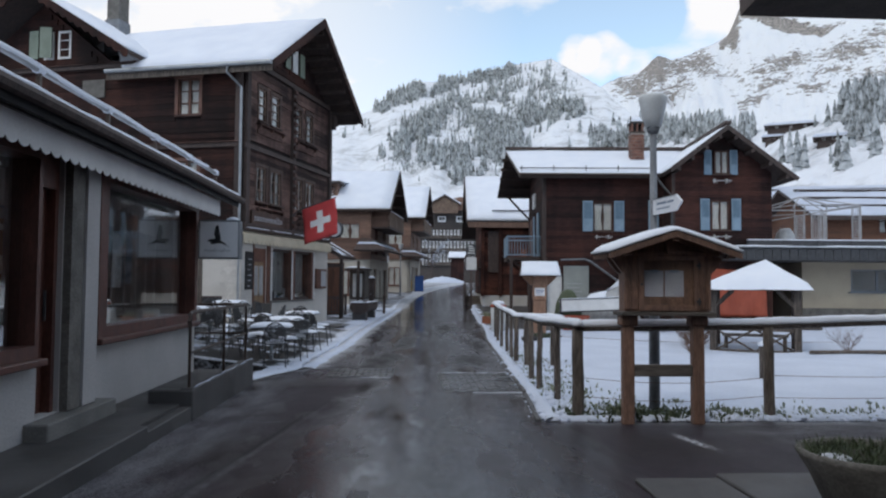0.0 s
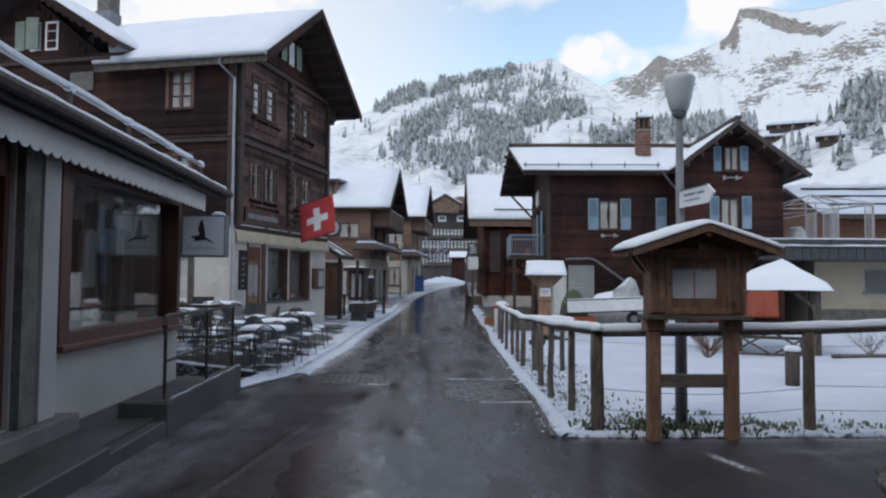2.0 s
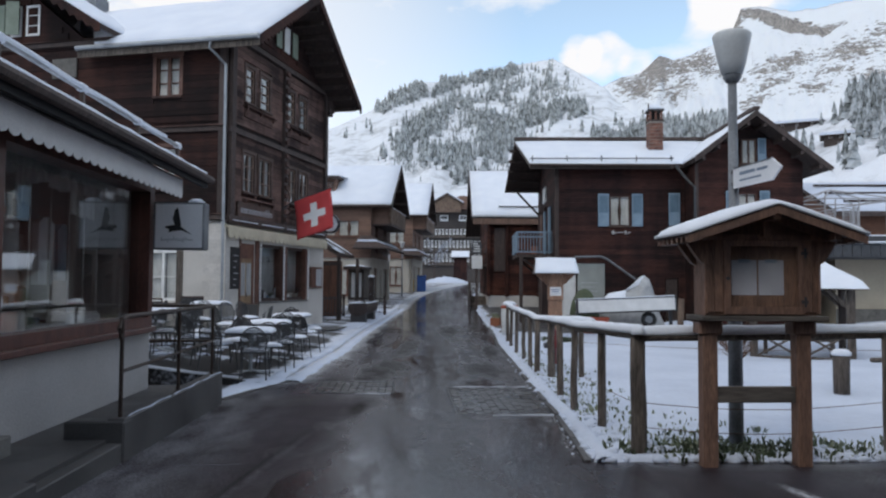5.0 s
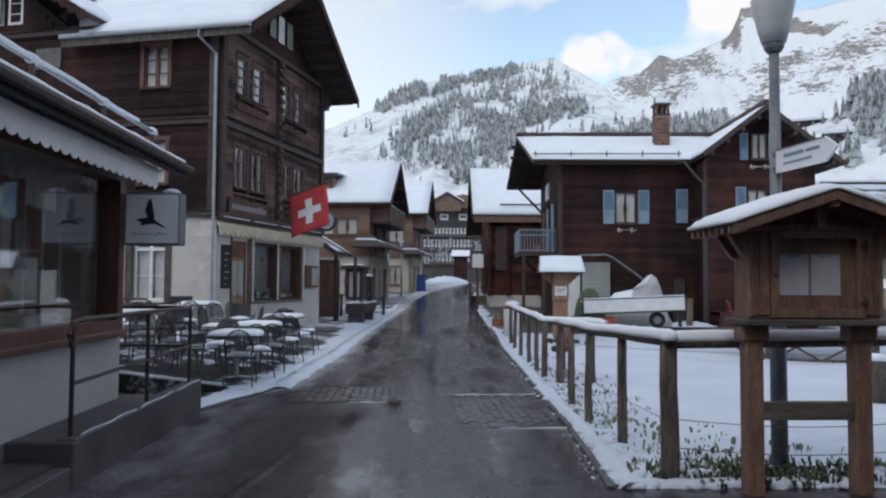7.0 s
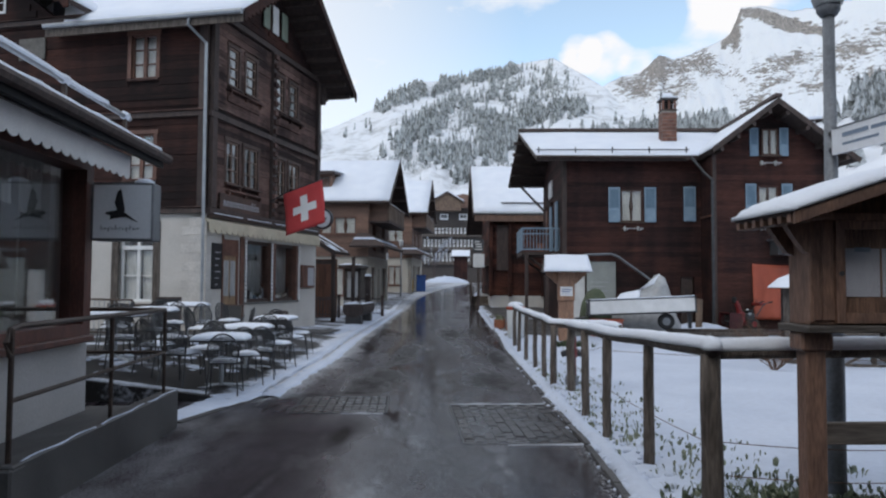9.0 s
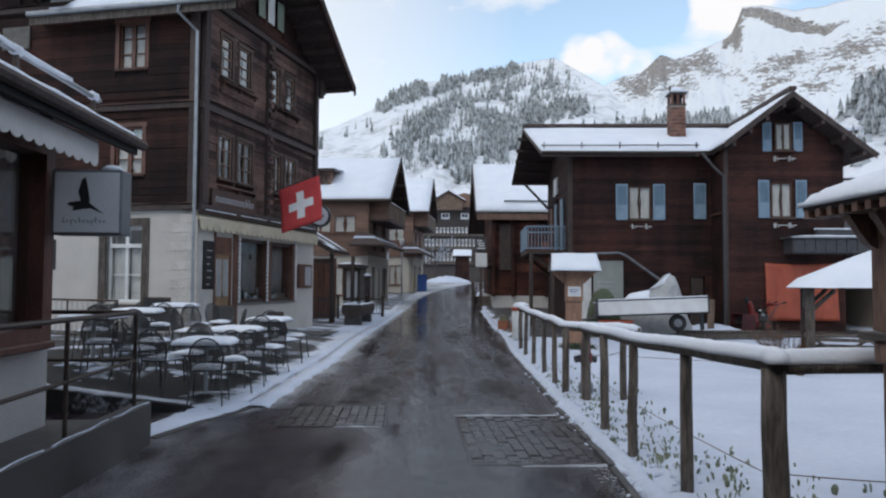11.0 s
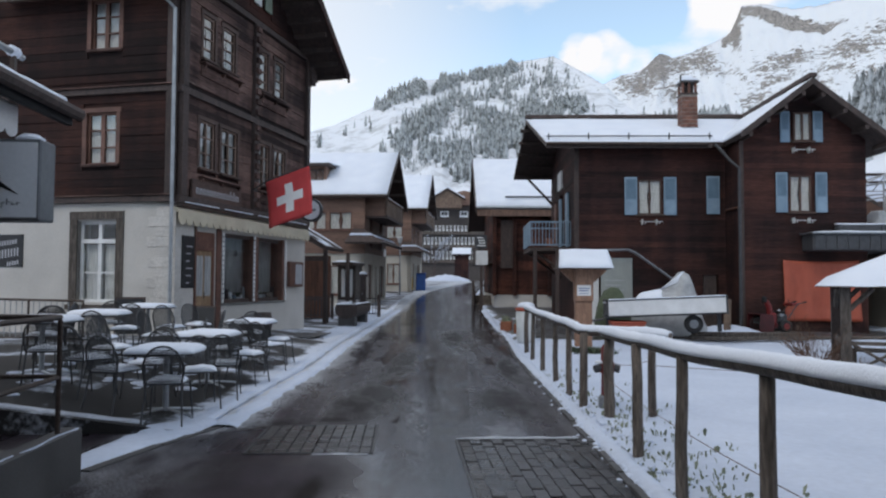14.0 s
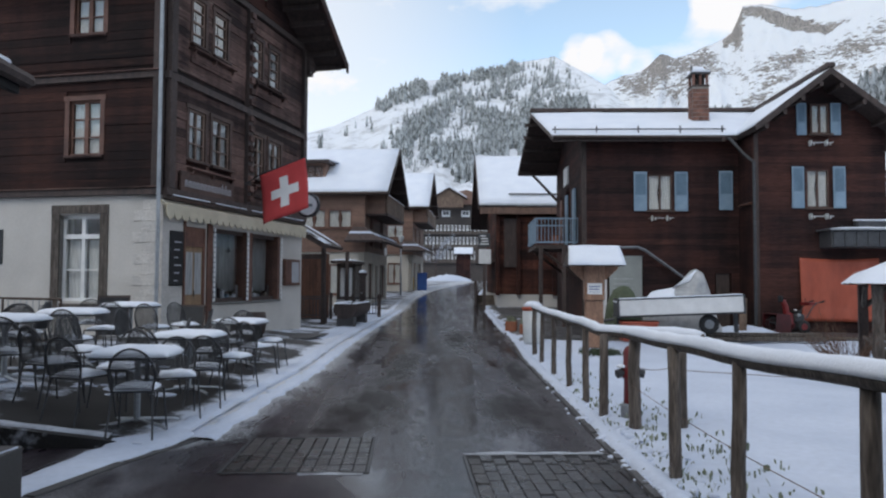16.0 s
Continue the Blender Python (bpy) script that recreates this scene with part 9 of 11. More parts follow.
# ---------- barn beyond the blue-shuttered house ----------
def build_barn():
    h = tagged(empty("barn", pose(4.95, 46.6, 0, 0, 0, -3)), "dark log barn on a white base under a snowy roof of the unseen block", "barn")
    L, D, ze, zr_, zg = 10.0, 10.4, 5.75, 9.0, 0.0
    part("base_wall", boxes((0, L, 0, D, zg - 0.6, 0.75)), PLASTER, h, "white rendered base")
    bm = boxes((0.05, L, 0.05, D - 0.05, 0.75, ze))
    add_prism(bm, [(0, ze), (D, ze), (D / 2, zr_ - 0.25)], 0.0, 0.3, pose(0.05, D, 0, 0, 0, -90))
    w = part("log_wall", bm, BARN_LOG, h)
    courses(w, at(0, 0.05, 0), lambda z: (0, L), 0.8, ze - 0.6, 0.26, [(0.35, 1.0, 2.2, 4.8)], BARN_LOG, "beam", 0.05, 0.015)
    courses(w, pose(0.05, D, 0, 0, 0, -90), lambda z: (0, D), 0.8, ze, 0.26, [], BARN_LOG, "beam", 0.05, 0.015)
    part("loft_door", boxes((0.35, 1.0, -0.05, 0.05, 2.2, 4.8)), DARK_WOOD, h)
    part("eaves_board", boxes((-0.6, L, -0.38, -0.02, ze - 0.45, ze - 0.15)), FRAME_WOOD, h, "lit orange-brown eaves boards")
    for x in (0.0, 1.1, 3.0):
        piece("post", h, at(x, -0.12, 3.0) @ pose(0, 0, 0, 0, 90, 0), (4.6, 0.2, 0.2), BARN_LOG)
    zr2 = lambda y: zr_ - abs(y - D / 2) * (zr_ - ze) / (D / 2)
    for ye in (-0.4, D + 1.0):
        q = [(-1.0, ye, zr2(ye)), (L, ye, zr2(ye)), (L, D / 2, zr_), (-1.0, D / 2, zr_)]
        part("roof", slab_quad(q, 0.2), DARK_WOOD, h, "barn roof")
        snow_sheet("snow_cover", h, q, 0.22, 14, 12, 4, "thick fresh snow on the barn roof")
        part("barge_board", add_prism(bmesh.new(), [(ye, zr2(ye) + 0.02), (ye, zr2(ye) - 0.3), (D / 2, zr_ - 0.3), (D / 2, zr_ + 0.02)], 1.0, 1.06, pose(0, 0, 0, 0, 0, 90)), DARK_WOOD, h)
    part("snow_guard", tube([(0.6, 0.0, zr2(0) + 0.35), (L, 0.0, zr2(0) + 0.35)], 0.05, 6), STEEL_DARK, h)
    part("gutter", tube([(-1, -0.48, zr2(-0.4) - 0.04), (L, -0.48, zr2(-0.4) - 0.06)], 0.08, 6), ZINC, h)
    part("gallery", boxes((-0.9, 0.0, 1.5, 7.5, 2.5, 2.65), (-0.9, -0.82, 1.5, 7.5, 2.65, 3.5)), DARK_WOOD, h)
    st = part("steps", boxes((-1.0, 0.0, 2.0, 2.5, -0.2, 0.25), (-1.0, 0, 2.5, 3.0, -0.2, 0.45), (-1.0, 0, 3.0, 4.4, -0.2, 0.65)), POST_WOOD, h, "weathered plank steps")
    part("fascia", boxes((-0.95, L, -0.46, -0.4, zr2(-0.4) - 0.5, zr2(-0.4) - 0.1)), BOARD_WOOD, h, "orange-brown eaves board")
    for i in range(14):
        part("step_slat", boxes((-1.06, -1.01, 1.7 + i * 0.22, 1.86 + i * 0.22, -0.1, 1.0 + 0.04 * i)), DARK_WOOD, st)
    part("step_rail", tube([(-1.0, 1.9, 1.0), (-1.0, 3.0, 1.5), (-1.0, 4.4, 1.5)], 0.04, 6), DARK_WOOD, st)
    for y, z in ((1.95, 1.0), (3.0, 1.5), (4.3, 1.5)):
        part("step_post", boxes((-1.04, -0.96, y - 0.04, y + 0.04, -0.2, z)), DARK_WOOD, st)


build_barn()


def wall_panel(x, y, z0, w, h, mat, label):
    p = tagged(empty("signboard", pose(x, y, road_z(y), 0, 0, -5)), label, "sign")
    part("panel", boxes((-w / 2, w / 2, -0.03, 0.03, z0, z0 + h), bev=0.01), mat, p)
    part("panel_post", boxes((-0.05, 0.05, 0.03, 0.1, -0.2, z0 + h)), DARK_WOOD, p)
    if mat is STEEL_DARK:
        for k, (a, b) in enumerate(((-0.2, 0.1), (-0.15, 0.2), (-0.12, 0.22), (-0.2, 0.24))):
            part("text_bar", boxes((a, b, -0.036, -0.03, z0 + h - 0.16 - 0.14 * k, z0 + h - 0.10 - 0.14 * k)), WHITE_PAINT, p, "pale line of lettering")


wall_panel(4.1, 45.0, 2.32, 0.62, 0.75, WHITE_PAINT, "white notice panel on a post by the barn")
wall_panel(4.12, 45.6, 3.2, 0.62, 0.7, STEEL_DARK, "dark sign board with pale marks")


# ---------- things in the yard of the blue-shuttered house ----------
def build_kiosk():
    k = tagged(empty("information_stand", pose(4.55, 24.75, -0.16, 0, 0, -6)), "wooden information post with a snow-topped hipped roof", "sign")
    part("post", boxes((-0.21, 0.21, -0.12, 0.12, 0, 1.35), bev=0.02), KIOSK_WOOD, k)
    for sx in (-1, 1):
        part("brace", add_prism(bmesh.new(), [(sx * 0.225, 1.94), (sx * 0.225, 1.58), (sx * 0.30, 1.62), (sx * 0.55, 1.86), (sx * 0.57, 1.94)], -0.06, 0.06), KIOSK_WOOD, k)
    part("cabinet", boxes((-0.23, 0.23, -0.17, 0.17, 1.12, 1.95), bev=0.015), KIOSK_WOOD, k, "light brown cabinet")
    part("paper", boxes((-0.17, 0.17, -0.178, -0.17, 1.26, 1.52)), WHITE_PAINT, k, "small white notice")
    part("paper_line", boxes((-0.13, 0.13, -0.181, -0.178, 1.43, 1.45), (-0.13, 0.1, -0.181, -0.178, 1.37, 1.39), (-0.13, 0.13, -0.181, -0.178, 1.31, 1.32)), BLUE_PLASTIC, k)
    bm = bmesh.new()
    lo = [bm.verts.new(p) for p in ((-0.66, -0.55, 1.92), (0.66, -0.55, 1.92), (0.66, 0.55, 1.92), (-0.66, 0.55, 1.92))]
    hi = [bm.verts.new(p) for p in ((-0.6, -0.02, 2.38), (0.6, -0.02, 2.38), (0.6, 0.02, 2.38), (-0.6, 0.02, 2.38))]
    bm.faces.new(lo[::-1])
    bm.faces.new(hi)
    for i in range(4):
        bm.faces.new([lo[i], lo[(i + 1) % 4], hi[(i + 1) % 4], hi[i]])
    part("roof", bm, DARK_WOOD, k)
    snow_sheet("snow_cover", k, [(-0.66, -0.56, 1.93), (0.66, -0.56, 1.93), (0.6, -0.0, 2.40), (-0.6, -0.0, 2.40)], 0.07, 12, 8, 3)
    snow_sheet("snow_cover", k, [(-0.66, 0.55, 1.93), (0.66, 0.55, 1.93), (0.6, 0.0, 2.40), (-0.6, 0.0, 2.40)], 0.07, 12, 8, 3)
    return k


build_kiosk()


def build_litter_bin():
    b = tagged(empty("litter_bin", at(3.35, 26.2, -0.2)), "pale grey round litter bin with an orange rim and snow", "bin")
    part("body", lathe([(0.22, 0.0), (0.25, 0.1), (0.27, 0.86), (0.24, 0.86)], 18), LAMP_SHADE, b, "", True)
    part("rim", lathe([(0.28, 0.86), (0.29, 0.93), (0.24, 0.95)], 18), ORANGE_TARP, b, "orange rim", True)
    part("top_snow", lathe([(0.24, 0.95), (0.23, 1.02), (0.15, 1.08), (0.03, 1.1)], 14), SNOW, b, "", True)


build_litter_bin()


def flower_trough(x, y, n=7):
    f = tagged(empty("flower_trough", pose(x, y, road_z(y) + 0.02, 0, 0, 80)), "terracotta flower trough beside the steps", "planter")
    part("trough", boxes((-0.6, 0.6, -0.18, 0.18, 0, 0.32), bev=0.02), TERRACOTTA, f)
    rng = random.Random(3)
    bm = bmesh.new()
    for i in range(60):
        p = Vector((rng.uniform(-0.55, 0.55), rng.uniform(-0.15, 0.15), 0.32))
        d = Vector((rng.uniform(-0.1, 0.1), rng.uniform(-0.1, 0.1), rng.uniform(0.08, 0.22)))
        s = Vector((rng.uniform(-1, 1), rng.uniform(-1, 1), 0)).normalized() * 0.03
        bm.faces.new([bm.verts.new(p - s), bm.verts.new(p + s), bm.verts.new(p + d)])
    part("plant_cover", bm, LEAF, f)


flower_trough(3.55, 31.5)
flower_trough(3.75, 29.8)


def build_trailer():
    t = tagged(empty("flat_trailer", pose(7.2, 26.25, 0.03, 0, -2.7, -11)), "long white tray trailer with dark edges and thin snow", "trailer")
    part("tray_side", boxes((-1.53, 1.6, -0.03, 0.03, 0.55, 0.95), bev=0.006), WHITE_PAINT, t, "white side board")
    part("tray_back", boxes((-1.53, 1.6, 1.2, 1.26, 0.55, 0.95), bev=0.006), WHITE_PAINT, t)
    for x in (-1.56, 1.58):
        part("corner", boxes((x, x + 0.05, -0.045, 1.27, 0.5, 1.0)), STEEL_DARK, t)
    for z0, z1 in ((0.955, 0.985), (0.525, 0.548)):
        part("edge_rail", boxes((-1.51, 1.58, -0.045, 0.045, z0, z1)), STEEL_DARK, t, "dark steel edge rail")
    part("rail_snow", boxes((-1.51, 1.58, -0.05, 0.05, 0.986, 1.015), bev=0.012), SNOW, t)
    part("tray_floor", boxes((-1.6, 1.6, 0.03, 1.2, 0.5, 0.56)), STEEL_DARK, t)
    snow_sheet("tray_snow", t, [(-1.58, 0.05, 0.9), (1.58, 0.05, 0.9), (1.58, 1.18, 0.9), (-1.58, 1.18, 0.9)], 0.1, 16, 8, 4)
    for x in (0.75,):
        w = part("wheel", lathe([(0.20, -0.07), (0.25, -0.05), (0.25, 0.05), (0.20, 0.07)], 18), RUBBER, t, "", True)
        w.matrix_basis = pose(x, 0.2, 0.25, 90, 0, 0)
        part("rim", lathe([(0.11, -0.08), (0.12, 0.08)], 14), LAMP_GREY, w)
    part("drawbar", tube([(-1.6, 0.6, 0.45), (-2.4, 0.6, 0.35)], 0.04, 6), STEEL_DARK, t)
    for x in (-1.5, 1.5):
        part("stand", boxes((x - 0.05, x + 0.05, 0.5, 0.6, 0, 0.5)), STEEL_DARK, t)
    c = tagged(finish("orange_crate", boxes((-0.45, 0.45, -0.3, 0.3, 0, 0.52), (-0.48, 0.48, -0.33, 0.33, 0.46, 0.52), bev=0.01), ORANGE_TARP), "faded orange crate beneath the trailer", "crate")
    c.matrix_basis = pose(6.25, 26.75, -0.15, 0, 0, -8)
    bd = tagged(finish("leaning_board", boxes((-0.11, 0.11, -0.015, 0.015, 0, 1.15), bev=0.006), BALCONY_WOOD), "weathered brown plank leaning beside the trailer", "board")
    bd.matrix_basis = pose(9.72, 28.2, -0.17, -9, 6, 0)


build_trailer()


def draped(name, x, y, z, size, rz, mat, label, cat, seed, humps, snow=False):
    """A cover hanging over something: a closed, creased form with two or three humps."""
    bm = bmesh.new()
    n, k = 30, 10
    rings = []
    for j in range(k + 1):
        v = j / k
        r = math.cos(v * math.pi / 2) ** 0.55
        ring = []
        for i in range(n):
            a = 2 * math.pi * i / n
            px, py = math.cos(a) * r, math.sin(a) * r
            px = math.copysign(abs(px) ** 0.75, px)
            py = math.copysign(abs(py) ** 0.75, py)
            h = max(hh * math.exp(-((px - hx) ** 2) / hw) for hx, hh, hw in humps)
            pz = math.sin(v * math.pi / 2) * h
            cr = 0.06 * noise.noise(Vector((px * 4 + seed, py * 4, v * 2)))
            ring.append(bm.verts.new((size[0] * (px + cr), size[1] * (py + cr), size[2] * pz + 0.03 * noise.noise(Vector((px * 6, py * 6, seed))) * (j > 0))))
        rings.append(ring)
    for u, v in zip(rings, rings[1:]):
        for i in range(n):
            bm.faces.new([u[i], u[(i + 1) % n], v[(i + 1) % n], v[i]])
    bm.faces.new(rings[-1])
    ob = tagged(finish(name, bm, mat, None, "", True), label, cat)
    ob.matrix_basis = pose(x, y, z, 0, 0, rz)
    if snow:
        sb = bmesh.new()
        keep = {}
        bm2 = bmesh.new()
        bm2.from_mesh(ob.data)
        bm2.normal_update()
        for f in bm2.faces:
            c = f.calc_center_median()
            if f.normal.z > 0.4 and -0.95 < c.x / size[0] < 0.02 + 0.35 * noise.noise(c * 3):
                sb.faces.new([keep.setdefault(v.index, sb.verts.new(v.co + v.normal * 0.03)) for v in f.verts])
        bm2.free()
        part("snow_patch", weld(sb), SNOW, ob, "snow caught on the cover", True).modifiers.new("thickness", "SOLIDIFY").thickness = 0.035
    return ob


draped("covered_vehicle", 8.0, 28.8, -0.15, (1.35, 0.75, 1.95), -5, GREY_TARP, "vehicle under a grey tarpaulin dusted with snow", "vehicle", 2, ((0.45, 1.0, 0.16), (-0.35, 0.66, 0.35), (0.1, 0.72, 0.8)), True)
draped("covered_machine", 6.35, 28.5, -0.15, (0.55, 0.45, 1.45), 0, GREEN_COVER, "round machine under an olive cover", "machine", 5, ((0.0, 1.0, 2.0),))


def build_snow_blower():
    b = tagged(empty("snow_blower", pose(11.75, 29.6, -0.12, 0, 0, 6)), "red walk-behind snow blower by the house wall", "machine")
    # open-fronted auger box
    ah = part("auger_housing", add_prism(bmesh.new(), [(-0.55, 0.04), (-0.50, 0.04), (-0.16, 0.06), (-0.08, 0.2), (-0.08, 0.42), (-0.16, 0.56), (-0.52, 0.60), (-0.55, 0.57), (-0.18, 0.52), (-0.12, 0.4), (-0.12, 0.22), (-0.19, 0.1)], -0.34, 0.34), DARK_RED, b, "dark red auger housing")
    for y in (-0.35, 0.35):
        part("side_plate", add_prism(bmesh.new(), [(-0.6, 0.03), (-0.1, 0.03), (-0.07, 0.3), (-0.14, 0.57), (-0.56, 0.6)], y - 0.008, y + 0.008), DARK_RED, ah)
    au = bmesh.new()
    add_tube(au, [(-0.36, -0.33, 0.3), (-0.36, 0.33, 0.3)], 0.03, 8)
    spiral = [(-0.36 + 0.19 * math.cos(0.8 * k), -0.32 + 0.64 * k / 32, 0.3 + 0.19 * math.sin(0.8 * k)) for k in range(33)]
    add_tube(au, spiral, 0.016, 5)
    part("auger", au, STEEL_DARK, b)
    part("impeller_drum", tube([(-0.1, 0, 0.3), (0.1, 0, 0.3)], 0.2, 16), RED_METAL, b, "bright red impeller drum")
    part("drum_cover", boxes((-0.07, 0.16, -0.17, 0.17, 0.3, 0.62), bev=0.06), RED_METAL, b)
    ch = part("chute", tube([(0.02, 0, 0.45), (0.0, 0, 0.62), (-0.05, 0, 0.82), (-0.13, 0, 0.98)], 0.10, 10, 0.085), RED_METAL, b, "red curved discharge chute")
    part("deflector", boxes((-0.24, -0.15, -0.09, 0.09, 0.93, 1.13), bev=0.02), RUBBER, ch, "black chute deflector")
    part("chute_collar", lathe([(0.115, 0.46), (0.13, 0.48), (0.13, 0.52), (0.115, 0.54)], 14, 0.02, 0.0), STEEL_DARK, ch)
    part("engine", boxes((0.16, 0.5, -0.2, 0.2, 0.3, 0.58), bev=0.05), STEEL_DARK, b)
    part("engine_cover", boxes((0.2, 0.45, -0.14, 0.14, 0.58, 0.68), bev=0.04), RUBBER, b)
    part("exhaust", tube([(0.24, -0.2, 0.55), (0.24, -0.27, 0.55)], 0.05, 10), ZINC, b)
    part("fuel_cap", lathe([(0.04, 0.68), (0.04, 0.71), (0.02, 0.72)], 10, 0.3, 0.0), GREY_SIGN, b)
    for sd in (-1, 1):
        w = part("wheel", lathe([(0.15, -0.07), (0.2, -0.05), (0.2, 0.05), (0.15, 0.07)], 16), RUBBER, b, "", True)
        w.matrix_basis = pose(0.34, sd * 0.3, 0.2, 90, 0, 0)
        part("rim", lathe([(0.1, -0.075), (0.1, 0.075)], 12), RED_METAL, w)
        part("handle", tube([(0.5, sd * 0.22, 0.45), (0.68, sd * 0.24, 0.74), (0.8, sd * 0.25, 0.9), (1.05, sd * 0.25, 0.96)], 0.018, 6), STEEL_DARK, b)
        part("grip", tube([(0.95, sd * 0.25, 0.94), (1.1, sd * 0.25, 0.97)], 0.026, 8), RUBBER, b)
    part("control_panel", boxes((0.6, 0.86, -0.24, 0.24, 0.84, 0.93), bev=0.02), RED_METAL, b, "red control panel")
    part("control_lever", tube([(0.72, 0.1, 0.92), (0.70, 0.1, 1.04)], 0.012, 6), RUBBER, b)


build_snow_blower()


def build_wall_tarp():
    bm = bmesh.new()
    n, k = 26, 16
    g = []
    for j in range(k + 1):
        row = []
        for i in range(n + 1):
            u, v = i / n, j / k
            x = 1.33 + 2.45 * u
            z = 2.2 - 2.0 * v - 0.05 * math.sin(u * math.pi) * (1 - v)
            y = -0.10 - 0.05 * math.sin(u * 19 + v * 2) * (0.3 + v) - 0.10 * v * v - 0.03 * noise.noise(Vector((u * 6, v * 6, 2)))
            row.append(bm.verts.new((5.72 + x, -1.45 + y, z)))
        g.append(row)
    for j in range(k):
        for i in range(n):
            bm.faces.new([g[j][i], g[j][i + 1], g[j + 1][i + 1], g[j + 1][i]])
    ob = finish("hanging_tarpaulin", bm, ORANGE_TARP, None, "", True)
    so = ob.modifiers.new("thickness", "SOLIDIFY")
    so.thickness = 0.008
    ob.matrix_basis = pose(5.65, 32.4, 0, 0, 0, -5)
    tagged(ob, "faded orange tarpaulin hung against the house wall", "tarpaulin")


build_wall_tarp()
pl = tagged(empty("timber_stack", pose(9.6, 26.6, -0.15, 0, 0, -3)), "low stack of weathered timber along the yard", "timber")
for bx in ((-1.6, 1.6, -0.1, 0.1, 0, 0.12), (-1.4, 1.7, 0.12, 0.3, 0, 0.12), (-1.5, 1.5, 0.0, 0.2, 0.12, 0.22)):
    finish("beam", boxes(bx, bev=0.01), POST_WOOD, pl)
for bx, by, bl, ba in ((8.5, 27.2, 5.5, -3), (13.5, 26.9, 4.0, -2), (14.5, 18.0, 9.0, 2)):
    lg = tagged(finish("border_log", tube([(-bl / 2, 0, 0.06), (bl / 2, 0, 0.07)], 0.05, 8), POST_WOOD, None, "", True), "grey border log half sunk in the snow", "log")
    lg.matrix_basis = pose(bx, by, ground_z(bx, by) - 0.03, 0, 0, ba)


# ---------- flat-roofed neighbour and what stands on it ----------
def build_flat_house():
    h = tagged(empty("flat_roofed_house", pose(15.2, 31.6, 0, 0, 0, -4)), "low beige house with a dark flat roof edge and terrace", "house")
    wall_part("wall", h, BEIGE, 30, -0.6, 2.5, 0.3, [(2.05, 4.3, 1.25, 2.2), (6.6, 9.4, 1.15, 2.2)], at(1.8, -0.7, 0), "beige rendered wall")
    part("end_wall", boxes((1.8, 2.1, -0.398, 9, -0.6, 2.5)), BEIGE, h)
    part("plinth", boxes((1.78, 31.8, -0.73, -0.7, -0.6, 0.55)), POT_STONE, h, "stained plinth along the wall")
    window(h, at(1.8 + 3.175, -0.7, 1.25), 2.25, 0.95, (1, 0), LAMP_GREY, curtain=False)
    window(h, at(1.8 + 8.0, -0.7, 1.15), 2.8, 1.05, (1, 0), LAMP_GREY, curtain=False)
    part("backing", boxes((2.1, 31, 1.5, 1.6, -0.5, 2.5)), ROOM_DARK, h)
    part("roof_edge", boxes((-1.9, 33, -2.24, 10, 2.5, 3.04), bev=0.02), surface("slate_fascia", (0.085, 0.085, 0.09), (0.055, 0.055, 0.058), 0.6, scale=1, fine=0.15, fscale=20, bump=0.2), h, "dark slate-clad roof edge")
    for i in range(70):
        part("fascia_tile", boxes((-1.85 + i * 0.35, -1.53 + i * 0.35, -2.27, -2.24, 2.54, 2.98), bev=0.006), STEEL_DARK, h)
    part("coping", boxes((-2.0, 33.1, -2.36, 10, 3.04, 3.08)), ZINC, h)
    snow_sheet("edge_snow", h, [(-1.9, -2.34, 3.08), (33, -2.34, 3.08), (33, -1.75, 3.08), (-1.9, -1.75, 3.08)], 0.05, 90, 4, 5, "thin snow on the roof edge")
    part("parapet", boxes((-0.9, 33, -1.75, -1.6, 3.08, 3.36), bev=0.01), STEEL_DARK, h, "dark parapet rail board")
    for i in range(14):
        part("parapet_post", boxes((-0.85 + i * 1.4, -0.73 + i * 1.4, -1.8, -1.75, 3.08, 3.36)), STEEL_DARK, h)
    part("parapet_snow", boxes((-0.9, 33, -1.77, -1.58, 3.36, 3.41), bev=0.02), SNOW, h)
    snow_sheet("roof_snow", h, [(-1.6, -1.5, 3.08), (33, -1.5, 3.08), (33, 9, 3.2), (-1.6, 9, 3.2)], 0.14, 60, 8, 3)
    return h


build_flat_house()


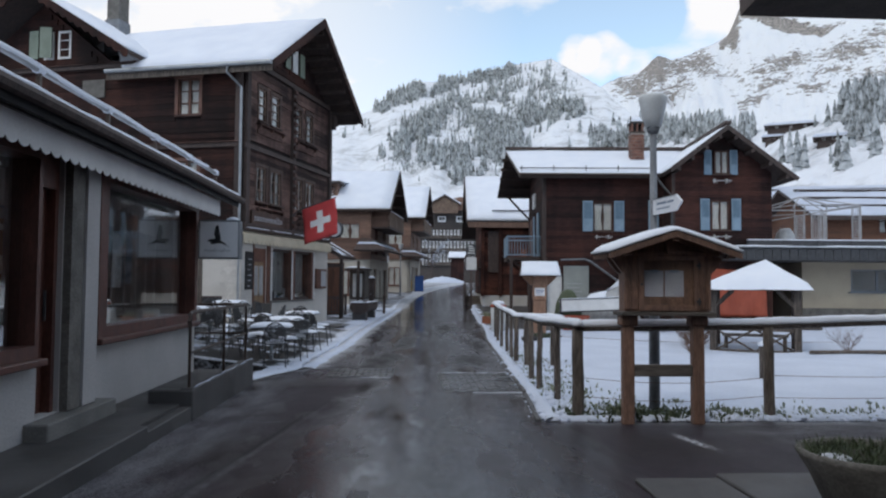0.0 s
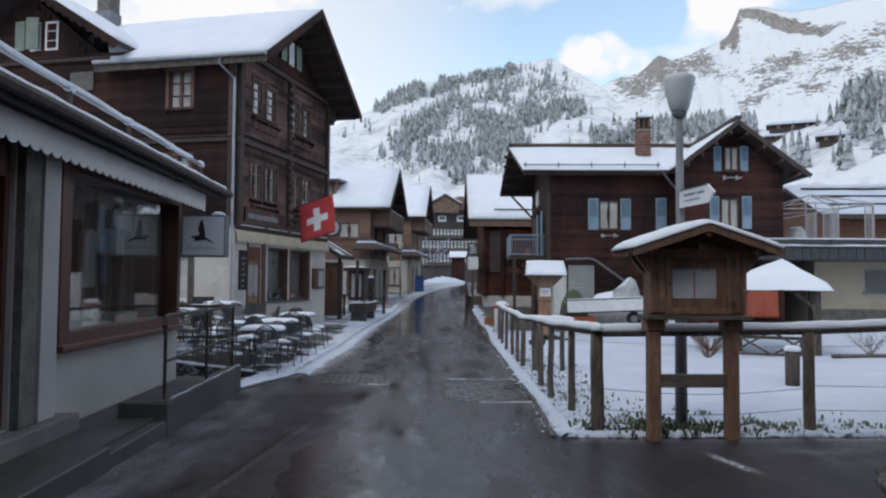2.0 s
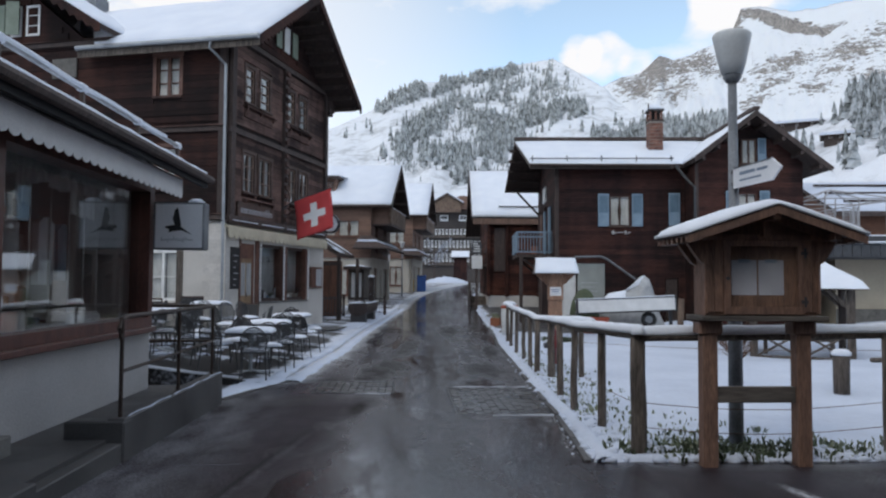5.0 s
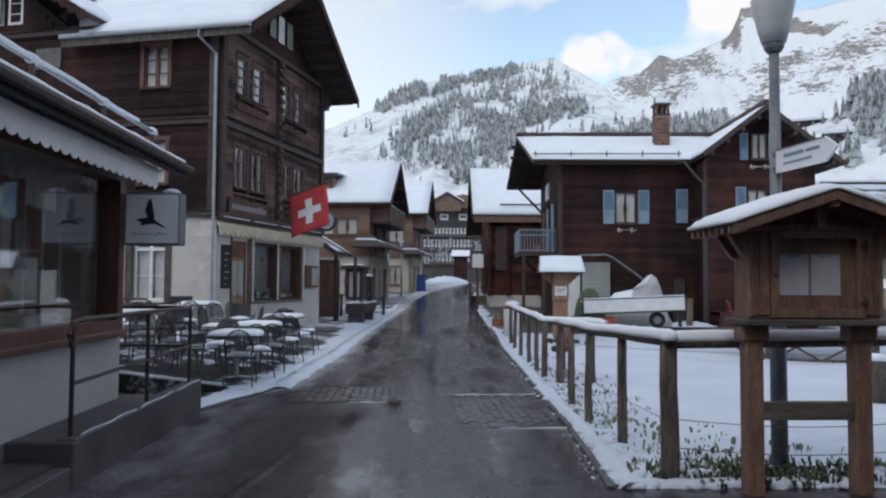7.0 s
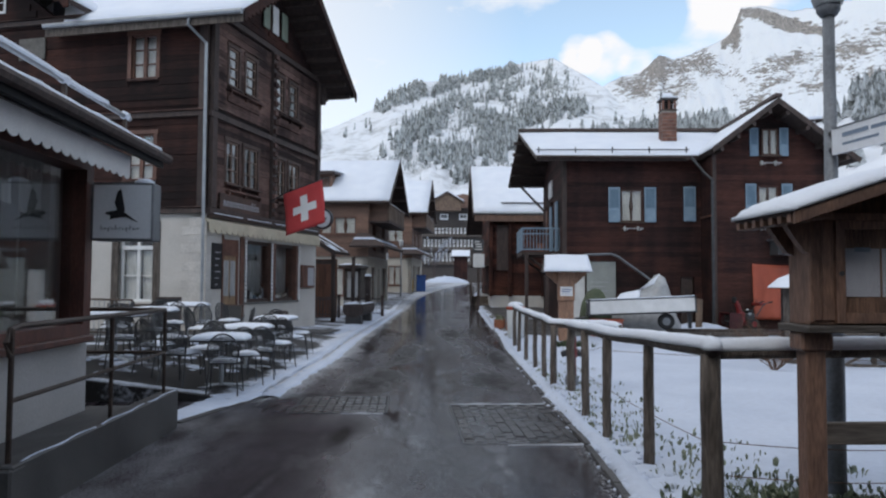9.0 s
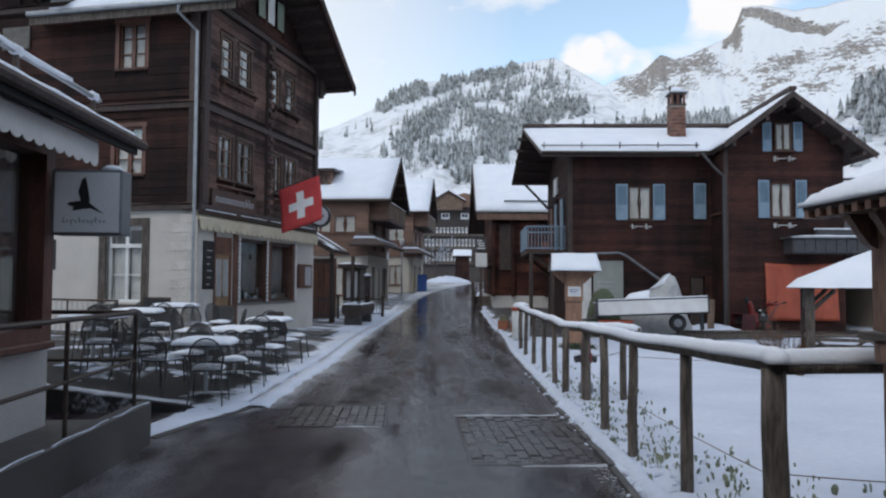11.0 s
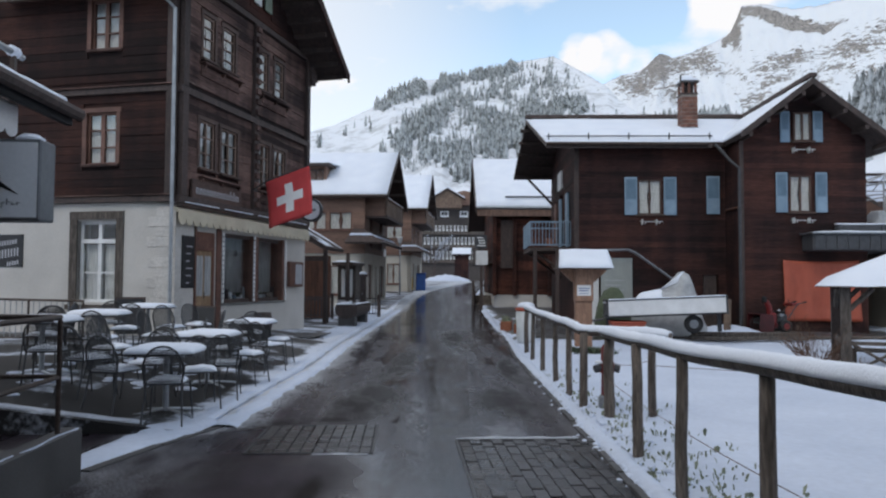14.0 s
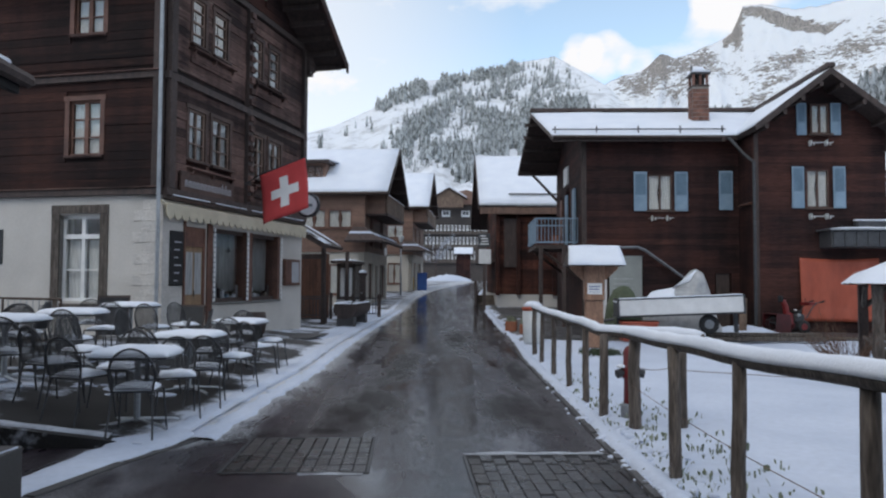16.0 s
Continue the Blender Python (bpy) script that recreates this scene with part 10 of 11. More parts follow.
def build_pergola():
    p = tagged(empty("pergola", pose(16.0, 33.2, 3.78, 0, 0, -4)), "pale grey tubular pergola with trellis panels on the flat roof", "pergola")
    corners = ((1.9, 0.0), (4.9, 0.0), (4.5, 2.6), (1.25, 2.4))
    peak_ = (2.75, 1.3, 1.95)
    for k, (x, y) in enumerate(corners):
        x2, y2 = corners[(k + 1) % 4]
        part("upright", tube([(x, y, -0.4), (x, y, 1.42)], 0.032, 6), PERGOLA_GREY, p)
        part("hip_rafter", tube([(x, y, 1.42), peak_], 0.028, 6), PERGOLA_GREY, p)
        part("eave_bar", tube([(x, y, 1.42), (x2, y2, 1.42)], 0.03, 6), PERGOLA_GREY, p)
        part("rafter", tube([((x + x2) / 2, (y + y2) / 2, 1.42), peak_], 0.022, 6), PERGOLA_GREY, p)
    part("brace_bar", tube([(1.25, 2.4, 0.8), (3.0, 0.4, 1.1), (4.9, 0.0, 1.36)], 0.028, 6), PERGOLA_GREY, p)
    part("brace_bar", tube([(1.25, 2.4, 1.1), (1.9, 0.0, 1.0)], 0.028, 6), PERGOLA_GREY, p)
    part("upright", tube([(2.35, 0, -0.4), (2.35, 0, 1.42)], 0.025, 6), PERGOLA_GREY, p)
    part("upright", tube([(3.35, 0, -0.4), (3.35, 0, 1.42)], 0.025, 6), PERGOLA_GREY, p)
    for xa, xb, zt in ((1.96, 2.31, 0.95), (2.65, 3.02, 1.0), (3.06, 3.32, 1.05), (4.5, 4.86, 1.32)):
        pan = part("trellis_panel", boxes((xa, xa + 0.035, -0.02, 0.02, -0.3, zt), (xb - 0.035, xb, -0.02, 0.02, -0.3, zt), (xa + 0.036, xb - 0.036, -0.02, 0.02, zt - 0.035, zt)), PERGOLA_GREY, p)
        for i in range(3):
            x = xa + (xb - xa) * (i + 1) / 4
            part("trellis_slat", boxes((x - 0.011, x + 0.011, -0.012, 0.0, -0.3, zt - 0.036)), PERGOLA_GREY, pan)
        for i in range(10):
            z = -0.2 + i * 0.125
            if z < zt - 0.08:
                part("trellis_slat", boxes((xa + 0.036, xb - 0.036, 0.001, 0.012, z, z + 0.022)), PERGOLA_GREY, pan)


build_pergola()
draped("covered_furniture", 16.6, 31.5, 3.2, (0.42, 0.4, 0.8), 10, GREY_TARP, "garden furniture under a pale cover on the flat roof", "furniture", 9, ((0.0, 1.0, 2.0),))


def back_house(x, y, z, w, d, h, rz, mat, label, pitch=0.35, snow=0.22, guards=()):
    s = tagged(empty("house", pose(x, y, z, 0, 0, rz)), label, "house")
    holes = [(w * k - 0.5, w * k + 0.5, h * 0.45, h * 0.45 + 1.0) for k in (0.2, 0.5, 0.8)]
    wall_part("front_wall", s, mat, w, -6, h, 0.3, holes, at(-w / 2, 0, 0))
    part("back_wall", boxes((-w / 2, w / 2, d - 0.3, d, -6, h)), mat, s)
    part("end_wall", boxes((-w / 2, -w / 2 + 0.3, 0.302, d - 0.302, -6, h)), mat, s)
    part("end_wall", boxes((w / 2 - 0.3, w / 2, 0.302, d - 0.302, -6, h)), mat, s)
    for a, b2, z0, z1 in holes:
        window(s, at(-w / 2 + (a + b2) / 2, 0, z0), 1.0, 1.0, (1, 0), FRAME_WOOD)
    top = h + d / 2 * pitch
    for ye in (-0.9, d + 0.9):
        ze = h - 0.9 * pitch
        q = [(-w / 2 - 1, ye, ze), (w / 2 + 1, ye, ze), (w / 2 + 1, d / 2, top), (-w / 2 - 1, d / 2, top)]
        part("roof", slab_quad(q, 0.2), DARK_WOOD, s)
        # same snow as SNOW, in the darker colour that has shade in it
        snow_sheet("snow_cover", s, q, snow, 14, 8, 3, "", 0.05, SNOW_SHADED)
        if ye < 0:
            part("fascia", boxes((-w / 2 - 1, w / 2 + 1, ye - 0.08, ye - 0.004, ze - 0.26, ze + 0.04)), DARK_WOOD, s, "dark eaves board")
            for k, (xa, xb) in enumerate(guards):
                v = (k + 0.75) / (len(guards) + 0.5)
                yy, zz = ye + (d / 2 - ye) * v, ze + (top - ze) * v + snow + 0.07
                part("snow_guard", tube([(xa * w, yy, zz), (xb * w, yy, zz)], 0.085, 6), STEEL_BROWN, s, "dark snow-guard pipe across the roof")
    for sx in (-1, 1):
        part("gable", add_prism(bmesh.new(), [(0, h - 0.02), (d, h - 0.02), (d / 2, top - 0.2)], -w / 2 if sx < 0 else w / 2 - 0.3, (-w / 2 + 0.3) if sx < 0 else w / 2, Matrix(((0, 1, 0, 0), (1, 0, 0, 0), (0, 0, 1, 0), (0, 0, 0, 1)))), mat, s)
    return s


back_house(37.56, 46.3, 3.8, 20, 10, 2.6, -6, surface("orange_larch", (0.19, 0.082, 0.044), (0.11, 0.050, 0.030), 0.7, scale=1, stretch=(0.4, 0.4, 3), fine=0.3, fscale=14, bump=0.3), "long larch-clad house under a broad snowy roof of the unseen block", 0.42, guards=((-0.5, -0.05), (-0.52, 0.5), (-0.52, -0.1)))
back_house(38, 66, 5.0, 22, 11, 4.0, -14, PLANK_TAN, "brown chalet under a broad snowy roof of the unseen block", 0.42, guards=((-0.5, -0.25), (-0.5, 0.5)))
for (cx, cy), w, hh, lab in (((1400, 228), 13, 2.4, "brown hillside chalet with a snowy roof of the unseen block"), ((1476, 250), 9, 2.4, "dark hillside chalet with a snowy roof of the unseen block"), ((1370, 250), 5, 1.8, "small dark hay barn on the slope")):
    bb, ee = bearing(cx, cy)
    sfrac = (max(ee, 0.3) / lerp_table(bb, HILL_LINE)) ** (1 / 0.72)
    pp = hill_point(bb, sfrac)
    back_house(pp.x, pp.y, pp.z, w * pp.length / 250, 6, hh * pp.length / 250, -bb, PLANK_TAN if w > 13 else DARK_WOOD, lab, 0.3, 0.5)


# ---------- pavilion in the meadow ----------
def build_pavilion():
    p = tagged(empty("pavilion", pose(10.14, 21.0, -0.14, 0, 0, -26)), "small open timber shelter with a snowy hipped roof", "shelter")
    for sx in (-1, 1):
        for sy in (-1, 1):
            part("post", boxes((sx * 1.08 - 0.09, sx * 1.08 + 0.09, sy * 1.08 - 0.09, sy * 1.08 + 0.09, -0.45, 1.5), bev=0.015), POST_WOOD if sy < 0 else DARK_WOOD, p)
            for ax in (0, 1):
                e = (sx * 0.6, sy * 1.08, 1.48) if ax == 0 else (sx * 1.08, sy * 0.6, 1.48)
                part("knee_brace", tube([(sx * 1.08, sy * 1.08, 1.0), e], 0.055, 6), POST_WOOD, p)
    e, zt = 1.45, 2.28
    bm = bmesh.new()
    lo = [bm.verts.new((sx * e, sy * e, 1.5)) for sx, sy in ((-1, -1), (1, -1), (1, 1), (-1, 1))]
    hi = bm.verts.new((0.3, 0.15, zt))
    bm.faces.new(lo[::-1])
    for i in range(4):
        bm.faces.new([lo[i], lo[(i + 1) % 4], hi])
    part("roof", bm, DARK_WOOD, p)
    bm = bmesh.new()
    n = 40
    rings = []
    for j in range(9):
        r = 1 - j / 8
        ring = []
        for i in range(n):
            a = 2 * math.pi * i / n + math.pi / 4
            q = 1 / max(abs(math.cos(a - math.pi / 4)), abs(math.sin(a - math.pi / 4)))
            q = min(q, 1.36)
            x, y = math.cos(a - math.pi / 4) * q * r * (e + 0.03), math.sin(a - math.pi / 4) * q * r * (e + 0.03)
            x, y = x + 0.3 * (1 - r), y + 0.15 * (1 - r)
            z = 1.5 + (zt - 1.5) * (1 - r) + (0.02 if j == 0 else 0.12) + 0.03 * noise.noise(Vector((x * 2, y * 2, 1)))
            ring.append(bm.verts.new((x, y, z)))
        rings.append(ring)
    for u, v in zip(rings, rings[1:]):
        for i in range(n):
            bm.faces.new([u[i], u[(i + 1) % n], v[(i + 1) % n], v[i]])
    bmesh.ops.remove_doubles(bm, verts=bm.verts[:], dist=0.002)
    part("snow_cover", bm, SNOW, p, "smooth cap of snow", True)
    for sy, sx in ((-1, 0), (0, -1), (0, 1)):
        m = pose(0, -1.08, 0) if sy else pose(0, 0, 0, 0, 0, 90 * sx) @ pose(0, -1.08, 0)
        part("rail", boxes((-1.0, 1.0, -0.03, 0.03, 0.38, 0.45), (-1.0, 1.0, -0.03, 0.03, -0.2, -0.14), m=m), POST_WOOD, p)
        for k in (-1, 1):
            bmx = bmesh.new()
            add_tube(bmx, [m @ Vector((k * 0.02 + (-0.98 if k < 0 else 0.02), 0, -0.16)), m @ Vector((k * 0.02 + (-0.02 if k < 0 else 0.98), 0, 0.41))], 0.03, 5)
            part("cross_brace", bmx, POST_WOOD, p)
            bmx = bmesh.new()
            add_tube(bmx, [m @ Vector((k * 0.02 + (-0.98 if k < 0 else 0.02), 0, 0.41)), m @ Vector((k * 0.02 + (-0.02 if k < 0 else 0.98), 0, -0.16))], 0.03, 5)
            part("cross_brace", bmx, POST_WOOD, p)
    part("bench", boxes((-0.9, 0.9, 0.4, 0.75, 0.13, 0.2), (-0.85, -0.75, 0.42, 0.72, -0.4, 0.13), (0.75, 0.85, 0.42, 0.72, -0.4, 0.13)), POST_WOOD, p)
    return p


build_pavilion()


# ---------- notice board, lamp and arrow sign at the corner ----------
def build_notice_board():
    b = tagged(empty("notice_board", pose(3.14, 8.82, -0.155, 0, 0, 0)), "oiled timber notice case on two posts under a snowy roof of the unseen block", "notice board")
    for x in (-0.448, 0.405):
        part("post", boxes((x - 0.066, x + 0.066, -0.06, 0.07, -0.15, 1.29), bev=0.008), BOARD_WOOD, b, "square timber post")
        part("shelf_bracket", boxes((x - 0.105, x + 0.105, -0.085, 0.09, 1.16, 1.288), bev=0.015), BOARD_WOOD, b)
    part("crossbar", boxes((-0.38, 0.337, -0.03, 0.035, 0.555, 0.695), bev=0.006), GREY_BAR, b)
    part("base_plank", boxes((-0.575, 0.56, -0.20, 0.19, 1.285, 1.33), bev=0.006), GREY_BAR, b)
    body = part("case", boxes((-0.51, 0.51, -0.10, 0.15, 1.335, 1.36), (-0.51, -0.46, -0.1, 0.15, 1.36, 2.0), (0.46, 0.51, -0.1, 0.15, 1.36, 2.0), (-0.46, 0.46, 0.12, 0.15, 1.36, 2.0)), BOARD_WOOD, b, "timber case")
    for x0, x1 in ((-0.51, -0.437), (-0.433, -0.354), (0.384, 0.45), (0.454, 0.51)):
        part("board", boxes((x0, x1, -0.12, -0.09, 1.36, 2.0), bev=0.005), BOARD_WOOD, body)
    part("corner_batten", boxes((-0.525, -0.495, -0.135, -0.1, 1.345, 2.0), bev=0.006), BOARD_WOOD, body)
    part("corner_batten", boxes((0.495, 0.525, -0.135, -0.1, 1.345, 2.0), bev=0.006), BOARD_WOOD, body)
    fr = part("door_frame", boxes((-0.35, 0.38, -0.135, -0.10, 1.345, 1.41), (-0.35, 0.38, -0.135, -0.10, 1.945, 2.0), (-0.35, -0.29, -0.135, -0.10, 1.41, 1.945), (0.32, 0.38, -0.135, -0.10, 1.41, 1.945)), BOARD_WOOD, body, "glazed case door")
    gl = part("pane", boxes((-0.29, 0.32, -0.118, -0.113, 1.41, 1.945)), PANE, fr)
    gl.visible_shadow = False
    part("back_panel", boxes((-0.46, 0.46, 0.10, 0.118, 1.36, 1.98)), FRAME_WOOD, body)
    part("pin_board", boxes((-0.34, 0.37, -0.094, -0.088, 1.37, 1.98)), BOARD_WOOD, body, "brown pin board")
    for x in (-0.272, -0.026):
        sheet_ = part("paper", boxes((x, x + 0.229, -0.1, -0.097, 1.513, 1.823)), NOTE, body, "sheet of paper with faint writing")
        for k in range(9):
            part("paper_line", boxes((x + 0.025, x + 0.025 + (0.17 if k % 3 else 0.11), -0.1025, -0.1, 1.55 + k * 0.026, 1.5535 + k * 0.026)), PAPER, sheet_)
        part("clip", boxes((x + 0.06, x + 0.17, -0.106, -0.1, 1.80, 1.83), bev=0.004), SIGN_TEXT, sheet_, "blue-grey paper clip")
    for z in (1.44, 1.87):
        part("hinge", boxes((0.345, 0.405, -0.142, -0.135, z, z + 0.03), (0.372, 0.388, -0.15, -0.13, z - 0.03, z + 0.06)), STEEL_DARK, body)
    part("lock", lathe([(0.016, 0), (0.016, 0.012)], 10), STEEL_DARK, body).matrix_basis = pose(-0.318, -0.135, 1.66, 90, 0, 0)
    # side corbels, truss and roof
    zr = lambda x: 2.29 - abs(x) * 0.333
    for sd in (-1, 1):
        for y in (-0.1, 0.12):
            part("corbel", add_prism(bmesh.new(), [(sd * 0.51, 2.0), (sd * 0.51, 1.78), (sd * 0.55, 1.80), (sd * 0.60, 1.86), (sd * 0.66, 1.95), (sd * 0.68, 2.0)], y - 0.03, y + 0.03), BOARD_WOOD, b)
        part("purlin", boxes((sd * 0.55 - 0.035, sd * 0.55 + 0.035, -0.38, 0.36, 1.99, 2.055), bev=0.006), BOARD_WOOD, b)
        q = [(0, -0.42, zr(0)), (sd * 0.77, -0.42, zr(0.77)), (sd * 0.77, 0.385, zr(0.77)), (0, 0.385, zr(0))]
        part("roof", slab_quad(q, 0.03), DARK_WOOD, b, "dark boarded roof")
        part("barge_board", add_prism(bmesh.new(), [(0, zr(0) - 0.012), (sd * 0.775, zr(0.775) - 0.012), (sd * 0.775, zr(0.775) - 0.078), (0, zr(0) - 0.078)], -0.43, -0.405), BOARD_WOOD, b)
        part("inner_rafter", add_prism(bmesh.new(), [(0, zr(0) - 0.04), (sd * 0.70, zr(0.70) - 0.04), (sd * 0.70, zr(0.70) - 0.10), (0, zr(0) - 0.10)], -0.20, -0.16), BOARD_WOOD, b)
        for k in range(7):
            part("rafter_tail", boxes((sd * 0.70 - 0.07, sd * 0.70 + 0.065, -0.37 + k * 0.115, -0.325 + k * 0.115, zr(0.70) - 0.09, zr(0.70) - 0.042)), BOARD_WOOD, b)
    part("gable_board", add_prism(bmesh.new(), [(-0.58, 2.0), (0.58, 2.0), (0.58, zr(0.58) - 0.045), (0, zr(0) - 0.045), (-0.58, zr(0.58) - 0.045)], -0.11, -0.08), BOARD_WOOD, b)
    part("king_post", boxes((-0.035, 0.035, -0.22, -0.15, 2.02, 2.2), (-0.04, 0.04, -0.4, -0.12, 2.16, 2.22), bev=0.006), BOARD_WOOD, b)
    part("tie_beam", boxes((-0.62, 0.62, -0.16, -0.115, 2.0, 2.05), bev=0.006), BOARD_WOOD, b)
    # one rounded sheet of snow over the ridge
    bm = bmesh.new()
    nx, ny = 34, 12
    top, bot = [], []
    for j in range(ny + 1):
        rt, rb = [], []
        for i in range(nx + 1):
            x, y = -0.79 + 1.58 * i / nx, -0.44 + 0.845 * j / ny
            ed = min(i, nx - i, j, ny - j)
            t = (0.016, 0.05, 0.066)[min(ed, 2)] + 0.008 * noise.noise(Vector((x * 5, y * 5, 1)))
            zz = 2.29 - 0.333 * (math.sqrt(x * x + 0.006) - 0.05)
            rt.append(bm.verts.new((x, y, zz + t)))
            rb.append(bm.verts.new((x, y, zr(x) + 0.003)))
        top.append(rt)
        bot.append(rb)
    for j in range(ny):
        for i in range(nx):
            bm.faces.new([top[j][i], top[j][i + 1], top[j + 1][i + 1], top[j + 1][i]])
            bm.faces.new([bot[j][i], bot[j + 1][i], bot[j + 1][i + 1], bot[j][i + 1]])
    for i in range(nx):
        bm.faces.new([bot[0][i], bot[0][i + 1], top[0][i + 1], top[0][i]])
        bm.faces.new([bot[ny][i], top[ny][i], top[ny][i + 1], bot[ny][i + 1]])
    for j in range(ny):
        bm.faces.new([bot[j][0], top[j][0], top[j + 1][0], bot[j + 1][0]])
        bm.faces.new([bot[j][nx], bot[j + 1][nx], top[j + 1][nx], top[j][nx]])
    part("snow_cover", bm, SNOW, b, "rounded sheet of fresh snow", True)
    return b


build_notice_board()
lamp = street_lamp(3.25, 9.5, -0.1, 4.08)


def build_arrow_sign():
    dx, dy = 0.085, -0.80
    a = math.degrees(math.atan2(dy, dx))
    s = tagged(empty("arrow_sign", pose(3.225, 9.45, 2.40, 0, 0, a)), "pale arrow-shaped direction sign clamped to the lamp post", "sign")
    part("blade", add_prism(bmesh.new(), [(0.02, 0.0), (0.66, 0.0), (0.80, 0.10), (0.66, 0.20), (0.02, 0.20)], -0.012, 0.012), GREY_SIGN, s, "pale arrow blade")
    part("border", add_prism(bmesh.new(), [(0.04, 0.188), (0.65, 0.188), (0.66, 0.20), (0.02, 0.20)], -0.016, -0.012), SIGN_SIDE, s)
    part("lettering_bar", boxes((0.14, 0.40, -0.016, -0.012, 0.115, 0.145), (0.43, 0.6, -0.016, -0.012, 0.115, 0.14), (0.14, 0.5, -0.016, -0.012, 0.055, 0.072)), SIGN_TEXT, s)
    for z in (0.03, 0.15):
        part("clamp", lathe([(0.064, z), (0.064, z + 0.03)], 12, 0.0, 0.05), STEEL_DARK, s)


build_arrow_sign()


# ---------- fence along the verge ----------
def rail_log(bm, pts, r, seed):
    out = []
    for (a, b) in zip(pts, pts[1:]):
        a, b = Vector(a), Vector(b)
        k = max(2, int((b - a).length / 0.3))
        for i in range(k):
            p = a + (b - a) * i / k
            out.append(p + Vector((0.012 * noise.noise(p * 1.1 + Vector((seed, 0, 0))), 0, 0.015 * noise.noise(p * 0.9 + Vector((0, seed, 0))))))
    out.append(Vector(pts[-1]))
    add_tube(bm, out, r, 10)
    return out


def snow_on_rail(name, parent, line, r, seed):
    """A rounded ridge of snow along the top of a rail."""
    bm = bmesh.new()
    fine = []
    for a, b in zip(line, line[1:]):
        k = max(1, int((b - a).length / 0.08))
        fine += [a + (b - a) * i / k for i in range(k)]
    fine.append(line[-1])
    rows = []
    for i, p in enumerate(fine):
        d = (fine[min(i + 1, len(fine) - 1)] - fine[max(i - 1, 0)])
        d.z = 0
        d.normalize()
        nn = Vector((-d.y, d.x, 0))
        h = 0.047 + 0.012 * noise.noise(p * 3 + Vector((seed, 0, 0))) + 0.008 * noise.noise(p * 11)
        w = r * (1.12 + 0.12 * noise.noise(p * 4 + Vector((0, seed, 0))))
        end = min(i, len(fine) - 1 - i)
        kk = (0.7, 0.92, 1.0)[min(end, 2)]
        row = []
        for a in range(9):
            t = math.pi * a / 8
            row.append(bm.verts.new(p + nn * (math.cos(t) * w) + Vector((0, 0, r * 0.15 + math.sin(t) * (r * 0.75 + h) * kk))))
        rows.append(row)
    for r0, r1 in zip(rows, rows[1:]):
        for a in range(8):
            bm.faces.new([r0[a], r0[a + 1], r1[a + 1], r1[a]])
        bm.faces.new([r0[8], r0[0], r1[0], r1[8]])
    bm.faces.new(rows[0])
    bm.faces.new(rows[-1][::-1])
    return finish(name, bm, SNOW, parent, "rounded ridge of fresh snow", True)


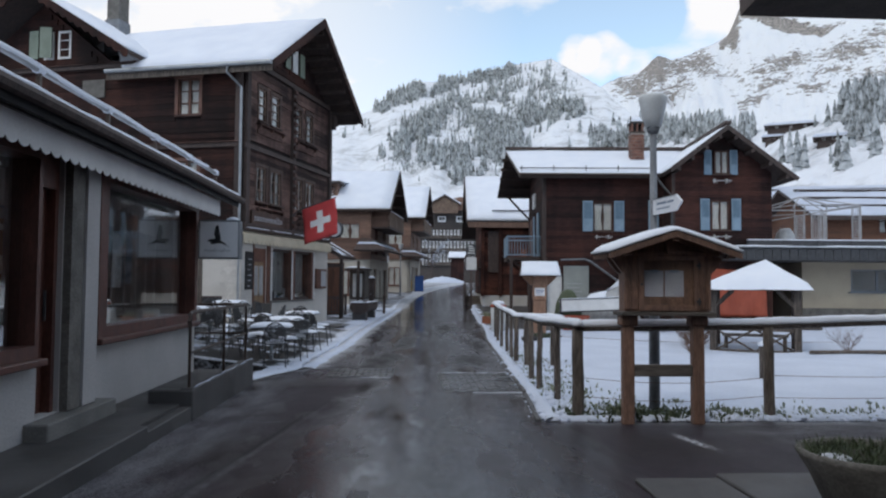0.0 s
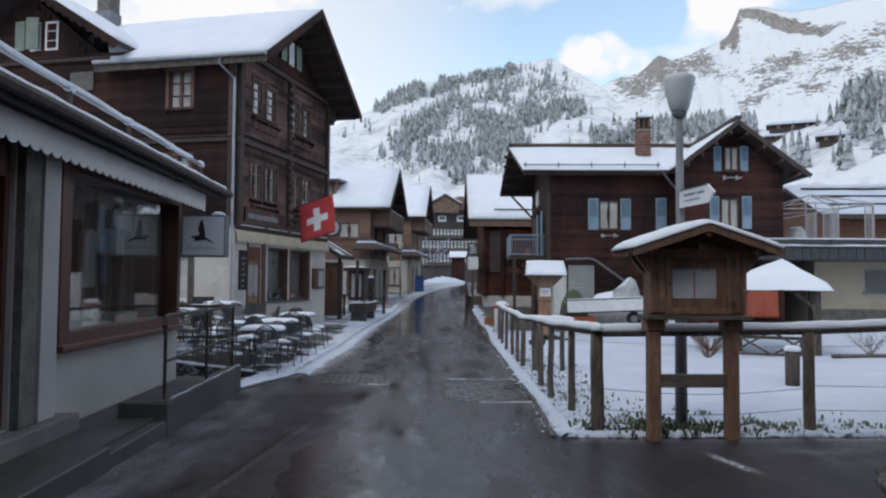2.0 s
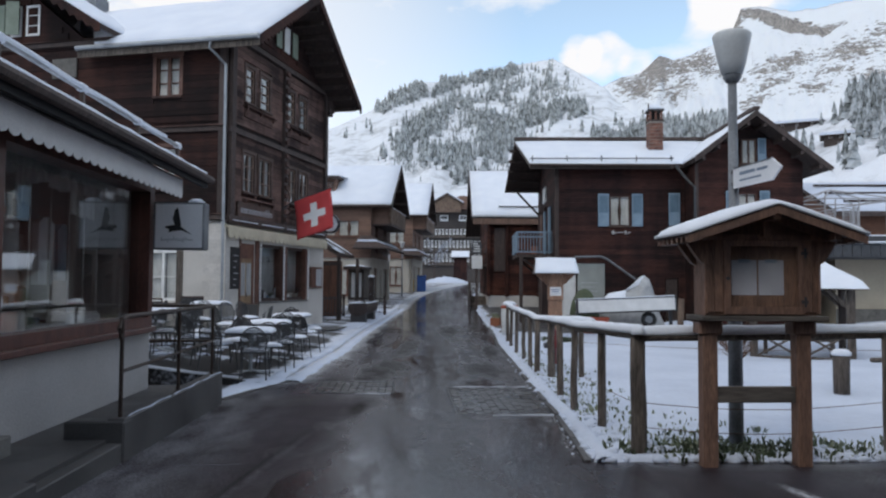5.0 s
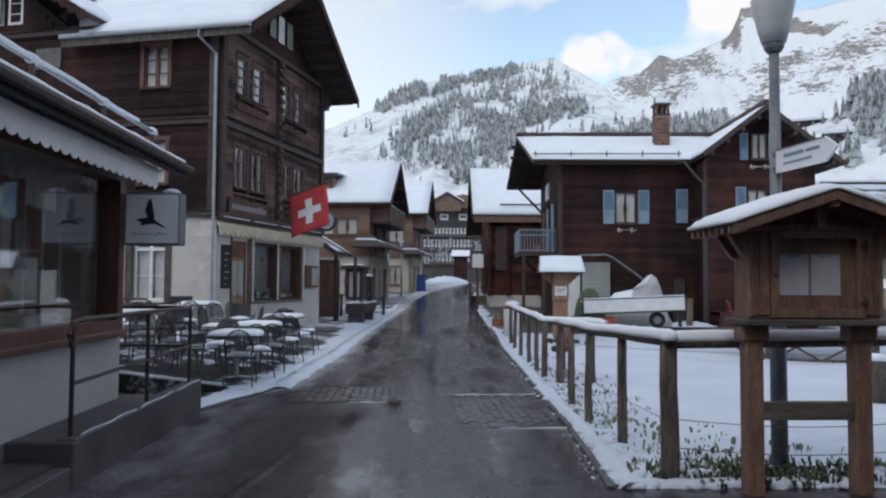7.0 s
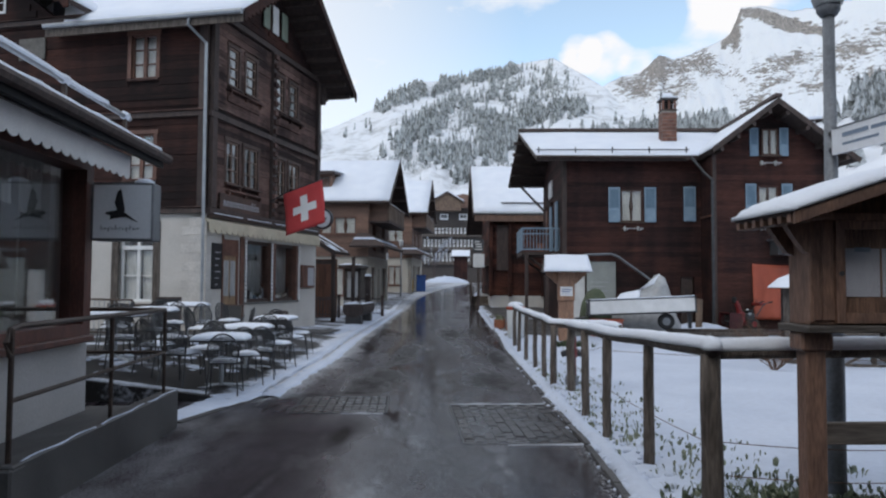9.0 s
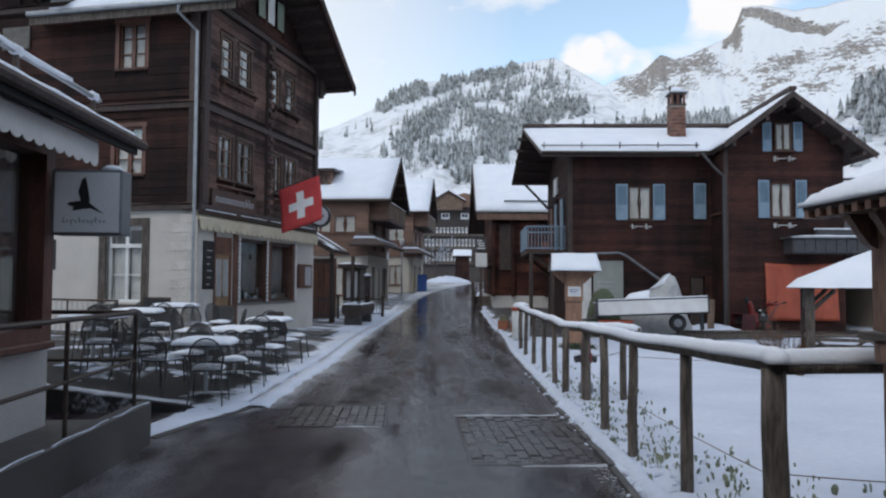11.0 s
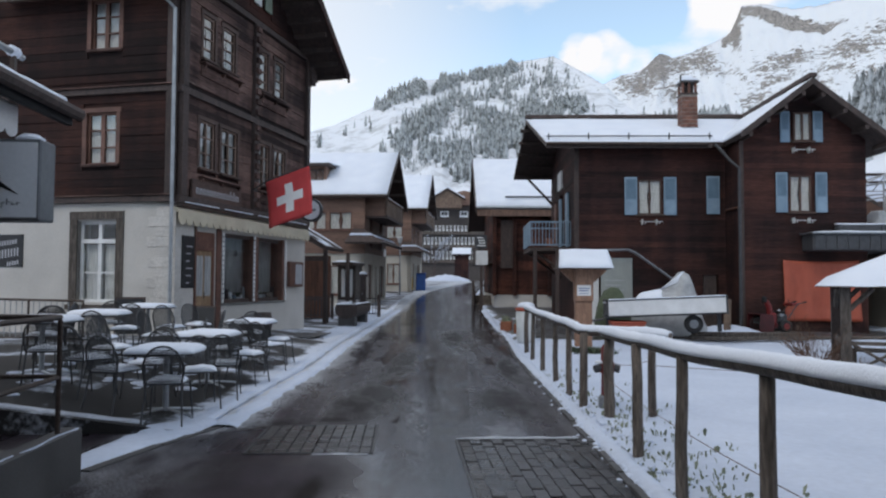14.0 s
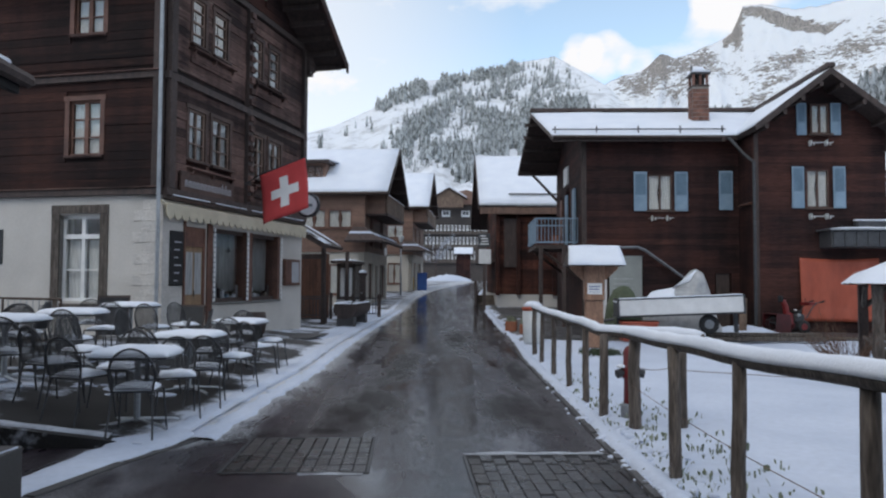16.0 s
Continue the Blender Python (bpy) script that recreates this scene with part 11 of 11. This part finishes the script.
def build_fence():
    f = tagged(empty("fence", at(0, 0, 0)), "weathered round-pole fence with snow on its rails", "fence")
    rng = random.Random(12)

    def post(x, y, top, r, z=None):
        z0 = ground_z(x, y) - 0.25 if z is None else z
        pts = [(x + rng.uniform(-0.01, 0.01), y, z0 + (top - z0) * i / 4) for i in range(5)]
        pts[-1] = (x + rng.uniform(-0.015, 0.015), y, top)
        part("post", tube(pts, r * 0.93, 10, r * 0.82), POST_WOOD, f, "", True)

    lines = (([(2.15, 9.09, 0.98), (2.23, 12.2, 0.885), (2.52, 15.35, 0.81)], 0.052),
             ([(2.16, 9.19, 0.96), (4.61, 9.2, 0.99), (7.0, 9.6, 1.06), (10.5, 10.3, 1.16)], 0.054),
             ([(2.92, 23.6, 0.82), (2.66, 20.0, 0.80), (2.46, 16.2, 0.78), (3.3, 15.2, 0.77)], 0.055))
    for i, (pts, r) in enumerate(lines):
        bm = bmesh.new()
        ln = rail_log(bm, pts, r, i)
        part("rail", bm, POST_WOOD, f, "round weathered rail", True)
        snow_on_rail("rail_snow", f, ln, r, i)
    for x, y, top, r in ((2.17, 9.17, 0.95, 0.083), (2.215, 10.65, 0.91, 0.055), (2.20, 11.95, 0.87, 0.052), (2.31, 13.35, 0.84, 0.056), (2.52, 15.1, 0.80, 0.072),
                         (4.61, 9.18, 0.97, 0.075), (7.0, 9.6, 1.04, 0.075), (9.4, 10.1, 1.12, 0.075),
                         (3.07, 15.2, 0.75, 0.055), (2.44, 16.0, 0.76, 0.06), (2.49, 17.1, 0.77, 0.05), (2.60, 18.6, 0.78, 0.05), (2.67, 20.1, 0.79, 0.05), (2.81, 22.0, 0.80, 0.05), (2.92, 23.5, 0.81, 0.06)):
        post(x, y, top, r)
    lump = lathe([(0.105, 0.0), (0.115, 0.03), (0.105, 0.075), (0.07, 0.105), (0.02, 0.115)], 18)
    for v in lump.verts:
        v.co = Vector((v.co.x * 0.62, v.co.y * 1.1, v.co.z * 0.8)) + Vector((2.155, 9.13, 0.985)) + Vector((1, 1, 0.6)) * 0.018 * noise.noise(v.co * 9)
    part("corner_snow", lump, SNOW, f, "lump of snow where the rails meet", True)
    for i, (a, b, z) in enumerate((((2.22, 9.2), (2.48, 15.2), 0.30), ((2.22, 9.25), (4.6, 9.25), 0.33), ((4.6, 9.25), (9.4, 10.2), 0.36), ((3.12, 15.3), (8.5, 14.0), 0.42), ((2.48, 15.2), (3.12, 15.3), 0.5), ((2.22, 9.25), (4.6, 9.25), 0.10), ((4.6, 9.25), (9.4, 10.2), 0.08))):
        pts = [(a[0] + (b[0] - a[0]) * k / 12, a[1] + (b[1] - a[1]) * k / 12, z - 0.07 * math.sin(math.pi * k / 12)) for k in range(13)]
        part("wire", tube(pts, 0.0035, 4), TWIG, f, "slack rusty wire")
    return f


build_fence()


def build_hydrant():
    h = tagged(empty("hydrant", at(2.70, 15.84, ground_z(2.70, 15.84) - 0.08)), "red fire hydrant with snow on its outlet", "hydrant")
    part("base", lathe([(0.11, 0), (0.11, 0.22), (0.09, 0.25)], 14), LAMP_GREY, h, "grey base", True)
    part("barrel", lathe([(0.075, 0.25), (0.07, 0.52), (0.095, 0.54), (0.095, 0.66), (0.075, 0.70), (0.075, 0.84), (0.05, 0.89), (0.02, 0.9)], 16), RED_METAL, h, "red barrel", True)
    for s in (-1, 1):
        part("outlet", tube([(s * 0.07, 0, 0.6), (s * 0.16, -0.02, 0.58)], 0.05, 10), STEEL_DARK, h)
    part("cap_snow", lathe([(0.05, 0.655), (0.055, 0.67), (0.035, 0.69), (0.01, 0.695)], 12, -0.11, -0.02), SNOW, h, "", True)


build_hydrant()

stump = tagged(empty("marker_post", at(6.70, 13.45, ground_z(6.70, 13.45) - 0.1)), "short weathered wooden post capped with snow", "post")
finish("stem", lathe([(0.116, 0), (0.118, 0.3), (0.122, 0.68), (0.11, 0.70)], 14), POST_WOOD, stump, "", True)
finish("cap_snow", lathe([(0.135, 0.69), (0.145, 0.73), (0.10, 0.78), (0.02, 0.79)], 14), SNOW, stump, "", True)


# ---------- plants ----------
def leafy(name, spots, per, hmin, hmax, seed, label, mat, width=0.02):
    rng = random.Random(seed)
    verts, faces = [], []
    for x, y in spots:
        z = ground_z(x, y)
        for _ in range(per):
            a = rng.uniform(0, 6.3)
            lean = rng.uniform(0.15, 0.9)
            h = rng.uniform(hmin, hmax)
            bx, by = x + rng.gauss(0, 0.04), y + rng.gauss(0, 0.04)
            dx, dy = math.cos(a) * lean * h, math.sin(a) * lean * h
            sx, sy = -math.sin(a) * width * rng.uniform(0.6, 1.4), math.cos(a) * width * rng.uniform(0.6, 1.4)
            c = len(verts)
            verts += [(bx - sx * 0.4, by - sy * 0.4, z - 0.02), (bx + sx * 0.4, by + sy * 0.4, z - 0.02), (bx + dx * 0.5 - sx, by + dy * 0.5 - sy, z + h * 0.6), (bx + dx * 0.5 + sx, by + dy * 0.5 + sy, z + h * 0.6), (bx + dx, by + dy, z + h * rng.uniform(0.75, 1.0))]
            faces += [(c, c + 1, c + 3, c + 2), (c + 2, c + 3, c + 4)]
    me = bpy.data.meshes.new(name)
    me.from_pydata(verts, [], faces)
    me.materials.append(mat)
    return tagged(new(name, me), label, "plants", kind="stuff")


rngp = random.Random(21)
leafy("verge_plants", [(2.1 + abs(rngp.gauss(0.3, 0.5)), rngp.uniform(9.3, 20)) for _ in range(330)], 3, 0.02, 0.07, 1, "young green leaves poking through the snow", LEAF, 0.010)
leafy("verge_plants", [(2.15 + abs(rngp.gauss(0.25, 0.45)), rngp.uniform(9.3, 17)) for _ in range(80)], 2, 0.04, 0.09, 8, "broad green leaves poking through the snow by the fence", LEAF, 0.018)
leafy("verge_plants", [(rngp.uniform(2.3, 7.5), 9.02 + abs(rngp.gauss(0, 0.5))) for _ in range(260)], 3, 0.03, 0.10, 2, "green leaves poking through the snow", LEAF, 0.014)
leafy("corner_shrubs", [(rngp.gauss(3.05, 0.5), 9.03 + abs(rngp.gauss(0, 0.33))) for _ in range(240)], 6, 0.03, 0.11, 3, "dark green ground cover beneath the notice board", LEAF_DARK, 0.013)
leafy("grass_tuft", [(rngp.gauss(4.33, 0.2), rngp.gauss(23.3, 0.15)) for _ in range(110)], 8, 0.06, 0.16, 4, "green grass tuft below the information stand", LEAF_DARK, 0.014)


def bare_bush(x, y, h, n, seed):
    rng = random.Random(seed)
    bm = bmesh.new()

    def grow(p, d, L, r, depth):
        q = p + d * L
        add_tube(bm, [p, p + d * L * 0.5 + Vector((rng.uniform(-1, 1), rng.uniform(-1, 1), 0)) * L * 0.06, q], r, 4, r * 0.6, caps=False)
        if depth:
            for _ in range(2):
                nd = (d + Vector((rng.uniform(-0.7, 0.7), rng.uniform(-0.7, 0.7), rng.uniform(-0.1, 0.4)))).normalized()
                grow(p + d * L * rng.uniform(0.5, 1.0), nd, L * rng.uniform(0.5, 0.75), r * 0.6, depth - 1)

    for i in range(n):
        a = rng.uniform(0, 6.3)
        d = Vector((math.cos(a) * 0.7, math.sin(a) * 0.7, rng.uniform(0.5, 1.1))).normalized()
        grow(Vector((0, 0, 0)), d, h * rng.uniform(0.4, 0.6), 0.008, 2)
    ob = tagged(finish("bare_bush", bm, TWIG), "leafless brown bush standing in the snow", "bush")
    ob.location = (x, y, ground_z(x, y) - 0.03)


bare_bush(8.36, 20.9, 1.25, 52, 3)
bare_bush(7.15, 18.1, 0.6, 26, 4)
bare_bush(11.6, 18.9, 0.9, 16, 5)


# ---------- beside the starting point ----------
def build_planter():
    p = tagged(empty("stone_planter", at(3.22, 4.98, road_z(5))), "round stone planter with green plants and old snow", "planter")
    part("bowl", lathe([(0.25, 0.0), (0.28, 0.03), (0.40, 0.30), (0.475, 0.42), (0.48, 0.46), (0.44, 0.46), (0.40, 0.38)], 28), POT_STONE, p, "", True)
    part("soil", lathe([(0.42, 0.37), (0.40, 0.40), (0.2, 0.43)], 20), SOIL, p, "", True)
    rng = random.Random(7)
    bm = bmesh.new()
    for _ in range(1300):
        a, r = rng.uniform(0, 6.3), 0.46 * math.sqrt(rng.random())
        b = Vector((r * math.cos(a), r * math.sin(a), 0.41))
        d = Vector((rng.uniform(-0.06, 0.06), rng.uniform(-0.06, 0.06), rng.uniform(0.03, 0.10)))
        s = Vector((rng.uniform(-1, 1), rng.uniform(-1, 1), 0)).normalized() * 0.009
        bm.faces.new([bm.verts.new(b - s), bm.verts.new(b + s), bm.verts.new(b + d)])
    part("plant_cover", bm, LEAF_DARK, p, "low green plants")
    part("old_snow", lathe([(0.12, 0.42), (0.10, 0.45), (0.03, 0.46)], 14, -0.32, -0.08), SLUSH, p, "", True)
    bed = tagged(finish("paved_patch", boxes((1.9, 2.6, 3.2, 6.05, -0.3, -0.01), (2.62, 4.6, 3.2, 6.15, -0.3, 0.0), bev=0.012), CONCRETE), "worn concrete slab beside the planter", "paving", kind="structure")
    bed.location = (0, 0, -0.07)


build_planter()


def build_near_house():
    h = tagged(empty("neighbour_house", at(4.3, 4.3, 0)), "timber house with a dark overhanging roof edge", "house")
    part("wall", boxes((0, 8, -22, 0, -0.3, 7.5)), LOG, h, "dark timber wall")
    q = [(-1.5, 1.72, 3.98), (9, 1.72, 3.98), (9, -1, 4.3), (-1.5, -1, 4.3)]
    part("roof", slab_quad(q, 0.22), DARK_WOOD, h, "dark boarded roof overhang")
    snow_sheet("snow_cover", h, q, 0.12, 20, 20, 2)


build_near_house()


def build_rear_light_block():
    """Plain unseen house blocks, added behind the starting point to cut the light from there."""
    for x0, x1, y0, y1, hh in ((-16, -4.2, -26, -4, 8.5), (-12, 14, -44, -34, 10)):
        r = tagged(empty("rear_house", at(0, 0, 0)), "unseen dark timber block added behind to cut the light", "house")
        part("wall", boxes((x0, x1, y0, y1, -0.5, hh)), LOG, r)
        part("roof", add_prism(bmesh.new(), [(x0 - 1, hh - 0.3), (x1 + 1, hh - 0.3), ((x0 + x1) / 2, hh + 4)], y0 - 1, y1 + 1), SNOW, r, "snowy roof of the unseen block")


build_rear_light_block()
